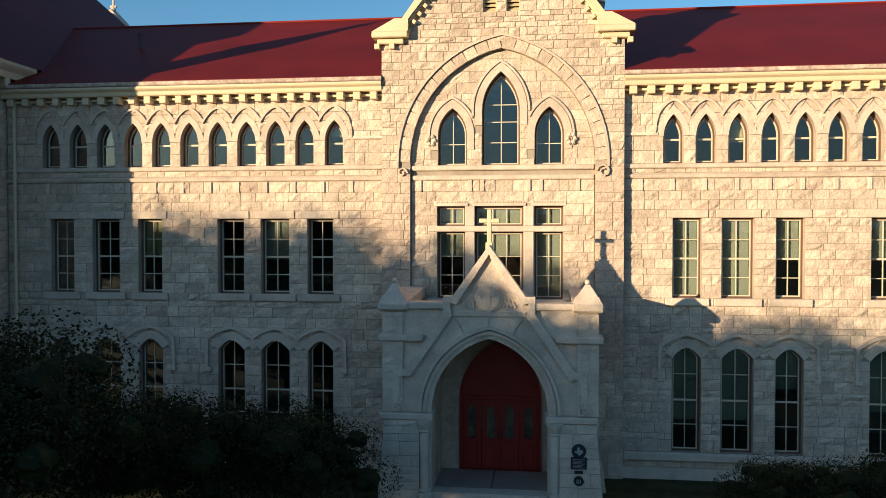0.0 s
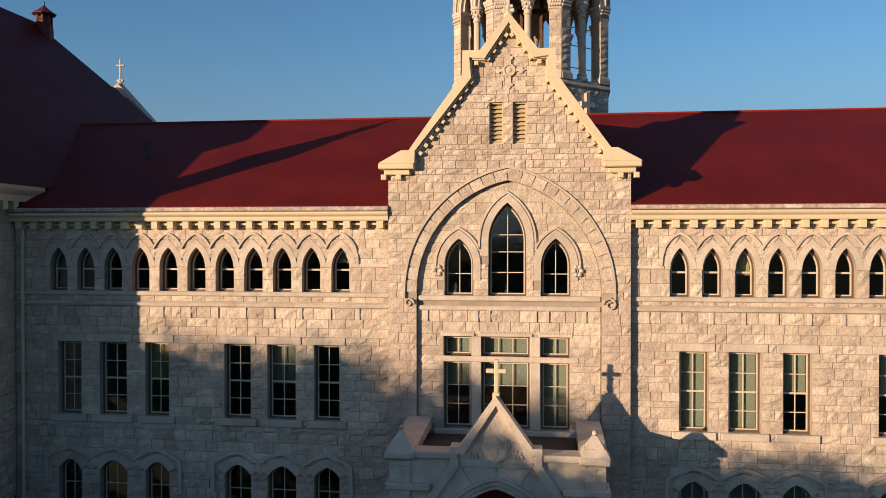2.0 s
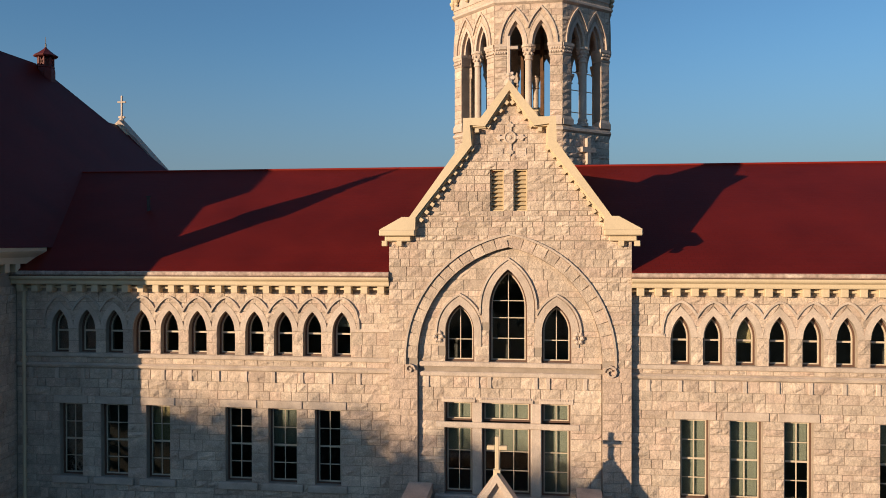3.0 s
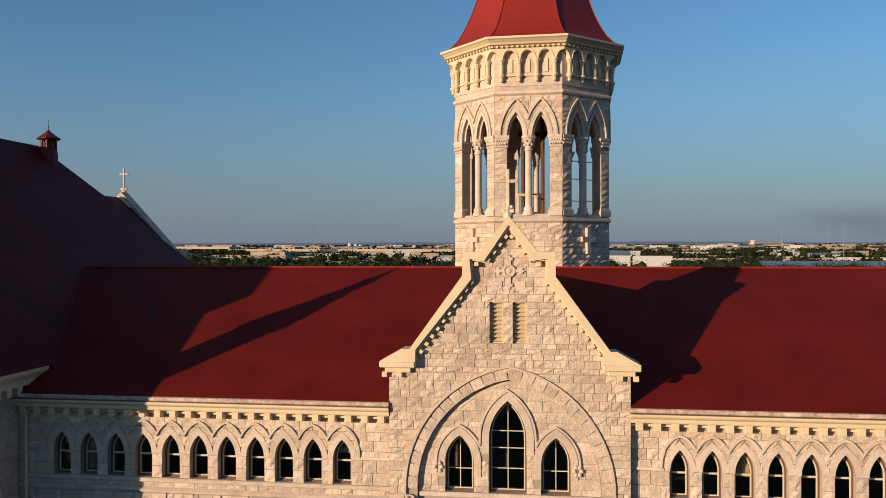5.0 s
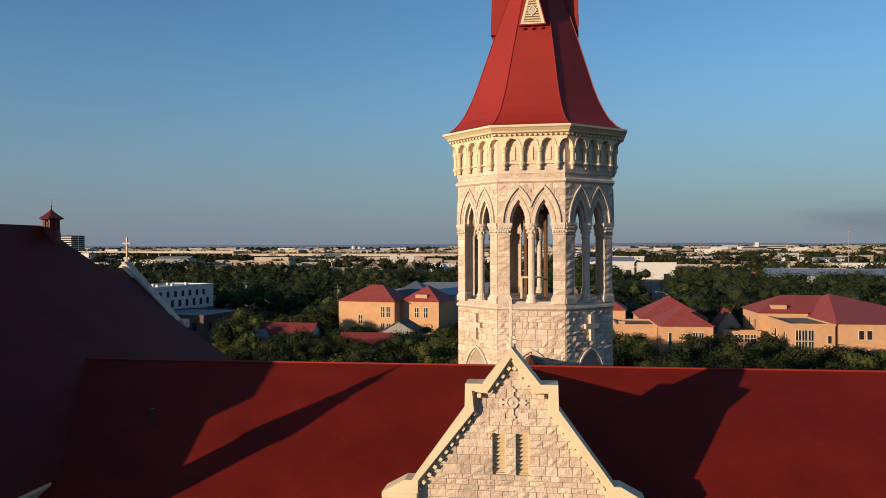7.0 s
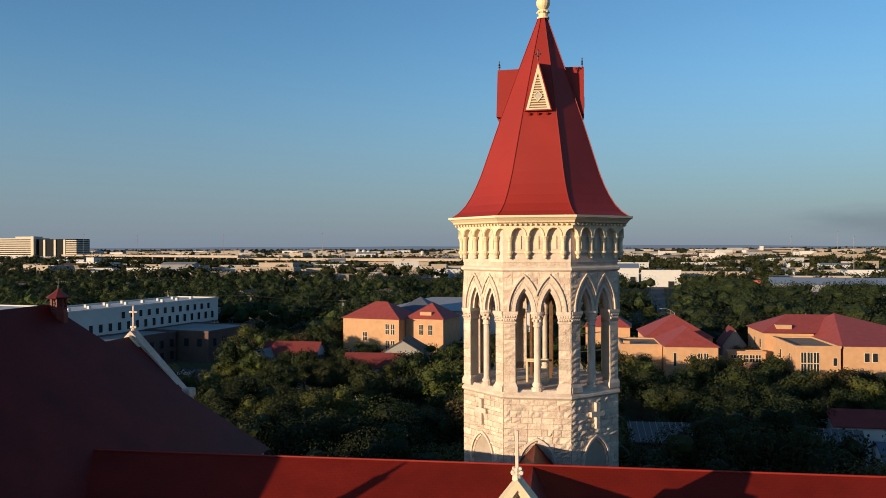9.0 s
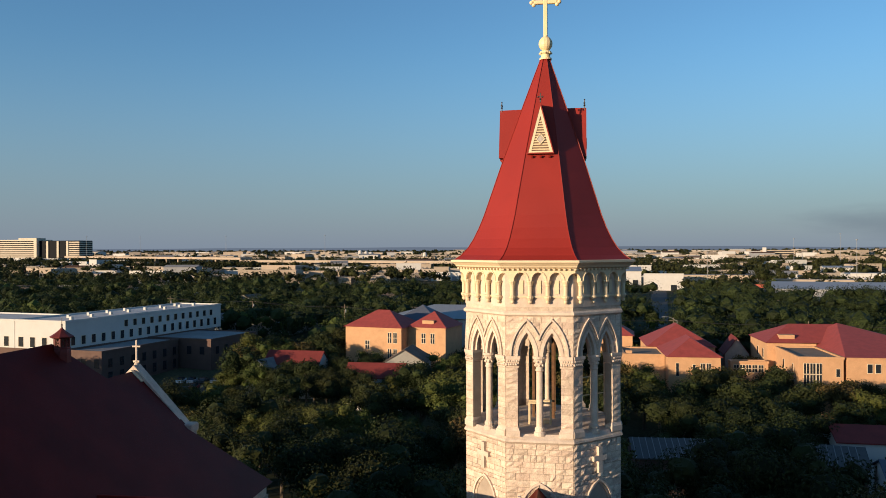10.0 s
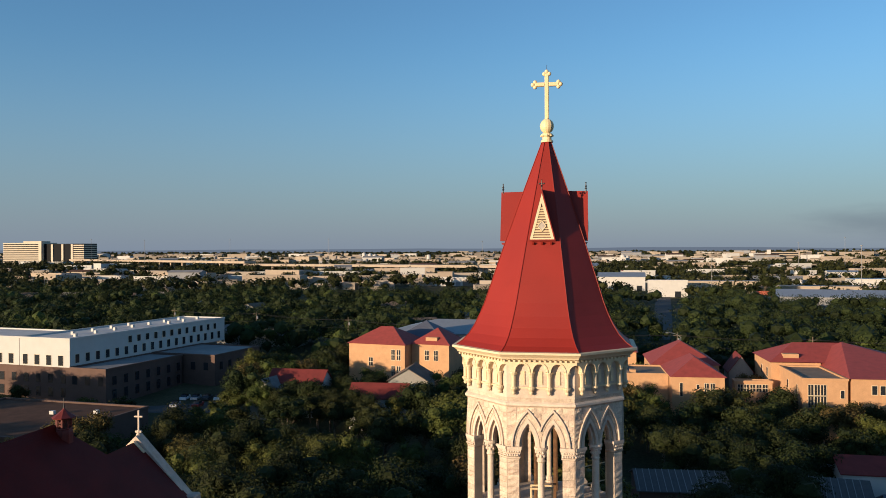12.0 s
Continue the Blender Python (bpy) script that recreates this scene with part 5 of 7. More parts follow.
    poly = [(-edge, 28.0)] + [(-x, z) for x, z in side[::-1]] + notch + side + [(edge, 28.0)]
    plate(bm, area_ccw(poly), [], -0.26, 0.02, up)
    part("corbel_arcade", bm, CORNICE, tower)
    for i in range(3):
        part("arch_ring", band(bmesh.new(), [(bays[i] - (hw + .015) * math.cos(radians(q * 18)), 27.48 + 0.43 * math.sin(radians(q * 18))) for q in range(11)], 0.05, -0.295, -0.2, up), CORNICE, tower)
        m = bays[i]
        part("bay_panel", hull(bmesh.new(), [up(m - .10, -.05, 26.85), up(m + .10, -.05, 26.85), up(m + .10, .02, 26.85), up(m - .10, .02, 26.85)], [up(m - .10, -.05, 27.5), up(m + .10, -.05, 27.5), up(m + .10, .02, 27.5), up(m - .10, .02, 27.5)]), CORNICE, tower)
        part("bay_sill", hull(bmesh.new(), [up(m - .30, -.09, 26.66), up(m + .30, -.09, 26.66), up(m + .30, .02, 26.66), up(m - .30, .02, 26.66)], [up(m - .30, -.09, 26.74), up(m + .30, -.09, 26.74), up(m + .30, .02, 26.74), up(m - .30, .02, 26.74)]), CORNICE, tower)
    n_d = 15
    for i in range(n_d):
        dm = bmesh.new()
        u = (i - (n_d - 1) / 2) * (s2 + 0.42) / n_d
        hull(dm, [up(u - .055, -.40, 28.0), up(u + .055, -.40, 28.0), up(u + .055, -.2, 28.0), up(u - .055, -.2, 28.0)], [up(u - .055, -.40, 28.09), up(u + .055, -.40, 28.09), up(u + .055, -.2, 28.09), up(u - .055, -.2, 28.09)])
        part("dentil", dm, CORNICE, tower)
belt = oct_band("upper_wall", [(TA + 0.04, 26.2), (TA + 0.04, 28.0)], DRESSED)
oct_band("string_course", [(TA + 0.02, 25.74), (TA + 0.13, 25.82), (TA + 0.13, 25.92), (TA + 0.03, 26.0)], DRESSED)
oct_band("eaves_cornice", [(TA + 0.28, 28.0), (TA + 0.30, 28.09), (TA + 0.50, 28.14), (TA + 0.54, 28.22), (TA + 0.68, 28.34), (TA + 0.76, 28.38), (TA + 0.76, 28.48), (TA + 0.5, 28.50)], CORNICE, "cream moulded eaves cornice")
SPIRE = [(4.50, 28.48), (4.16, 28.72), (3.82, 29.1), (3.55, 29.55), (3.29, 30.1), (3.04, 30.75), (2.07, 33.8), (1.16, 36.5), (0.22, 39.2)]
oct_band("spire_roof", SPIRE, ROOF_RED_METAL, "steep red bell-cast spire roof")
for i in range(8):
    bm = bmesh.new()
    pts = [Vector(octagon(ap + 0.015, z)[i]) + Vector((max(0.0, z - 30.0) * 0.015, 0, 0)) for ap, z in SPIRE]
    for a, b in zip(pts, pts[1:]):
        d = (b - a)
        m = Matrix.Translation(a) @ d.to_track_quat("Z", "Y").to_matrix().to_4x4()
        c = bmesh.ops.create_cone(bm, cap_ends=True, segments=6, radius1=0.022, radius2=0.022, depth=d.length, matrix=m @ Matrix.Translation((0, 0, d.length / 2)))
    part("hip_roll", bm, ROOF_RED_METAL, tower)
# four spire dormers
for k in (0, 2, 4, 6):
    put = facet(k, 2.25)
    tri = [(-0.62, 33.94), (0.62, 33.94), (0.0, 36.30)]
    bm = bmesh.new()
    hull(bm, [put(-.69, 0.03, 33.88), put(.69, 0.03, 33.88), put(0, 0.03, 36.52)], [put(-.69, 1.4, 33.84), put(.69, 1.4, 33.84), put(0, 1.7, 36.55)])
    dorm = part("dormer", bm, ROOF_RED_METAL, tower, "triangular red spire dormer with cream louvred front")
    bm = bmesh.new()
    plate(bm, [(-0.69, 33.88), (0.69, 33.88), (0.0, 36.52)], [tri], -0.05, 0.03, put)
    part("dormer_edge", bm, ROOF_RED_METAL, dorm)
    bm = bmesh.new()
    plate(bm, tri, [[(-0.46, 34.02), (0.46, 34.02), (0.0, 35.80)]], -0.04, 0.028, put)
    part("dormer_frame", bm, CORNICE, dorm)
    bm = bmesh.new()
    plate(bm, [(-0.5, 33.96), (0.5, 33.96), (0.0, 35.9)], [], 0.005, 0.027, put)
    part("dormer_backing", bm, FRAME, dorm)
    for i in range(12):
        z = 34.07 + i * 0.13
        hw = 0.46 * (1 - (z - 34.02) / 1.78)
        part("louvre_slat", hull(bmesh.new(), [put(-hw, -.03, z), put(hw, -.03, z), put(hw, 0.0, z + .04), put(-hw, 0.0, z + .04)], [put(-hw, -.03, z + .04), put(hw, -.03, z + .04), put(hw, 0.0, z + .075), put(-hw, 0.0, z + .075)]), LOUVRE, dorm)
    bm = bmesh.new()
    hull(bm, [put(-.24, -.045, 34.62), put(0, -.045, 34.34), put(.24, -.045, 34.62), put(0, -.045, 34.92)], [put(-.24, .02, 34.62), put(0, .02, 34.34), put(.24, .02, 34.62), put(0, .02, 34.92)])
    part("diamond_vent", bm, FLASH, dorm)
    bm = bmesh.new()
    for c in ((-.24, 34.62, 0, 34.34), (0, 34.34, .24, 34.62), (.24, 34.62, 0, 34.92), (0, 34.92, -.24, 34.62)):
        band(bm, [(c[0], c[1]), (c[2], c[3])], 0.04, -.07, .0, put)
    part("diamond_frame", bm, CORNICE, dorm)
    bm = bmesh.new()
    fx = put(0, 0.05, 36.45)
    lathe(bm, [(.03, 36.4), (.03, 36.62), (.07, 36.66), (.03, 36.7), (.025, 36.95), (.05, 36.98), (.0, 37.05)][:-1], fx[:2], 8)
    for s in (-1, 1):
        bmesh.ops.create_icosphere(bm, subdivisions=1, radius=0.055, matrix=Matrix.Translation(put(s * 0.11, 0.05, 36.78)))
    hull(bm, [put(-.11, .04, 36.76), put(.11, .04, 36.76), put(.11, .06, 36.76), put(-.11, .06, 36.76)], [put(-.11, .04, 36.80), put(.11, .04, 36.80), put(.11, .06, 36.80), put(-.11, .06, 36.80)])
    part("dormer_finial", bm, DARK_METAL, dorm)
    bm = bmesh.new()
    for u in (-.45, 0, .45):
        hull(bm, [put(u - .05, .05, 33.68), put(u + .05, .05, 33.68), put(u + .05, .3, 33.68), put(u - .05, .3, 33.68)], [put(u - .05, -.03, 33.80), put(u + .05, -.03, 33.80), put(u + .05, .3, 33.80), put(u - .05, .3, 33.80)])
    part("dormer_bracket", bm, ROOF_RED_METAL, dorm)
# finial: collar, ribbed ball, budded cross
tcx = TC.x + 0.16
fin = thing("tower_cross", "cream budded cross on a ribbed ball atop the spire", "cross", (tcx, TC.y, 39.2))
part("collar", lathe(bmesh.new(), [(.33, 39.15), (.33, 39.24), (.24, 39.28), (.24, 39.42), (.32, 39.5), (.30, 39.6), (.16, 39.66)], (tcx, TC.y), 16), GILT, fin)
for q in range(8):
    bm = bmesh.new()
    bmesh.ops.create_icosphere(bm, subdivisions=1, radius=0.06, matrix=Matrix.Translation((tcx + .31 * math.cos(q * .785), TC.y + .31 * math.sin(q * .785), 39.5)))
    part("bud", bm, GILT, fin)
part("ball", lathe(bmesh.new(), [(.12, 39.62)] + [(max(.1, .37 * math.cos(a)), 40.02 + .40 * math.sin(a)) for a in [radians(-70 + 14 * i) for i in range(11)]] + [(.11, 40.46)], (tcx, TC.y), 14), GILT, fin, "ribbed cream ball")
part("shaft", box(bmesh.new(), tcx - .11, tcx + .11, TC.y - .09, TC.y + .09, 40.42, 42.86, 0.03), GILT, fin)
part("arm", box(bmesh.new(), tcx - .62, tcx - .112, TC.y - .09, TC.y + .09, 42.15, 42.36, 0.03), GILT, fin)
part("arm", box(bmesh.new(), tcx + .112, tcx + .62, TC.y - .09, TC.y + .09, 42.15, 42.36, 0.03), GILT, fin)
for ex, ez, dx, dz in ((-.62, 42.255, -1, 0), (.62, 42.255, 1, 0), (0, 42.82, 0, 1)):
    for a, b in ((dx * .12, dz * .12), (dz * .13, dx * .13), (-dz * .13, -dx * .13)):
        bm = bmesh.new()
        bmesh.ops.create_icosphere(bm, subdivisions=2, radius=0.115, matrix=Matrix.Translation((tcx + ex + a, TC.y, ez + b)))
        part("bud", bm, GILT, fin)
part("lightning_rod", lathe(bmesh.new(), [(.012, 42.9), (.008, 43.3)], (tcx, TC.y), 6), DARK_METAL, fin)

# inside the belfry: floor, bell frame, guard rails
part("belfry_floor", lathe(bmesh.new(), [(3.9, 19.5), (3.9, 19.75)], TC, 8, radians(22.5 + TTURN)), SHADED_FLOOR, tower)
part("belfry_ceiling", lathe(bmesh.new(), [(3.9, 25.6), (3.9, 25.8)], TC, 8, radians(22.5 + TTURN)), PLASTER, tower)
frame_ob = thing("belfry_scaffold", "weathered timber bell scaffold inside the belfry", "scaffold", (TC.x, TC.y, 19.75))
for x, y in ((-0.55, 0.4), (0.5, 0.1), (-0.5, 2.0), (0.55, 2.0)):
    part("post", box(bmesh.new(), TC.x + x - .08, TC.x + x + .08, TC.y + y - .08, TC.y + y + .08, 19.75, 25.6, 0.015), TIMBER, frame_ob)
part("beam", box(bmesh.new(), TC.x - .8, TC.x + .8, TC.y + .95, TC.y + 1.15, 24.4, 24.65, 0.015), TIMBER, frame_ob)
for x in (-0.72, 0.38):
    for y in (-1.5, -0.9):
        part("pale_upright", box(bmesh.new(), TC.x + x - .05, TC.x + x + .05, TC.y + y - .05, TC.y + y + .05, 19.75, 21.0, 0.01), LOUVRE, frame_ob)
for y in (-1.5, -0.9):
    part("pale_rail", box(bmesh.new(), TC.x - .77, TC.x + .43, TC.y + y - .05, TC.y + y + .05, 21.0, 21.09, 0.01), LOUVRE, frame_ob)
part("crate", box(bmesh.new(), TC.x - .1, TC.x + .3, TC.y - 1.3, TC.y - .95, 19.75, 20.15, 0.02), LOUVRE, frame_ob)
put = facet(1, TA - 0.55)
rail = thing("guard_rail", "thin pale metal guard rail across a belfry opening", "railing", put(0, 0, 19.9))
for z in (20.6, 21.7, 22.6):
    q = [put(-1.0, 0, z), put(1.0, 0, z), put(1.0, 0.04, z), put(-1.0, 0.04, z)]
    part("bar", hull(bmesh.new(), q, [(a, b, c + 0.04) for a, b, c in q]), CORNICE, rail)
for u in (-0.62, 0.55):
    q = [put(u, 0, 19.75), put(u + .05, 0, 19.75), put(u + .05, 0.05, 19.75), put(u, 0.05, 19.75)]
    part("upright", hull(bmesh.new(), q, [(a, b, 23.6) for a, b, c in q]), CORNICE, rail)

# ---- the side pavilion with its steep hipped roof ----
pav = thing("side_pavilion", "steep-roofed limestone corner pavilion in shade", "building", (-27, 35, 0))
PW = -18.9
bm = bmesh.new()
box(bm, -36.5, PW, 21.65, 50.0, -0.6, 13.0)
pw = part("wall", bm, MORTAR, pav)
sidep = (lambda u, d, z: (PW - d, u, z))
lay_stones(pw, "stone", STONE, [(21.7, -1), (26.3, -1), (26.3, 13), (21.7, 13)], [], 0.0, 12.6, sidep, 0.0, 700, limit=300)
for i in range(8):
    part("corbel_block", box(bmesh.new(), PW - .02, PW + .29, 22.0 + .56 * i, 22.26 + .56 * i, 13.10, 13.45, .015), CORNICE, pav)
bm = bmesh.new()
prof = [(PW, 13.4), (PW + .30, 13.4), (PW + .34, 13.62), (PW + .44, 13.76), (PW + .48, 13.84), (PW + .48, 13.98), (PW, 13.98)]
hull(bm, [(x, 21.3, z) for x, z in prof], [(x, 27.4, z) for x, z in prof])
part("cornice", bm, CORNICE, pav)
part("eaves_wall", box(bmesh.new(), -36.3, PW - .05, 21.8, 49.8, 13.0, 13.96), STONE, pav)
EX, EZ = -18.4, 13.97
RX, RZ, RY0, RY1 = -27.6, 23.9, 30.9, 40.2
bm = bmesh.new()
L, R = -36.8, EX
c = [(R, 21.2, EZ), (R, 49.5, EZ), (L, 49.5, EZ), (L, 21.2, EZ), (RX, RY0, RZ), (RX, RY1, RZ)]
v = [bm.verts.new(p) for p in c]
for f in ((0, 1, 5, 4), (1, 2, 5), (2, 3, 4, 5), (3, 0, 4), (0, 3, 2, 1)):
    bm.faces.new([v[i] for i in f])
part("roof", bm, ROOF_TILE_SHADED_SIDE, pav, "steep red slate hipped roof")
# front gable bay and corner pinnacle, past the left of the view
bm = bmesh.new()
prism(bm, [(-31.5, 13.0), (-23.6, 13.0), (-23.6, 18.25), (-27.5, 20.9), (-31.5, 18.25)], 21.5, 22.1)
part("front_gable", bm, STONE, pav)
bm = bmesh.new()
hull(bm, [(-31.4, 22.1, 17.9), (-23.7, 22.1, 17.9), (-27.5, 22.1, 20.5)], [(-31.4, 28, 17.9), (-23.7, 28, 17.9), (-27.5, 29, 20.5)])
part("bay_roof", bm, ROOF_TILE, pav)
pinn = bmesh.new()
lathe(pinn, [(.62, 13.0), (.62, 16.4), (.72, 16.6), (.72, 16.75), (.62, 17.2), (.36, 18.0), (.40, 18.1), (.26, 18.3), (.22, 18.9), (.27, 19.0), (.12, 19.1), (.04, 19.65)], (-19.38, 22.1), 8)
part("corner_pinnacle", pinn, STONE, pav)
# ridge chimney turret
tur = thing("ridge_turret", "small red metal ventilator turret on the ridge", "ventilator", (-27.1, 40.3, 23.4))
UX, UY = -27.1, 40.35
part("base", lathe(bmesh.new(), [(.48, 22.6), (.48, 23.42), (.46, 23.56), (.42, 23.66)], (UX, UY), 8, radians(22.5)), TURRET_RED, tur)
part("louvre_core", lathe(bmesh.new(), [(.29, 23.6), (.29, 24.3)], (UX, UY), 8, radians(22.5)), FRAME, tur)
for k in range(8):
    t = radians(22.5 + 45 * k)
    x, y = UX + .385 * math.cos(t), UY + .385 * math.sin(t)
    part("post", lathe(bmesh.new(), [(.055, 23.6), (.055, 24.3)], (x, y), 6), TURRET_RED, tur)
    n, q = Vector((math.cos(t + radians(22.5)), math.sin(t + radians(22.5)))), Vector((-math.sin(t + radians(22.5)), math.cos(t + radians(22.5))))
    for s in (-1, 1):
        w = [(UX + n.x * d + q.x * u, UY + n.y * d + q.y * u) for u, d in ((-s * .12 - .025, .36), (-s * .12 + .025, .36), (-s * .12 + .025, .32), (-s * .12 - .025, .32))]
        v = [(UX + n.x * d + q.x * u, UY + n.y * d + q.y * u) for u, d in ((s * .12 - .025, .36), (s * .12 + .025, .36), (s * .12 + .025, .32), (s * .12 - .025, .32))]
        part("lattice", hull(bmesh.new(), [(a, b, 23.70) for a, b in w], [(a, b, 24.22) for a, b in v]), TURRET_RED, tur)
part("rail", lathe(bmesh.new(), [(.44, 23.64), (.46, 23.68), (.44, 23.73)], (UX, UY), 8, radians(22.5)), TURRET_RED, tur)
part("cap", lathe(bmesh.new(), [(.44, 24.20), (.62, 24.26), (.64, 24.31), (.40, 24.46), (.22, 24.60), (.07, 24.74), (.04, 24.80)], (UX, UY), 8, radians(22.5)), TURRET_RED, tur)
part("spike", lathe(bmesh.new(), [(.04, 24.78), (.05, 24.95), (.02, 25.0), (.015, 25.35)], (UX, UY), 6), DARK_METAL, tur)
# rear gable with white coping and cross
rear = thing("rear_gable", "white-coped rear gable with a small cross", "gable", (-26.45, 47, 13))
RGX, RGY, RGZ = -26.45, 47.0, 21.8
bm = bmesh.new()
hull(bm, [(RGX - 4.1, 40, 17.6), (RGX + 4.0, 40, 17.6), (RGX, 40, 21.45)], [(RGX - 4.1, RGY - .2, 17.6), (RGX + 4.0, RGY - .2, 17.6), (RGX, RGY - .2, 21.45)])
part("roof", bm, ROOF_TILE_SHADED_SIDE, rear)
bm = bmesh.new()
prism(bm, [(RGX - 4.0, 13), (RGX + 3.9, 13), (RGX + 3.9, 17.6), (RGX, 21.5), (RGX - 4.0, 17.6)], RGY - .2, RGY + .3)
part("gable_wall", bm, STONE, rear)
bm = bmesh.new()
band(bm, [(RGX - 3.7, 18.2), (RGX, RGZ), (RGX + 3.42, 18.12)], -0.26, RGY - .35, RGY + .45)
part("coping", bm, DRESSED, rear)
part("kneeler", box(bmesh.new(), RGX + 3.25, RGX + 3.95, RGY - .42, RGY + .5, 17.65, 18.2, 0.08), DRESSED, rear)
part("gablet", band(bmesh.new(), [(RGX - .7, RGZ - .95), (RGX, RGZ - .28), (RGX + .7, RGZ - .95)], -0.14, RGY - .62, RGY - .36), CORNICE, rear, "small cream bargeboard at the point")
rc = stone_cross("rear_gable_cross", "small white cross on the rear gable", (RGX, RGY + .02, RGZ), 1.55, 0.56, 0.10, DRESSED)
for s in (-1, 1):
    bm = lathe(bmesh.new(), [(.075, 0), (.075, .12), (.06, .13)], (0, 0), 12)
    bmesh.ops.transform(bm, matrix=Matrix.Translation((RGX + s * .14, RGY + .08, RGZ + .2)) @ Matrix.Rotation(radians(90), 4, "X"), verts=bm.verts)
    part("scroll", bm, DRESSED, rc)

# ---- ground and surroundings ----


def ground_z(x, y):
    r = math.hypot(x, y)
    if y < 0 and r < 400:
        return 0.0
    if r < 55:
        return 0.0
    if r < 130:
        f = (r - 55) / 75
        return -6.5 * f * f * (3 - 2 * f)
    if r < 215:
        return -6.5
    if r < 300:
        return -6.5 + 4.2 * (r - 215) / 85
    return -3.0 + 0.0066 * (r - 200)


GRASS = material("dry_lawn_and_scrub", (0.038, 0.042, 0.019), 0.95, spread=0.35, scale=0.05, grain=1.5, grain_amount=0.3, bump=0.0, stain=(0.10, 0.085, 0.05), stain_scale=0.012, stain_amount=0.8, spec=0.1)
ASPHALT = material("asphalt", (0.06, 0.058, 0.056), 0.9, spread=0.15, bump=0.1)
LEAF = {}


def leaf_material(name, base):
    m = bpy.data.materials.new(name)
    m.use_nodes = True
    n, l = m.node_tree.nodes, m.node_tree.links
    b = n["Principled BSDF"]
    b.inputs["Roughness"].default_value, b.inputs["Specular IOR Level"].default_value = 0.7, 0.12
    geo, info = n.new("ShaderNodeNewGeometry"), n.new("ShaderNodeObjectInfo")
    hsv = n.new("ShaderNodeHueSaturation")
    hsv.inputs["Color"].default_value = (*base, 1)
    r1, r2 = n.new("ShaderNodeMapRange"), n.new("ShaderNodeMapRange")
    r1.inputs["To Min"].default_value, r1.inputs["To Max"].default_value = 0.55, 1.5
    r2.inputs["To Min"].default_value, r2.inputs["To Max"].default_value = 0.47, 0.53
    l.new(geo.outputs["Random Per Island"], r1.inputs["Value"]), l.new(info.outputs["Random"], r2.inputs["Value"])
    l.new(r1.outputs["Result"], hsv.inputs["Value"]), l.new(r2.outputs["Result"], hsv.inputs["Hue"])
    l.new(hsv.outputs["Color"], b.inputs["Base Color"])
    tr, mix = n.new("ShaderNodeBsdfTranslucent"), n.new("ShaderNodeMixShader")
    l.new(hsv.outputs["Color"], tr.inputs["Color"])
    mix.inputs[0].default_value = 0.10
    l.new(b.outputs[0], mix.inputs[1]), l.new(tr.outputs[0], mix.inputs[2])
    l.new(mix.outputs[0], n["Material Output"].inputs["Surface"])
    return m


LEAF_A = leaf_material("oak_leaves", (0.024, 0.029, 0.008))
LEAF_D = leaf_material("evergreen_leaves", (0.022, 0.026, 0.009))
LEAF_B = leaf_material("bright_leaves", (0.058, 0.064, 0.014))
LEAF_C = leaf_material("dry_leaves", (0.080, 0.056, 0.018))
BARK = material("bark", (0.11, 0.085, 0.06), 0.95, spread=0.3, scale=3, bump=0.6, bump_scale=20)

# far hills glow in one flat colour that carries the distance haze
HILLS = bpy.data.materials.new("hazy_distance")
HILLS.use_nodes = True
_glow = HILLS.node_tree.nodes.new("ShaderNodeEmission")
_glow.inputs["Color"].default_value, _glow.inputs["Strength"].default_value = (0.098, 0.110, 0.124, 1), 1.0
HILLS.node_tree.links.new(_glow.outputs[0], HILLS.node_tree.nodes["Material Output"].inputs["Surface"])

# the ground: one sheet out to the horizon
bm = bmesh.new()
radii = [0, 15, 30, 45, 55, 70, 90, 110, 130, 215, 255, 300, 450, 700, 1100, 1700, 2600, 3600, 4900]
ang = 72
prev = None
for r in radii:
    ringv = [bm.verts.new((r * math.cos(2 * math.pi * i / ang), r * math.sin(2 * math.pi * i / ang), ground_z(r * math.cos(2 * math.pi * i / ang), r * math.sin(2 * math.pi * i / ang)))) for i in range(ang)] if r else [bm.verts.new((0, 0, 0))]
    if prev:
        for i in range(ang):
            j = (i + 1) % ang
            if len(prev) == 1:
                bm.faces.new((prev[0], ringv[i], ringv[j]))
            else:
                bm.faces.new((prev[i], ringv[i], ringv[j], prev[j]))
    prev = ringv
solid("ground", bm, GRASS, "wide ground of dry lawn and scrub", "ground", kind="structure")


def leaf_cards(rng, lobes, count, size, flat_bias=0.5):
    """Small leaf sprays scattered over the skin of a crown's lobes."""
    vs, fs = [], []
    weight = [l[3] ** 2 for l in lobes]
    picks = rng.choices(range(len(lobes)), weight, k=count)
    for q in picks:
        cx, cy, cz, r, sq = lobes[q]
        while True:
            d = Vector((rng.gauss(0, 1), rng.gauss(0, 1), rng.gauss(0, 1)))
            if d.length > 0.1:
                d.normalize()
                if d.z > -0.55 or rng.random() < 0.3:
                    break
        rad = r * rng.uniform(0.72, 1.06)
        p = Vector((cx + d.x * rad, cy + d.y * rad, cz + d.z * rad * sq))
        nrm = (d + Vector((rng.uniform(-1, 1), rng.uniform(-1, 1), rng.uniform(-1, 1))) * 0.48).normalized()
        t = nrm.orthogonal().normalized()
        t = (t * math.cos(a := rng.uniform(0, 6.28)) + nrm.cross(t) * math.sin(a)).normalized()
        b = nrm.cross(t)
        s = size * rng.uniform(0.6, 1.3)
        k = len(vs)
        bend = nrm * s * 0.25
        vs += [p - t * s * 0.5, p + b * s * 0.32 - bend, p + t * s * 0.5, p - b * s * 0.32 - bend]
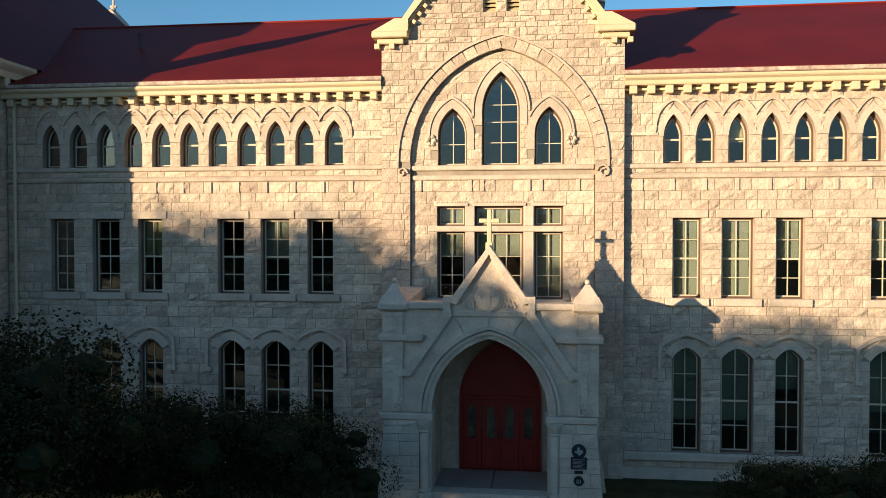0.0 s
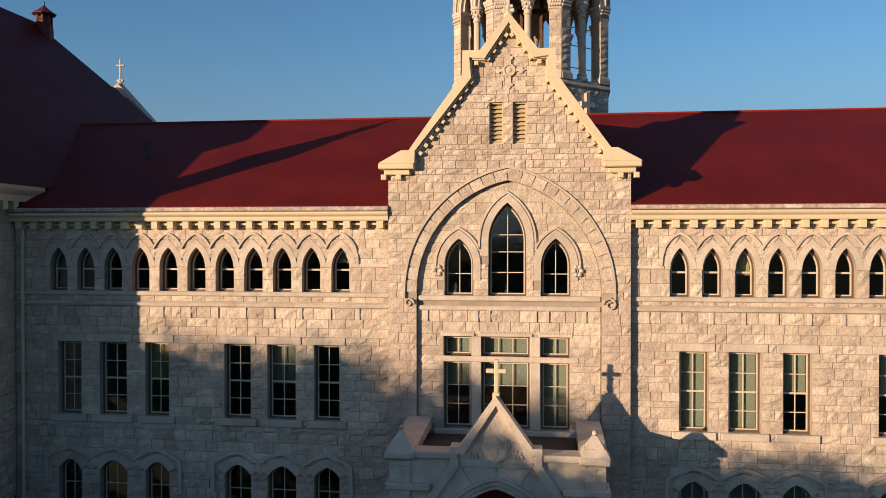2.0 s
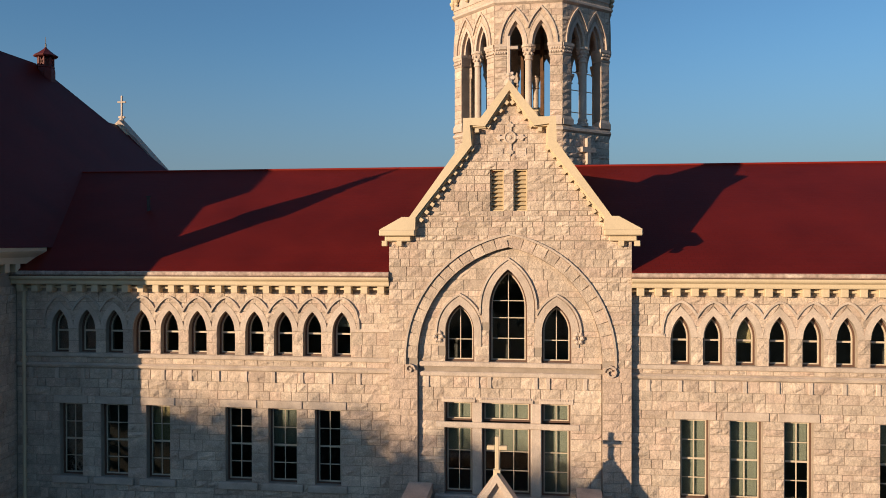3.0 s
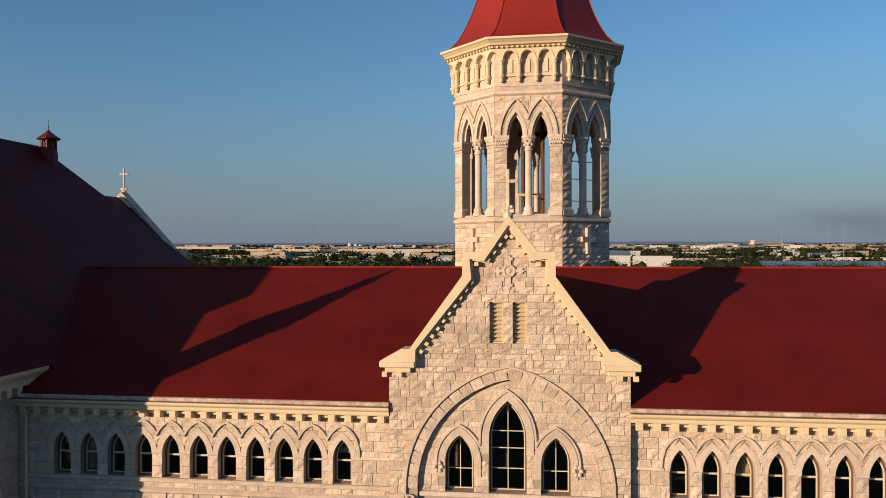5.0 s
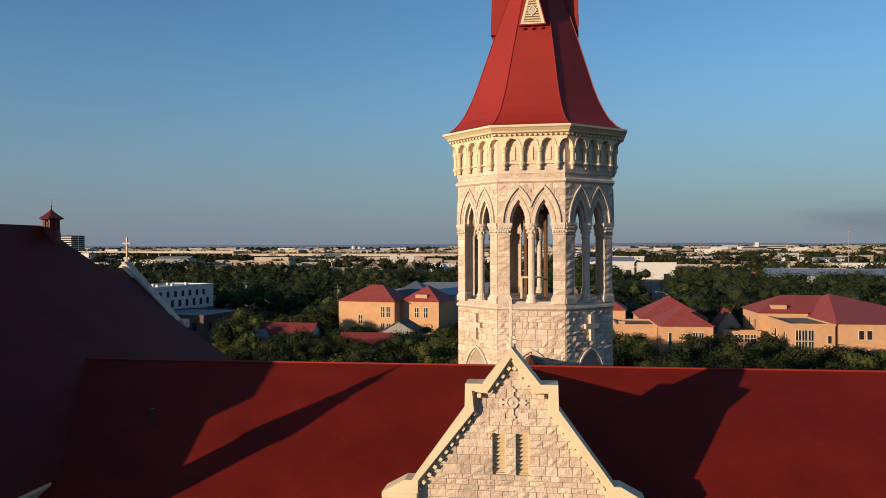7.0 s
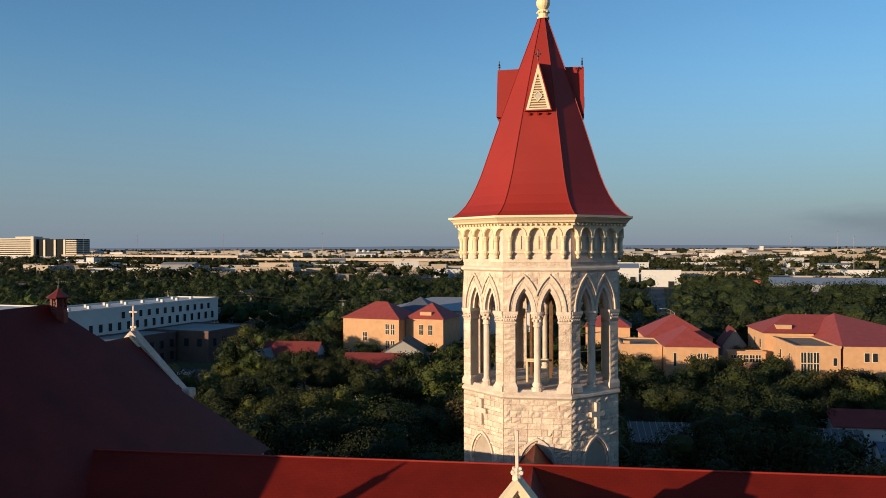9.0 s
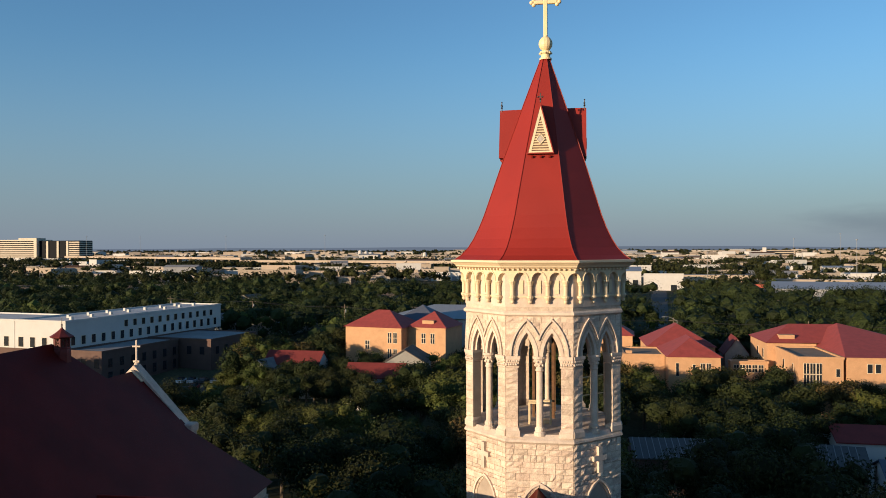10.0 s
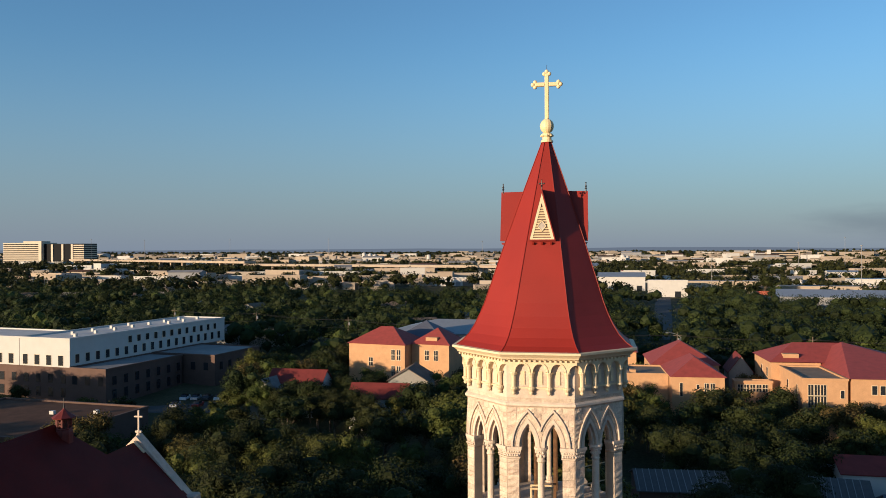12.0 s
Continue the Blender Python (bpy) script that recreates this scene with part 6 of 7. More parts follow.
        fs.append((k, k + 1, k + 2, k + 3))
    return vs, fs


def core_shape(level):
    bm = bmesh.new()
    bmesh.ops.create_icosphere(bm, subdivisions=level, radius=1.0)
    bm.verts.index_update()
    out = [v.co.copy() for v in bm.verts], [tuple(v.index for v in f.verts) for f in bm.faces]
    bm.free()
    return out


CORE1, CORE2 = core_shape(1), core_shape(2)


def add_cores(vs, fs, lobes, core, fill=0.62):
    """Dense inner foliage, so that a crown is not seen through."""
    for cx, cy, cz, r, sq in lobes:
        k = len(vs)
        for p in core[0]:
            f = r * (fill + 0.2 * noise.noise((p.x * 2.1 + cx, p.y * 2.1 + cy, p.z * 2.1 + cz)))
            vs.append(Vector((cx + p.x * f, cy + p.y * f, cz + p.z * f * sq)))
        fs += [tuple(i + k for i in f) for f in core[1]]


def crown_lobes(rng, height, width, n):
    lobes = []
    for i in range(n):
        a, f = rng.uniform(0, 6.28), rng.random() ** 0.6
        rr = width * 0.5 * f * 0.78
        z = height * (0.42 + 0.42 * rng.random() * (1 - 0.35 * f)) + height * 0.06
        r = width * rng.uniform(0.13, 0.25)
        lobes.append((rr * math.cos(a), rr * math.sin(a), z, r, rng.uniform(0.7, 0.95)))
    lobes.append((0, 0, height * 0.62, width * 0.27, 0.85))
    return lobes


def tree_thing(rng, height, width, leaves, size, mat, label, lobes_n=22, fill=0.62, core=None):
    top = thing("tree", label, "tree")
    lobes = crown_lobes(rng, height, width, lobes_n)
    bm = bmesh.new()
    lathe(bm, [(0.034 * height, -0.5), (0.024 * height, height * 0.12), (0.018 * height, height * 0.35), (0.008 * height, height * 0.62)], (0, 0), 8)
    for cx, cy, cz, r, sq in lobes[:8]:
        a, b = Vector((0, 0, height * rng.uniform(0.22, 0.4))), Vector((cx, cy, cz))
        d = b - a
        m = Matrix.Translation((a + b) / 2) @ d.to_track_quat("Z", "Y").to_matrix().to_4x4()
        bmesh.ops.create_cone(bm, cap_ends=True, segments=5, radius1=0.012 * height, radius2=0.004 * height, depth=d.length, matrix=m)
    part("trunk", bm, BARK, top)
    vs, fs = leaf_cards(rng, lobes, leaves, size)
    add_cores(vs, fs, lobes, core or CORE2, fill)
    me = bpy.data.meshes.new("crown")
    me.from_pydata(vs, [], fs)
    me.materials.append(mat)
    ob = new("crown", me)
    ob.parent = top
    return top


trng = random.Random(5)
KIND_TALL = (10.5, 9.0, 11.5, 7.5, 8.0)
KINDS = ((10.5, 9.5, 1.0, LEAF_A, "broad dark green live oak in shade"),
         (9.0, 8.0, 0.9, LEAF_A, "dark green oak with an uneven crown"),
         (11.5, 9.0, 1.0, LEAF_B, "tall leafy tree catching low sun"),
         (7.5, 6.5, 0.7, LEAF_B, "small light green tree"),
         (8.0, 6.0, 0.7, LEAF_C, "dry olive-coloured tree with thin crown"))
NEAR_KINDS = [tree_thing(trng, h, w, int(5600 * n), 0.25, m, lab, 17, 0.52) for h, w, n, m, lab in KINDS]
NEAR_KINDS.append(tree_thing(trng, 6.5, 6.2, 15000, 0.10, LEAF_D, "fine-leaved dark evergreen tree by the entrance", 34, 0.33))
NEAR_KINDS.append(tree_thing(trng, 3.9, 4.8, 12000, 0.085, LEAF_D, "dense dark shrub beside the wall", 30, 0.4))
FAR = len(NEAR_KINDS)
NEAR_KINDS += [tree_thing(trng, h, w, int(2300 * n), 0.37, m, lab, 16, 0.52, CORE2) for h, w, n, m, lab in KINDS]


def put_tree(kind, x, y, s=1.0, z=None, group="campus trees"):
    z = ground_z(x, y) - 0.1 if z is None else z
    t = copy_thing(NEAR_KINDS[kind], Matrix.Translation((x, y, z)) @ Matrix.Rotation(trng.uniform(0, 6.28), 4, "Z") @ Matrix.Scale(s, 4))
    tagged(t, group=group)
    return t


# houses and campus blocks beyond, each with its footprint kept clear of trees
CREAM = material("cream_brick", (0.46, 0.265, 0.135), 0.9, spread=0.10, scale=0.6, grain=6, bump=0.1)
WHITE = material("white_stucco", (0.50, 0.48, 0.45), 0.85, spread=0.05, scale=0.3, bump=0.05)
BROWN = material("brown_brick", (0.105, 0.063, 0.049), 0.9, spread=0.12, scale=0.5, bump=0.1)
WHITEROOF = material("white_membrane_roof", (0.50, 0.48, 0.45), 0.85, spread=0.10, scale=0.2, stain=(0.36, 0.34, 0.32))
OFFICE = material("cream_precast_band", (0.56, 0.48, 0.37), 0.85, spread=0.06, scale=0.1)
# darker than RED_HIP: holds tree shade on the small roofs
DARK_SHADED_RED = material("dark_shaded_red_tile_roof", (0.15, 0.022, 0.018), 0.85, spread=0.18, scale=0.8)
FLATROOF = material("pale_membrane_roof", (0.26, 0.25, 0.24), 0.85, spread=0.15, scale=0.2, spec=0.1)
GRAVEL = material("brown_gravel_roof", (0.105, 0.058, 0.038), 0.95, spread=0.2, scale=0.4, spec=0.1)
TANROOF = material("tan_gravel_roof", (0.24, 0.19, 0.14), 0.95, spread=0.15, scale=0.3, spec=0.1)
METALROOF = material("pale_metal_roof", (0.28, 0.29, 0.30), 0.45, metal=0.4, spread=0.08)
SHEDROOF = material("dull_ribbed_metal_roof", (0.085, 0.075, 0.07), 0.65, metal=0.1, spread=0.12)
BLUEROOF = material("dark_blue_grey_roof", (0.08, 0.09, 0.12), 0.6, spread=0.1)
PANE = material("dark_window_pane", (0.02, 0.023, 0.028), 0.12, spread=0.1, bump=0.0, spec=0.6)
RED_HIP = material("red_tile_hip_roof", (0.25, 0.046, 0.037), 0.7, spread=0.14, scale=0.8, bump=0.15, bump_scale=4)
FOOT = []


def oriented(x, y, rot):
    c, s = math.cos(radians(rot)), math.sin(radians(rot))
    return lambda u, v: (x + c * u - s * v, y + s * u + c * v)


def quad_box(bm, at, u0, u1, v0, v1, z0, z1):
    q = [at(u0, v0), at(u1, v0), at(u1, v1), at(u0, v1)]
    return hull(bm, [(a, b, z0) for a, b in q], [(a, b, z1) for a, b in q])


def wing_block(house, at, u0, u1, v0, v1, z0, z1, wall, roof, hip=0.0, over=0.5, windows=(), along="u"):
    """A block with hipped (hip > 0) or flat roof and rows of windows on its near and side faces."""
    part("wall", quad_box(bmesh.new(), at, u0, u1, v0, v1, z0, z1), wall, house)
    if hip:
        bm = bmesh.new()
        o = over
        d = (v1 - v0) / 2 + o
        e = (u1 - u0) / 2 + o
        k = min(d, e)
        base = [at(u0 - o, v0 - o), at(u1 + o, v0 - o), at(u1 + o, v1 + o), at(u0 - o, v1 + o)]
        if e >= d:
            r0, r1 = at(u0 - o + k, (v0 + v1) / 2), at(u1 + o - k, (v0 + v1) / 2)
        else:
            r0, r1 = at((u0 + u1) / 2, v0 - o + k), at((u0 + u1) / 2, v1 + o - k)
        b = [bm.verts.new((p[0], p[1], z1)) for p in base]
        t0, t1 = bm.verts.new((*r0, z1 + hip)), bm.verts.new((r1[0] + 0.01, r1[1], z1 + hip))
        if e >= d:
            fs = ((b[0], b[1], t1, t0), (b[1], b[2], t1), (b[2], b[3], t0, t1), (b[3], b[0], t0))
        else:
            fs = ((b[0], b[1], t0), (b[1], b[2], t1, t0), (b[2], b[3], t1), (b[3], b[0], t0, t1))
        for f in fs:
            bm.faces.new(f)
        bm.faces.new(b[::-1])
        part("roof", bm, roof, house)
    else:
        bm = bmesh.new()
        quad_box(bm, at, u0 - 0.15, u1 + 0.15, v0 - 0.15, v0 + 0.35, z1, z1 + 0.5)
        quad_box(bm, at, u0 - 0.15, u1 + 0.15, v1 - 0.35, v1 + 0.15, z1, z1 + 0.5)
        quad_box(bm, at, u0 - 0.15, u0 + 0.35, v0 + 0.35, v1 - 0.35, z1, z1 + 0.5)
        quad_box(bm, at, u1 - 0.35, u1 + 0.15, v0 + 0.35, v1 - 0.35, z1, z1 + 0.5)
        part("parapet", bm, wall, house)
        part("roof", quad_box(bmesh.new(), at, u0 + .35, u1 - .35, v0 + .35, v1 - .35, z1 - .1, z1 + 0.15), roof, house)
    for face, u, w, za, zb in windows:
        if face == "front":
            f = quad_box(bmesh.new(), at, u - w / 2 - .08, u + w / 2 + .08, v0 - .06, v0 + .02, za - .08, zb + .08)
            g = quad_box(bmesh.new(), at, u - w / 2, u + w / 2, v0 - .08, v0 - .02, za, zb)
        elif face == "right":
            f = quad_box(bmesh.new(), at, u1 - .02, u1 + .06, u - w / 2 - .08, u + w / 2 + .08, za - .08, zb + .08)
            g = quad_box(bmesh.new(), at, u1 + .02, u1 + .08, u - w / 2, u + w / 2, za, zb)
        else:
            f = quad_box(bmesh.new(), at, u0 - .06, u0 + .02, u - w / 2 - .08, u + w / 2 + .08, za - .08, zb + .08)
            g = quad_box(bmesh.new(), at, u0 - .08, u0 - .02, u - w / 2, u + w / 2, za, zb)
        win = part("window", f, BROWN if wall is BROWN else SASH, house)
        part("pane", g, PANE, win)
        if face == "front" and w > 0.85 and wall is CREAM:
            part("glazing_bar", quad_box(bmesh.new(), at, u - .05, u + .05, v0 - .11, v0 - .05, za, zb), SASH, win)
            part("glazing_bar", quad_box(bmesh.new(), at, u - w / 2, u + w / 2, v0 - .12, v0 - .06, (za + zb) / 2 - .05, (za + zb) / 2 + .05), SASH, win)
    xs = [at(u, v) for u in (u0, u1) for v in (v0, v1)]
    FOOT.append((min(p[0] for p in xs) - 3, max(p[0] for p in xs) + 3, min(p[1] for p in xs) - 4, max(p[1] for p in xs) + 3))


# first row: out of view, added for facade shade and a dimmer left corner
FRONT = [(-48, 15, 1.5, 2), (-54, -9, 1.35, 1), (-42.6, -7, 1.36, 2), (-36.0, -5.5, 1.14, 1), (-30.8, -5, 1.3, 1), (-37.5, -6, 1.58, 1), (-39.8, -6.4, 1.66, 1), (-29.2, -5, 1.50, 4), (-27.5, -7, 1.38, 4), (-25.4, -6, 1.46, 4), (-23.0, -6, 1.28, 1), (-33, 6, 1.05, 0), (-30, 11, 1.05, 1), (-28.5, 15.5, 0.95, 0), (-20, -6, 1.33, 1), (-17.5, -7, 1.47, 4), (-15, -6, 1.02, 0), (-9, -9, 1.0, 1),
         (-10.1, 13.4, 1.04, 5), (-12.6, 14.6, 1.04, 5), (-14.8, 17.0, 1.06, 5), (-12.8, 17.8, 0.80, 5), (-11.2, 18.4, 1.08, 6), (-9.3, 18.9, 1.0, 6), (-7.4, 19.2, 1.02, 6), (-6.0, 19.9, 0.86, 6), (5.6, 20.2, 0.62, 6), (7.2, 19.6, 0.72, 6), (9.0, 19.8, 0.82, 6)]


def gabled(house, at, u0, u1, v0, v1, z0, z1, rise, wall, roof, over=0.4):
    """A house with a pitched roof, its ridge along u."""
    vm = (v0 + v1) / 2
    bm = bmesh.new()
    a = [(*at(u0, v0), z0), (*at(u0, v1), z0), (*at(u0, v1), z1), (*at(u0, vm), z1 + rise), (*at(u0, v0), z1)]
    b = [(*at(u1, v0), z0), (*at(u1, v1), z0), (*at(u1, v1), z1), (*at(u1, vm), z1 + rise), (*at(u1, v0), z1)]
    part("wall", hull(bm, a, b), wall, house)
    k = rise / (vm - v0)
    for s, ve in ((-1, v0 - over), (1, v1 + over)):
        ring = [(*at(u0 - over, ve), z1 - k * over + .12), (*at(u1 + over, ve), z1 - k * over + .12), (*at(u1 + over, vm), z1 + rise + .12), (*at(u0 - over, vm), z1 + rise + .12)]
        part("roof", hull(bmesh.new(), [(x, y, z - .15) for x, y, z in ring], ring), roof, house)
    xs = [at(u, v) for u in (u0, u1) for v in (v0, v1)]
    FOOT.append((min(p[0] for p in xs) - 1, max(p[0] for p in xs) + 1, min(p[1] for p in xs) - 2.5, max(p[1] for p in xs) + 2))


TILE_BROWN = material("brown_shingle_roof", (0.13, 0.095, 0.07), 0.9, spread=0.2, scale=0.6)
TILE_GREY = material("grey_shingle_roof", (0.17, 0.16, 0.15), 0.9, spread=0.2, scale=0.6)
SIDING = material("pale_siding", (0.26, 0.245, 0.215), 0.85, spread=0.08)
hs = thing("campus_house", "cream brick house with red hipped roof", "house", (-45, 210, -3))
at = oriented(-57, 209, -14)
wing_block(hs, at, 0, 16.6, 0, 13, -10, 8.2, CREAM, RED_HIP, 4.2, windows=[("front", 13.2, 1.0, 4.2, 6.9), ("front", 14.8, 1.0, 4.2, 6.9), ("front", 6.6, 1.2, 2.4, 4.6), ("front", 13.2, 1.0, 0, 2.6), ("front", 14.8, 1.0, 0, 2.6)])
wing_block(hs, at, 16.7, 27.5, 4, 16, -10, 8.2, CREAM, RED_HIP, 4.0, windows=[("front", 21.2, 1.1, 4.0, 6.6), ("front", 23.8, 1.1, 4.0, 6.6)])
part("dormer", quad_box(bmesh.new(), at, 20.5, 23.8, 4.8, 7.0, 8.6, 10.0), CREAM, hs)
hs = thing("gymnasium", "large hall with pale metal roof", "building", (-30, 240, -3))
at = oriented(-52, 232, -8)
wing_block(hs, at, 0, 46, 2, 26, -3, 8.6, WHITE, METALROOF, 3.2, over=1.0)
wing_block(hs, at, 8, 20, -10, 2, -3, 8.8, BROWN, BLUEROOF, 4.2, over=0.6)
plain = oriented(0, 0, 0)
hs = thing("campus_house", "cream brick house with red hipped roof and flat wing", "house", (28, 190, -6))
wing_block(hs, plain, 24.4, 35.8, 184.8, 202.8, -10, 4.5, CREAM, RED_HIP, 3.8, windows=[("front", 31.9, 0.9, 0.7, 3.1), ("front", 33.2, 0.9, 0.7, 3.1), ("front", 26.4, 0.6, 0.2, 3.1), ("front", 30.0, .5, 1.8, 2.8)])
wing_block(hs, plain, 22.0, 38.0, 203, 222, -10, 4.6, CREAM, RED_HIP, 5.0)
wing_block(hs, plain, 15.0, 24.2, 189.4, 202.8, -10, 4.0, CREAM, TANROOF)
part("roof_unit", quad_box(bmesh.new(), plain, 15.6, 17.0, 191, 192.6, 4.1, 5.0), CREAM, hs)
hs = thing("campus_house", "red-roofed house half hidden by trees", "house", (14, 222, -6))
wing_block(hs, oriented(8, 224, -5), 0, 12, 0, 12, -10, 5.0, CREAM, RED_HIP, 4.2)
hs = thing("campus_hall", "long cream brick hall with red hipped roof", "house", (60, 190, -6))
wing_block(hs, plain, 47.8, 58.6, 193.4, 209.5, -10, 6.9, CREAM, RED_HIP, 0.2, over=0.3, windows=[("left", 197, 1.0, 3.2, 5.2), ("left", 202, 1.0, 3.2, 5.2)])
wing_block(hs, plain, 49.5, 58.3, 174.8, 193.2, -10, 5.8, CREAM, TANROOF, windows=[("front", 51.0 + i * 1.25, 1.0, 0.2, 4.9) for i in range(3)] + [("front", 57.2, 0.7, 2.2, 3.8), ("left", 179, .9, 2.4, 4.2), ("left", 186, .9, 2.4, 4.2)])
for i in range(3):
    part("window_rail", quad_box(bmesh.new(), plain, 50.5 + i * 1.25, 51.5 + i * 1.25, 174.68, 174.76, 2.5, 2.75), SASH, hs)
part("wall", quad_box(bmesh.new(), plain, 59.0, 84, 174.8, 206, -10, 6.3), CREAM, hs)
bm = bmesh.new()
ring = [bm.verts.new(p) for p in ((58.5, 174.2, 6.3), (84.6, 174.2, 6.3), (84.6, 206.5, 6.3), (58.5, 206.5, 6.3))]
peak = bm.verts.new((64.5, 198, 11.3))
for i in range(4):
    bm.faces.new((ring[i], ring[(i + 1) % 4], peak))
bm.faces.new(ring[::-1])
part("roof", bm, RED_HIP, hs)
bm = bmesh.new()
v = [bm.verts.new(p) for p in ((47.3, 192.9, 7.05), (72, 192.9, 7.05), (72, 210, 7.05), (47.3, 210, 7.05), (54.6, 201.4, 10.7), (66, 201.4, 10.7))]
for f in ((0, 1, 5, 4), (1, 2, 5), (2, 3, 4, 5), (3, 0, 4), (3, 2, 1, 0)):
    bm.faces.new([v[i] for i in f])
part("roof", bm, RED_HIP, hs)
FOOT.append((56, 87, 171, 209))
for x in (63.4, 65.0, 72.0):
    win = part("window", quad_box(bmesh.new(), plain, x - .58, x + .58, 174.72, 174.82, 3.0, 5.0), SASH, hs)
    part("pane", quad_box(bmesh.new(), plain, x - .48, x + .48, 174.70, 174.78, 3.1, 4.9), PANE, win)
part("dormer", quad_box(bmesh.new(), plain, 50.8, 54.2, 194.6, 196.8, 7.4, 8.7), CREAM, hs)
hs = thing("covered_walk", "low cream pergola walk between trees", "pergola", (43, 190, -6))
wing_block(hs, plain, 39.0, 47.2, 190, 192.6, -10, 2.6, CREAM, FLATROOF, windows=[("front", 40.2 + i * 1.35, 1.05, 0.6, 2.2) for i in range(5)])
hs = thing("residence_hall", "white stucco residence hall with flat roof", "building", (-125, 200, -3))
at = oriented(-125.8, 188.9, 78.8)
wing_block(hs, at, 0, 67, 0, 17, 3.2, 10.3, WHITE, WHITEROOF, windows=[("front", 2.5 + i * 3.6, 1.3, 4.2, 6.4) for i in range(18)] + [("front", 22 + i * 3.6, 1.3, 7.4, 9.2) for i in range(12)] + [("left", 3 + i * 4.0, 1.6, 3.6, 6.2) for i in range(4)])
wing_block(hs, at, 0, 17, 17.2, 60, 3.2, 10.3, WHITE, WHITEROOF, windows=[("left", 20 + i * 4.0, 1.6, 3.6, 6.2) for i in range(8)])
for i in range(14):
    part("roof_vent", quad_box(bmesh.new(), at, 6 + i * 4.2, 6.9 + i * 4.2, 4 + (i * 5) % 9, 4.8 + (i * 5) % 9, 10.4, 11.3), WHITE, hs)
hs = thing("residence_hall", "brown brick residence wing with flat roof", "building", (-110, 190, -3))
wing_block(hs, at, 0, 30, -11.6, -0.2, -10, 2.9, BROWN, FLATROOF, windows=[("front", 3 + i * 4.2, 1.4, -1.0, 1.2) for i in range(7)] + [("front", 3 + i * 4.2, 1.4, -4.6, -2.2) for i in range(7)] + [("left", -10 + i * 4.2, 1.5, -1.0, 1.2) for i in range(3)])
wing_block(hs, at, 0.3, 16, 0.0, 60, -10, 3.0, BROWN, FLATROOF, windows=[("left", 2.5 + i * 4.2, 1.5, -1.0, 1.2) for i in range(13)] + [("left", 2.5 + i * 4.2, 1.5, -4.6, -2.2) for i in range(13)])
wing_block(hs, at, 31, 54, -22, -0.2, -10, 3.0, BROWN, FLATROOF, windows=[("left", -19 + i * 4.4, 1.5, -1.0, 1.2) for i in range(5)] + [("front", 34 + i * 4.2, 1.4, -1.0, 1.2) for i in range(5)])
lot = solid("parking_lot", quad_box(bmesh.new(), oriented(-98, 194, 8), -9, 12, -11, 11, -7.0, -6.4), ASPHALT, "small asphalt parking lot beside the residence halls", "parking lot")
FOOT.append((-112, -84, 174, 210))
hs = thing("low_annex", "low building with brown flat roof and white vents", "building", (-100, 148, -3))
at = oriented(-126, 130, -8)
wing_block(hs, at, 0, 37, 0, 30, -10, 0.6, BROWN, GRAVEL)
for u, v in ((27, 15), (30, 22), (34, 12), (22, 19)):
    part("roof_vent", quad_box(bmesh.new(), at, u, u + 1.0, v, v + 0.8, 0.7, 1.4), WHITE, hs)
for x, y, rot, length, deep, z1, rise, wall, roof, lab in (
        (-70, 183, -4, 13.5, 7, 1.8, 2.6, WHITE, DARK_SHADED_RED, "white house with red gabled roof among trees"),
        (-66.5, 177.8, 75, 6, 7, 0.4, 2.6, SIDING, TILE_GREY, "pale gabled front wing among trees"),
        (-46.5, 170.5, 0, 12.6, 7, 0.9, 2.6, WHITE, DARK_SHADED_RED, "white gabled house with red roof"),
        (-31.6, 186, 90, 10, 9.5, 2.2, 2.8, SIDING, TILE_BROWN, "pale gabled house in shade"),
        (39.2, 119.7, -3, 13, 8, 1.5, 1.6, WHITE, DARK_SHADED_RED, "white walled workshop with red roof"),
        (40.0, 104, -8, 10, 8, 0.4, 1.6, WHITE, BLUEROOF, "low white gabled shed with dark roof"),
        (30.8, 111.5, -10, 9, 8.6, 0.4, 1.6, BROWN, SHEDROOF, "ribbed metal roofed shed"),
        (10.4, 111.5, 2, 12, 9, 0.4, 1.6, BROWN, SHEDROOF, "dark shed with ribbed metal roof"),
        (46.8, 207, 86, 10, 5.6, 2.6, 3.8, SIDING, DARK_SHADED_RED, "pale gabled house with dark red roof")):
    hs = thing("gabled_house", lab, "house", (x, y, ground_z(x, y)))
    gabled(hs, oriented(x, y, rot), 0, length, 0, deep, -10, z1, rise, wall, roof)
    if roof is SHEDROOF:
        at = oriented(x, y, rot)
        for i in range(int(length / 0.9)):
            q = [(*at(i * .9, -.4), z1 - rise / (deep / 2) * .4 + .13), (*at(i * .9 + .09, -.4), z1 - rise / (deep / 2) * .4 + .13), (*at(i * .9 + .09, deep / 2), z1 + rise + .13), (*at(i * .9, deep / 2), z1 + rise + .13)]
            part("roof_rib", hull(bmesh.new(), q, [(a, b, c + .07) for a, b, c in q]), FLATROOF, hs)

# neighbourhood houses among the trees
hrng = random.Random(31)
spots = [(-121, 284), (-111, 288), (-101, 286), (-131, 296), (-92, 300), (-330, 458), (-318, 466), (-305, 462), (-292, 470), (-345, 474), (-283, 486), (-270, 480), (-262, 492), (-60, 330), (-36, 352), (-160, 400), (-200, 420), (-90, 420), (-20, 450), (100, 380), (150, 400), (-230, 380)]
for x, y in spots:
    z = ground_z(x, y)
    hs = thing("suburban_house", "pale suburban house among trees with pitched roof", "house", (x, y, z), group="suburban houses")
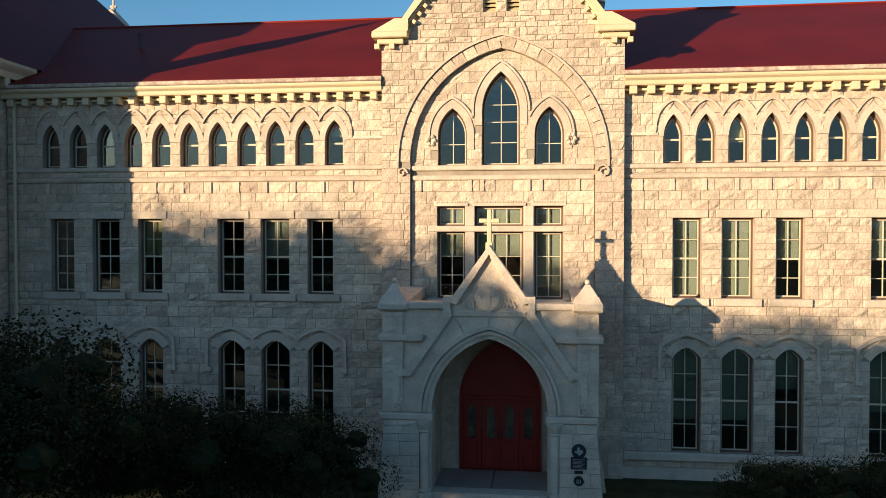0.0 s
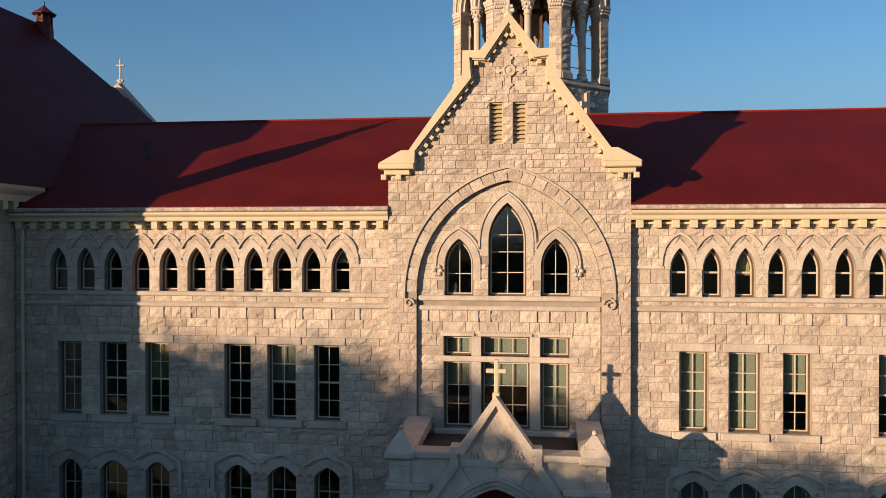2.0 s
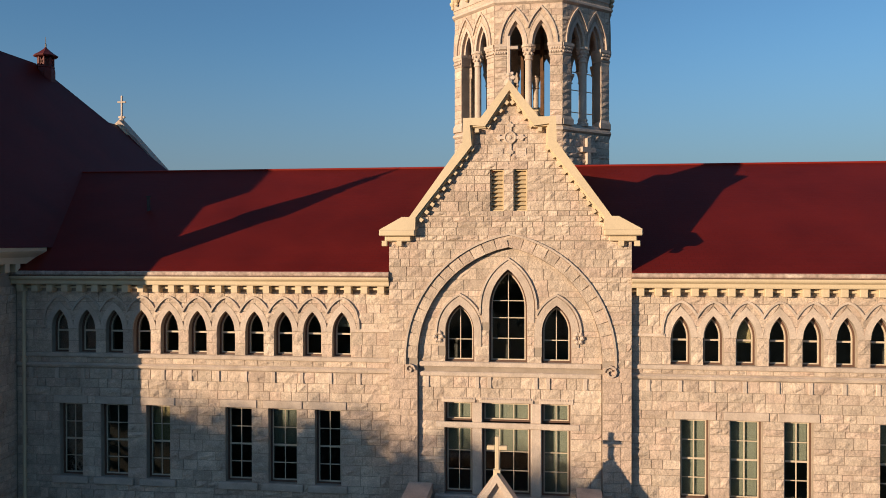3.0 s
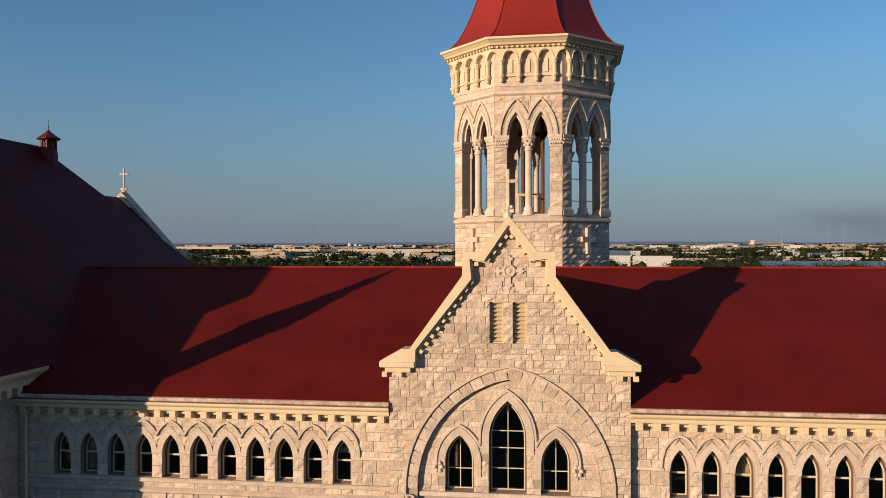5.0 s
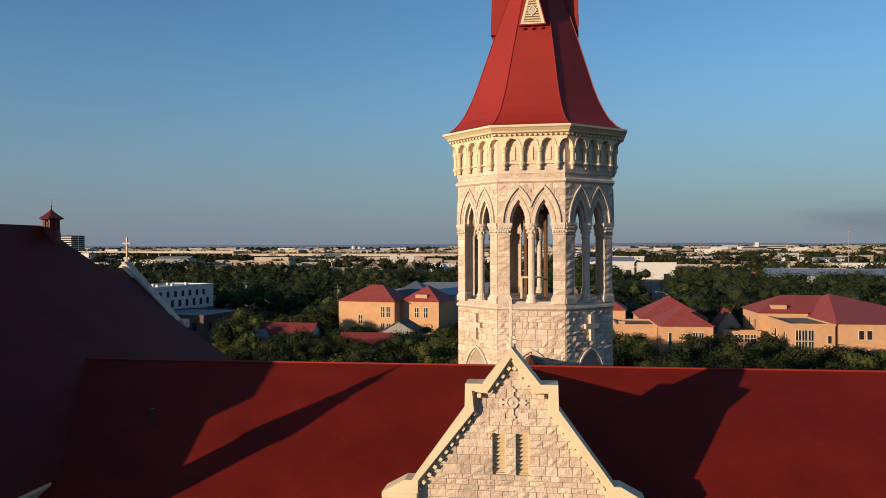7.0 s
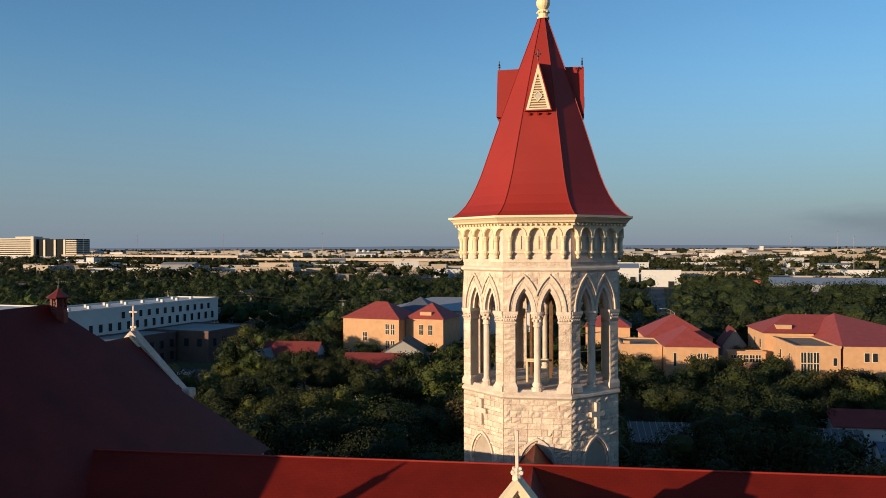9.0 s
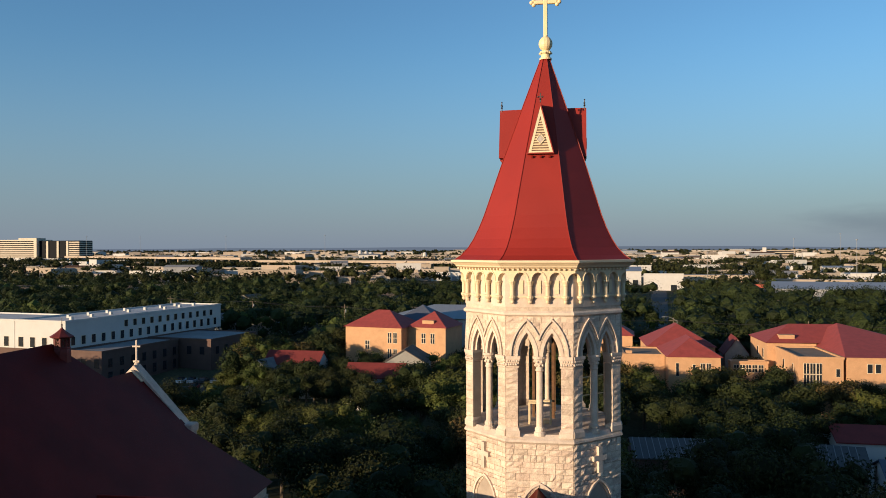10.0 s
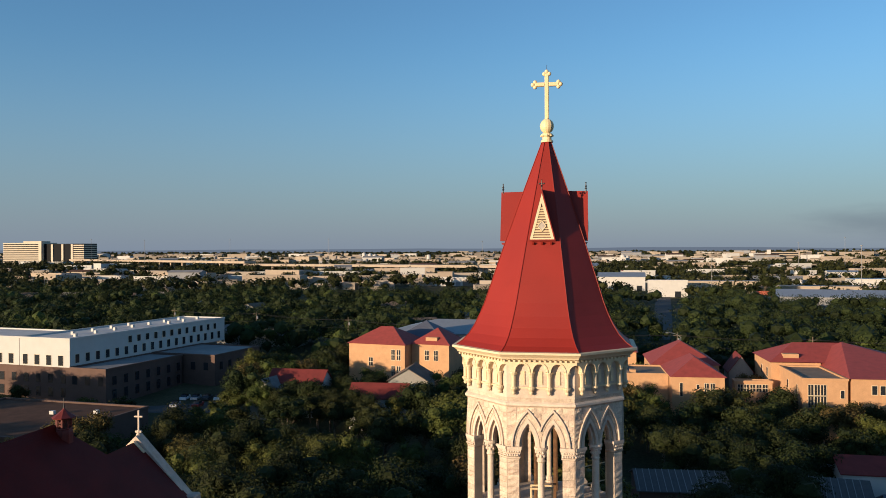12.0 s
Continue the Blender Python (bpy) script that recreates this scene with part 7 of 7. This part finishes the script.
    gabled(hs, oriented(x, y, hrng.uniform(-30, 30) + (90 if hrng.random() < .4 else 0)), -hrng.uniform(5, 8), hrng.uniform(5, 8), -4.5, 4.5, z - 1, z + hrng.uniform(3.4, 5), hrng.uniform(1.8, 2.6), SIDING, hrng.choice((TILE_BROWN, TILE_GREY, TILE_BROWN)))

# the low town beyond: warehouses, shops and depots
WARM = material("tan_concrete_wall", (0.36, 0.29, 0.22), 0.9, spread=0.1, scale=0.1)
GREYW = material("grey_metal_wall", (0.24, 0.24, 0.25), 0.7, spread=0.1, scale=0.1)
CORAL = material("coral_red_roof", (0.40, 0.10, 0.06), 0.7, spread=0.1)


def warehouse(x, y, w, d, h, rot, wall, roof, pitched=False, label="low flat-roofed warehouse in the distance", bands=0):
    z = ground_z(x, y)
    ob = thing("warehouse", label, "warehouse", (x, y, z), group="town buildings")
    at = oriented(x, y, rot)
    if pitched:
        gabled(ob, at, -w / 2, w / 2, 0, d, z - 2, z + h, d * 0.10, wall, roof, 0.6)
    else:
        part("wall", quad_box(bmesh.new(), at, -w / 2, w / 2, 0, d, z - 2, z + h), wall, ob)
        part("roof", quad_box(bmesh.new(), at, -w / 2 + .6, w / 2 - .6, .6, d - .6, z + h - .2, z + h + .25), roof, ob)
        part("parapet", quad_box(bmesh.new(), at, -w / 2 - .2, w / 2 + .2, -.2, .5, z + h, z + h + .9), wall, ob)
    n = int(w / 9)
    for i in range(n):
        u = -w / 2 + (i + .5) * w / n
        if (i * 7 + int(x)) % 3:
            part("loading_door", quad_box(bmesh.new(), at, u - 2, u + 2, -.25, .1, z, z + min(4.0, h * .6)), PANE if i % 2 else GREYW, ob)
    FOOT.append((x - w / 2 - 6, x + w / 2 + 6, y - 14, y + d + 6))


for a in ((46, 640, 36, 30, 11, -3, WHITE, METALROOF, True), (72, 566, 26, 22, 11, -4, WHITE, METALROOF), (115, 602, 54, 36, 8.5, -6, WARM, FLATROOF), (148, 462, 60, 34, 7, -14, GREYW, METALROOF, True), (205, 452, 58, 34, 7, -14, GREYW, METALROOF, True), (180, 560, 70, 30, 7, -10, WARM, FLATROOF), (136, 540, 20, 14, 5, 0, CORAL, CORAL), (260, 640, 80, 40, 8, -8, WHITE, METALROOF),
          (-256, 676, 52, 30, 9.5, 6, WARM, FLATROOF), (-205, 700, 40, 26, 8, 4, WARM, FLATROOF), (-235, 790, 60, 30, 9, 8, WHITE, FLATROOF), (-160, 760, 50, 22, 7, 0, WARM, METALROOF), (-120, 720, 44, 22, 6, 2, WARM, FLATROOF), (-96, 700, 36, 20, 7, 0, WHITE, FLATROOF), (-180, 900, 70, 30, 9, 3, WARM, FLATROOF), (-470, 745, 46, 26, 6, 14, WARM, FLATROOF), (-400, 750, 60, 24, 5, 12, WARM, FLATROOF), (-330, 760, 50, 24, 6, 8, WHITE, FLATROOF), (-540, 800, 70, 26, 5, 16, WARM, FLATROOF)):
    warehouse(*a)
wr = random.Random(91)
for i in range(190):
    d = 720 + 1900 * wr.random() ** 1.5
    th = radians(wr.uniform(-37, 23.5))
    x, y = d * math.sin(th), d * math.cos(th)
    if any(a < x < b and c < y < e for a, b, c, e in FOOT):
        continue
    k = 1 + d / 2600
    warehouse(x, y, wr.uniform(8, 30) * k, wr.uniform(14, 34), wr.uniform(4.5, 9.5) * (1 + 0.4 * wr.random()), wr.uniform(-15, 15), wr.choice((WHITE, WARM, WARM, GREYW, WHITE)), wr.choice((FLATROOF, METALROOF, FLATROOF, GRAVEL, CORAL if wr.random() < .2 else FLATROOF)), wr.random() < .25)

# office block of cream bands and dark glass
DARKGLASS = material("dark_curtain_glass", (0.008, 0.009, 0.012), 0.6, spread=0.2, bump=0, spec=0.05)
off = thing("office_block", "mid-rise office block with cream bands and dark glass", "office building", (-930, 1340, 6))
at = oriented(-1005, 1332, -5)
part("core", quad_box(bmesh.new(), at, -16, 66, 0, 40, 0, 48), DARKGLASS, off)
for i in range(12):
    part("floor_band", quad_box(bmesh.new(), at, -16.6, 66.6, -0.8, 40, 4 + i * 3.8, 6.1 + i * 3.8), OFFICE, off)
part("glass_wing", quad_box(bmesh.new(), at, 67, 152, 4, 40, 0, 46), DARKGLASS, off)
for u in (84, 106, 126):
    part("stair_shaft", quad_box(bmesh.new(), at, u, u + 4, 2.4, 6, 0, 45), OFFICE, off)
for i in range(11):
    part("floor_band", quad_box(bmesh.new(), at, 130, 152.6, 3.2, 40, 4 + i * 3.8, 5.9 + i * 3.8), OFFICE, off)
part("stair_core", quad_box(bmesh.new(), at, 62, 68, -3, 8, 0, 51), OFFICE, off)
part("plant_room", quad_box(bmesh.new(), at, 20, 60, 8, 30, 48, 51), OFFICE, off)
# raised motorway across the plain
via = thing("viaduct", "long pale concrete motorway viaduct", "viaduct", (-600, 1150, 5))
pts = [Vector((-880, 1320)), Vector((-420, 1010)), Vector((-60, 880))]
for a, b in zip(pts, pts[1:]):
    d = (b - a)
    at = oriented(a.x, a.y, math.degrees(math.atan2(d.y, d.x)))
    za = ground_z(a.x, a.y) + 9
    part("deck", quad_box(bmesh.new(), at, -1, d.length + 1, 0, 18, za, za + 3.0), WARM, via)
    n = int(d.length / 34)
    for i in range(n):
        part("pier", quad_box(bmesh.new(), at, i * 34 + 8, i * 34 + 11, 6, 12, za - 14, za), WARM, via)
# far clinic block on the plain
cl = thing("clinic_block", "distant pale multi-storey clinic", "building", (440, 1640, 8))
at = oriented(396, 1645, -8)
part("wall", quad_box(bmesh.new(), at, 0, 62, 0, 20, 2, 24), WARM, cl)
for i in range(4):
    part("window_band", quad_box(bmesh.new(), at, 3, 59, -.4, .2, 6.5 + i * 4.6, 8.6 + i * 4.6), PANE, cl)
part("wing", quad_box(bmesh.new(), at, 76, 100, 0, 20, 2, 19), WHITE, cl)
part("stair_tower", quad_box(bmesh.new(), at, 2, 9, -2, 4, 2, 29), WHITE, cl)
# silo group
for i, (x, y, h) in enumerate(((-430, 1700, 17), (-418, 1705, 15), (-406, 1700, 13), (-290, 1720, 12), (110, 1500, 14), (118, 1503, 12))):
    silo = solid("silo", lathe(bmesh.new(), [(4.5, ground_z(x, y) - 2), (4.5, ground_z(x, y) + h), (2, ground_z(x, y) + h + 2)], (x, y), 14), WHITE, "pale grain silo on the plain", "silo", group="silos")
# tall lamp masts and poles
for x, y, h in ((-780, 1230, 46), (-640, 1150, 44), (-470, 1080, 44), (-300, 1000, 44), (-90, 900, 40), (100, 560, 26), (216, 620, 34), (330, 1000, 42), (420, 900, 40), (250, 900, 36)):
    z = ground_z(x, y)
    m = thing("lamp_mast", "tall thin lighting mast above the trees", "mast", (x, y, z), group="lamp masts")
    w = 0.10 + h * 0.0045
    part("pole", lathe(bmesh.new(), [(w, z - 1), (w * .6, z + h)], (x, y), 6), GREYW, m)
    part("head", lathe(bmesh.new(), [(w * .6, z + h), (w * 3.5, z + h + .3), (w * 3.5, z + h + .7)], (x, y), 8), GREYW, m)
# utility poles with crossarms and slung cables beyond the houses
def cable(bm, a, b, sag, r=0.035, n=8):
    pts = [Vector(a).lerp(Vector(b), i / n) - Vector((0, 0, sag * 4 * (i / n) * (1 - i / n))) for i in range(n + 1)]
    for p, q in zip(pts, pts[1:]):
        d = q - p
        m = Matrix.Translation((p + q) / 2) @ d.to_track_quat("Z", "Y").to_matrix().to_4x4()
        bmesh.ops.create_cone(bm, cap_ends=False, segments=4, radius1=r, radius2=r, depth=d.length, matrix=m)
    return bm


WOODPOLE = material("weathered_pole_timber", (0.16, 0.12, 0.085), 0.9, spread=0.2)
row = [(-150, 292), (-112, 281), (-74, 270), (-38, 262), (-2, 254), (34, 246), (70, 238), (108, 232)]
for i, (x, y) in enumerate(row):
    z = ground_z(x, y)
    pole = thing("utility_pole", "tall timber utility pole with crossarm and cables", "utility pole", (x, y, z), group="utility poles")
    part("post", lathe(bmesh.new(), [(.17, z - 1), (.11, z + 13)], (x, y), 8), WOODPOLE, pole)
    part("crossarm", box(bmesh.new(), x - 1.2, x + 1.2, y - .07, y + .07, z + 12.0, z + 12.16), WOODPOLE, pole)
    part("transformer", lathe(bmesh.new(), [(.28, z + 10.2), (.28, z + 11.2), (.1, z + 11.3)], (x + .4, y), 10), GREYW, pole)
    if i + 1 < len(row):
        x1, y1 = row[i + 1]
        z1 = ground_z(x1, y1)
        for off, h in ((-1.1, 12.2), (1.1, 12.2), (0.2, 9.4)):
            part("cable", cable(bmesh.new(), (x + off, y, z + h), (x1 + off, y1, z1 + h), 0.7), DARK_METAL, pole)
road = []
for (x0, y0, w0), (x1, y1, w1) in (((37, 318, 4.2), (44, 365, 4.4)), ((44, 365, 4.4), (57.3, 472, 4.6)), ((57.3, 472, 4.6), (77, 635, 5.0))):
    road.append([(x0 - w0, y0, ground_z(x0, y0) + .12), (x0 + w0, y0, ground_z(x0, y0) + .12), (x1 + w1, y1, ground_z(x1, y1) + .12), (x1 - w1, y1, ground_z(x1, y1) + .12)])
    FOOT.append((min(x0, x1) - 7, max(x0, x1) + 7, y0 - 2, y1 + 2))
bm = bmesh.new()
for q in road:
    hull(bm, [(x, y, z - .5) for x, y, z in q], q)
solid("road", bm, ASPHALT, "straight asphalt street running away between trees", "road", kind="structure")
# street lamp with a curved arm beside the houses
lx, ly = 32.5, 228.0
lz = ground_z(lx, ly)
lamp = thing("street_lamp", "grey street lamp with a curved arm", "street lamp", (lx, ly, lz))
part("post", lathe(bmesh.new(), [(.12, lz - 1), (.08, lz + 14.5)], (lx, ly), 8), GREYW, lamp)
part("arm", cable(bmesh.new(), (lx, ly, lz + 14.4), (lx - 3.4, ly, lz + 15.6), -0.4, 0.045), GREYW, lamp)
part("lantern", box(bmesh.new(), lx - 4.1, lx - 3.3, ly - .15, ly + .15, lz + 15.5, lz + 15.68, 0.03), GREYW, lamp)
# parked cars on the far lot
CARPAINT = [material("car_paint_" + n, c, 0.35, spread=0.03, bump=0, spec=0.6) for n, c in (("white", (.7, .7, .7)), ("silver", (.4, .41, .43)), ("dark", (.04, .045, .05)), ("red", (.3, .03, .03)))]
cr = random.Random(17)
for i in range(170):
    x, y = -500 + (i % 30) * 6.4 + cr.uniform(-.4, .4), 716 - (i // 30) * 11 + cr.uniform(-.5, .5) + (i % 30) * 0.4
    z = ground_z(x, y)
    car = thing("parked_car", "parked car on the distant lot", "car", (x, y, z), group="parked cars")
    at = oriented(x, y, 90 + cr.uniform(-4, 4))
    part("body", quad_box(bmesh.new(), at, -2.2, 2.2, -.9, .9, z + .3, z + .95), cr.choice(CARPAINT[:3]), car)
    part("cabin", hull(bmesh.new(), [(*at(-1.5, -.8), z + .95), (*at(1.2, -.8), z + .95), (*at(1.2, .8), z + .95), (*at(-1.5, .8), z + .95)], [(*at(-1.0, -.65), z + 1.5), (*at(.7, -.65), z + 1.5), (*at(.7, .65), z + 1.5), (*at(-1.0, .65), z + 1.5)]), PANE, car)
FOOT += [(-512, -296, 670, 735), (-1090, -790, 1210, 1400)]
for i, (x, y) in enumerate(((-99.5, 199.5), (-96.6, 199.9), (-93.6, 200.3), (-90.4, 200.6), (-97.5, 190.2), (-91.8, 191.0))):
    car = thing("parked_car", "parked car on the small shaded lot", "car", (x, y, -6.4), group="cars by the residence hall")
    at = oriented(x, y, 98 + cr.uniform(-3, 3))
    part("body", quad_box(bmesh.new(), at, -2.2, 2.2, -.88, .88, -6.1, -5.45), CARPAINT[(0, 1, 2, 0, 1, 3)[i]], car)
    part("cabin", hull(bmesh.new(), [(*at(-1.5, -.8), -5.45), (*at(1.2, -.8), -5.45), (*at(1.2, .8), -5.45), (*at(-1.5, .8), -5.45)], [(*at(-1.0, -.65), -4.9), (*at(.7, -.65), -4.9), (*at(.7, .65), -4.9), (*at(-1.0, .65), -4.9)]), PANE, car)
    for u in (-1.35, 1.35):
        for v in (-.8, .8):
            w = at(u, v)
            bm = bmesh.new()
            bmesh.ops.create_cone(bm, cap_ends=True, segments=12, radius1=.32, radius2=.32, depth=.2, matrix=Matrix.Translation((*w, -6.08)) @ Matrix.Rotation(radians(98), 4, "Z") @ Matrix.Rotation(radians(90), 4, "X"))
            part("wheel", bm, DARK_METAL, car)

# countless small roofs and sheds far out on the plain
fr = random.Random(23)
V, F = [], []
for i in range(900):
    d = 650 + 2300 * fr.random() ** 1.2
    th = radians(fr.uniform(-38, 24.5))
    x, y = d * math.sin(th), d * math.cos(th)
    if noise.noise((x / 260, y / 260, 3.3)) < -0.08:
        continue
    w, dp, h, z = fr.uniform(5, 15) * (1 + d / 3000), fr.uniform(5, 10), fr.uniform(3, 6.5) * (1 + d / 5000), ground_z(x, y)
    at = oriented(x, y, fr.uniform(-25, 25))
    q = [at(-w, 0), at(w, 0), at(w, dp), at(-w, dp)]
    k = len(V)
    V += [(*p, z - 2) for p in q] + [(*p, z + h) for p in q]
    F += [(k, k + 1, k + 5, k + 4), (k + 1, k + 2, k + 6, k + 5), (k + 2, k + 3, k + 7, k + 6), (k + 3, k, k + 4, k + 7), (k + 4, k + 5, k + 6, k + 7)]
me = bpy.data.meshes.new("distant_rooftops")
me.from_pydata(V, [], F)
me.materials.append(material("mixed_town_walls", (0.22, 0.185, 0.15), 0.9, spread=0.1, scale=0.05, per_piece=0.6))
tagged(new("distant_rooftops", me), "countless small pale buildings across the plain", "town", kind="stuff")



def clear(x, y, m=0.0):
    return not any(a - m < x < b + m and c - m < y < d + m for a, b, c, d in FOOT)


FOOT += [(-40, 20, 15, 54), (-128, -88, 176, 192), (-104, -88, 190, 236)]
# campus trees in the hollow behind the building
placed = 0
for j in range(36):
    for i in range(60):
        y = 62 + j * 9.8 + trng.uniform(-3.4, 3.4)
        x = -0.78 * y - 6 + i * 10.4 + trng.uniform(-3.4, 3.4)
        if x > 0.46 * y + 8 or y > 222 or placed >= 340 or not clear(x, y):
            continue
        if trng.random() < 0.08:
            continue
        k = trng.choices(range(5), (5, 4, 3, 2, 1.4))[0]
        gaps = [c - y for a, b, c, d in FOOT if a - 2 < x * c / y < b + 2 and -1 < c - y < 42]
        tall = trng.uniform(10.5, 14.5)
        if gaps and y > 90:
            tall = trng.uniform(5.5, 7.5) if x < -0.36 * y else trng.uniform(9.8, 12.2) if y > 140 else trng.uniform(6.5, 8.5) if min(gaps) > 8 else trng.uniform(4.6, 5.8)
        put_tree(k + (FAR if y > 135 else 0), x, y, tall / KIND_TALL[k])
        placed += 1


def woods(name, label, seed, y0, y1, step, size, leaf, cards, mat, gap=0.2, open_land=-0.25):
    rng = random.Random(seed)
    V, F = [], []
    y = y0
    while y < y1:
        x = -0.80 * y
        while x < 0.46 * y:
            px, py = x + rng.uniform(-.45, .45) * step, y + rng.uniform(-.45, .45) * step
            if rng.random() > gap and clear(px, py) and noise.noise((px / 160, py / 160, seed)) > open_land:
                s = size * rng.uniform(0.5, 1.3)
                z = ground_z(px, py)
                lobes = [(px + rng.uniform(-.5, .5) * s, py + rng.uniform(-.5, .5) * s, z + s * rng.uniform(.45, .8), s * rng.uniform(.4, .6), rng.uniform(.7, .95)) for _ in range(4)]
                vs, fs = leaf_cards(rng, lobes, cards, leaf * rng.uniform(.8, 1.2))
                add_cores(vs, fs, lobes, CORE1, 0.5)
                k = len(V)
                V += vs
                F += [tuple(i + k for i in f) for f in fs]
            x += step
        y += step
    me = bpy.data.meshes.new(name)
    me.from_pydata(V, [], F)
    me.materials.append(mat)
    tagged(new(name, me), label, "trees", kind="stuff")


woods("woodland", "dense green neighbourhood trees", 11, 212, 520, 12.5, 9.5, 0.75, 340, LEAF_A, 0.12, -0.7)
woods("light_woodland", "lighter green neighbourhood trees", 14, 216, 520, 25, 8.5, 0.7, 380, LEAF_B, 0.45, -0.6)
woods("distant_woods", "distant green tree cover", 12, 520, 1300, 17, 10, 2.2, 64, LEAF_A, 0.2)
woods("horizon_woods", "far hazy woods toward the horizon", 13, 1300, 3300, 46, 7.0, 5, 26, LEAF_A, 0.2)
# rise of land closing the distance, glowing in a painted haze blue
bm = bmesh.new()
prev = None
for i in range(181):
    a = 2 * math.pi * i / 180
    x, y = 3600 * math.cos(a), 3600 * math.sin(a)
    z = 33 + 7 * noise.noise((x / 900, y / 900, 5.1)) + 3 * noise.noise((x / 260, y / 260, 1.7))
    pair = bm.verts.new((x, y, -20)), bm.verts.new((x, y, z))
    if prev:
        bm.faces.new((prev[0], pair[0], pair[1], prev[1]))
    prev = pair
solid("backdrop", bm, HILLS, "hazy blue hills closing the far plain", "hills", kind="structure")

# unseen trees along the brow beside the pavilion, added to shade the hollow
for j in range(9):
    for r in range(2):
        y = 92 + j * 9.2 + trng.uniform(-3, 3)
        x = -0.80 * y - 16 - r * 10 + trng.uniform(-3, 3)
        k = trng.choice((0, 0, 1, 2))
        if clear(x, y):
            put_tree(FAR + k, x, y, trng.uniform(11.0, 14.5) / KIND_TALL[k])
# trees before the low annex
for x, y, tall, k in ((-96, 121, 9.4, 0), (-89, 121, 9.8, 2), (-82.5, 121, 9.6, 3), (-76, 120, 9.6, 2), (-79, 128, 9.2, 2), (-73, 132, 9.2, 3), (-68, 138, 9.2, 2), (-66, 126, 10.4, 0), (-70, 119, 10.0, 3)):
    put_tree(k, x, y, tall / KIND_TALL[k])

# an unseen row of trees, added to shade the brown storeys of the residence halls
for i in range(7):
    x, y, k = -168 + i * 4.6, 161.5 + trng.uniform(-2, 2), (0, 1, 2)[i % 3]
    put_tree(FAR + k, x, y, (7.2 - ground_z(x, y)) / KIND_TALL[k])

# a few trees that half hide the small houses
for x, y, tall, k in ((-68.5, 173.5, 10.6, 2), (-62.5, 173.0, 10.2, 1), (-75.5, 175.0, 8.2, 3), (-57.5, 176.5, 10.4, 1), (-49.0, 164.2, 11.0, 1), (-43.0, 163.6, 11.2, 0), (-35.0, 164.4, 9.6, 2), (-30.0, 176.0, 9.8, 0), (-53, 186, 10.4, 0), (-46, 190, 10.6, 1), (-37.5, 191, 10.8, 2), (-60, 194, 10.4, 0)):
    put_tree(k, x, y, tall / KIND_TALL[k])
put_tree(FAR, 131, 548, 1.7)
# the row of crowns before the cream houses
for i in range(11):
    x, y = 13 + i * 6.4 + trng.uniform(-1.2, 1.2), 168 + trng.uniform(-3, 2)
    k = (0, 2, 1, 3, 0, 1, 2, 0, 1, 3, 2)[i]
    put_tree(FAR + k, x, y, trng.uniform(8.6, 9.8) / KIND_TALL[k])

# unseen tree belt across the front lawn, added to darken lawn and window reflections
for j in range(3):
    for i in range(15):
        x, y = -128 + i * 9.5 + trng.uniform(-3, 3), -52 - j * 10 + trng.uniform(-3, 3)
        k = trng.choice((0, 1, 2))
        put_tree(FAR + k, x, y, trng.uniform(9.5, 12.5) / KIND_TALL[k], 0.0, "front lawn trees")

# trees in front: unseen ones for shade on the facade, dark crowns by the entrance
for x, y, s, k in FRONT:
    put_tree(k, x, y, s, 0.0, "front lawn trees")
for kind in NEAR_KINDS:
    for o in (kind, *kind.children_recursive):
        bpy.data.objects.remove(o)
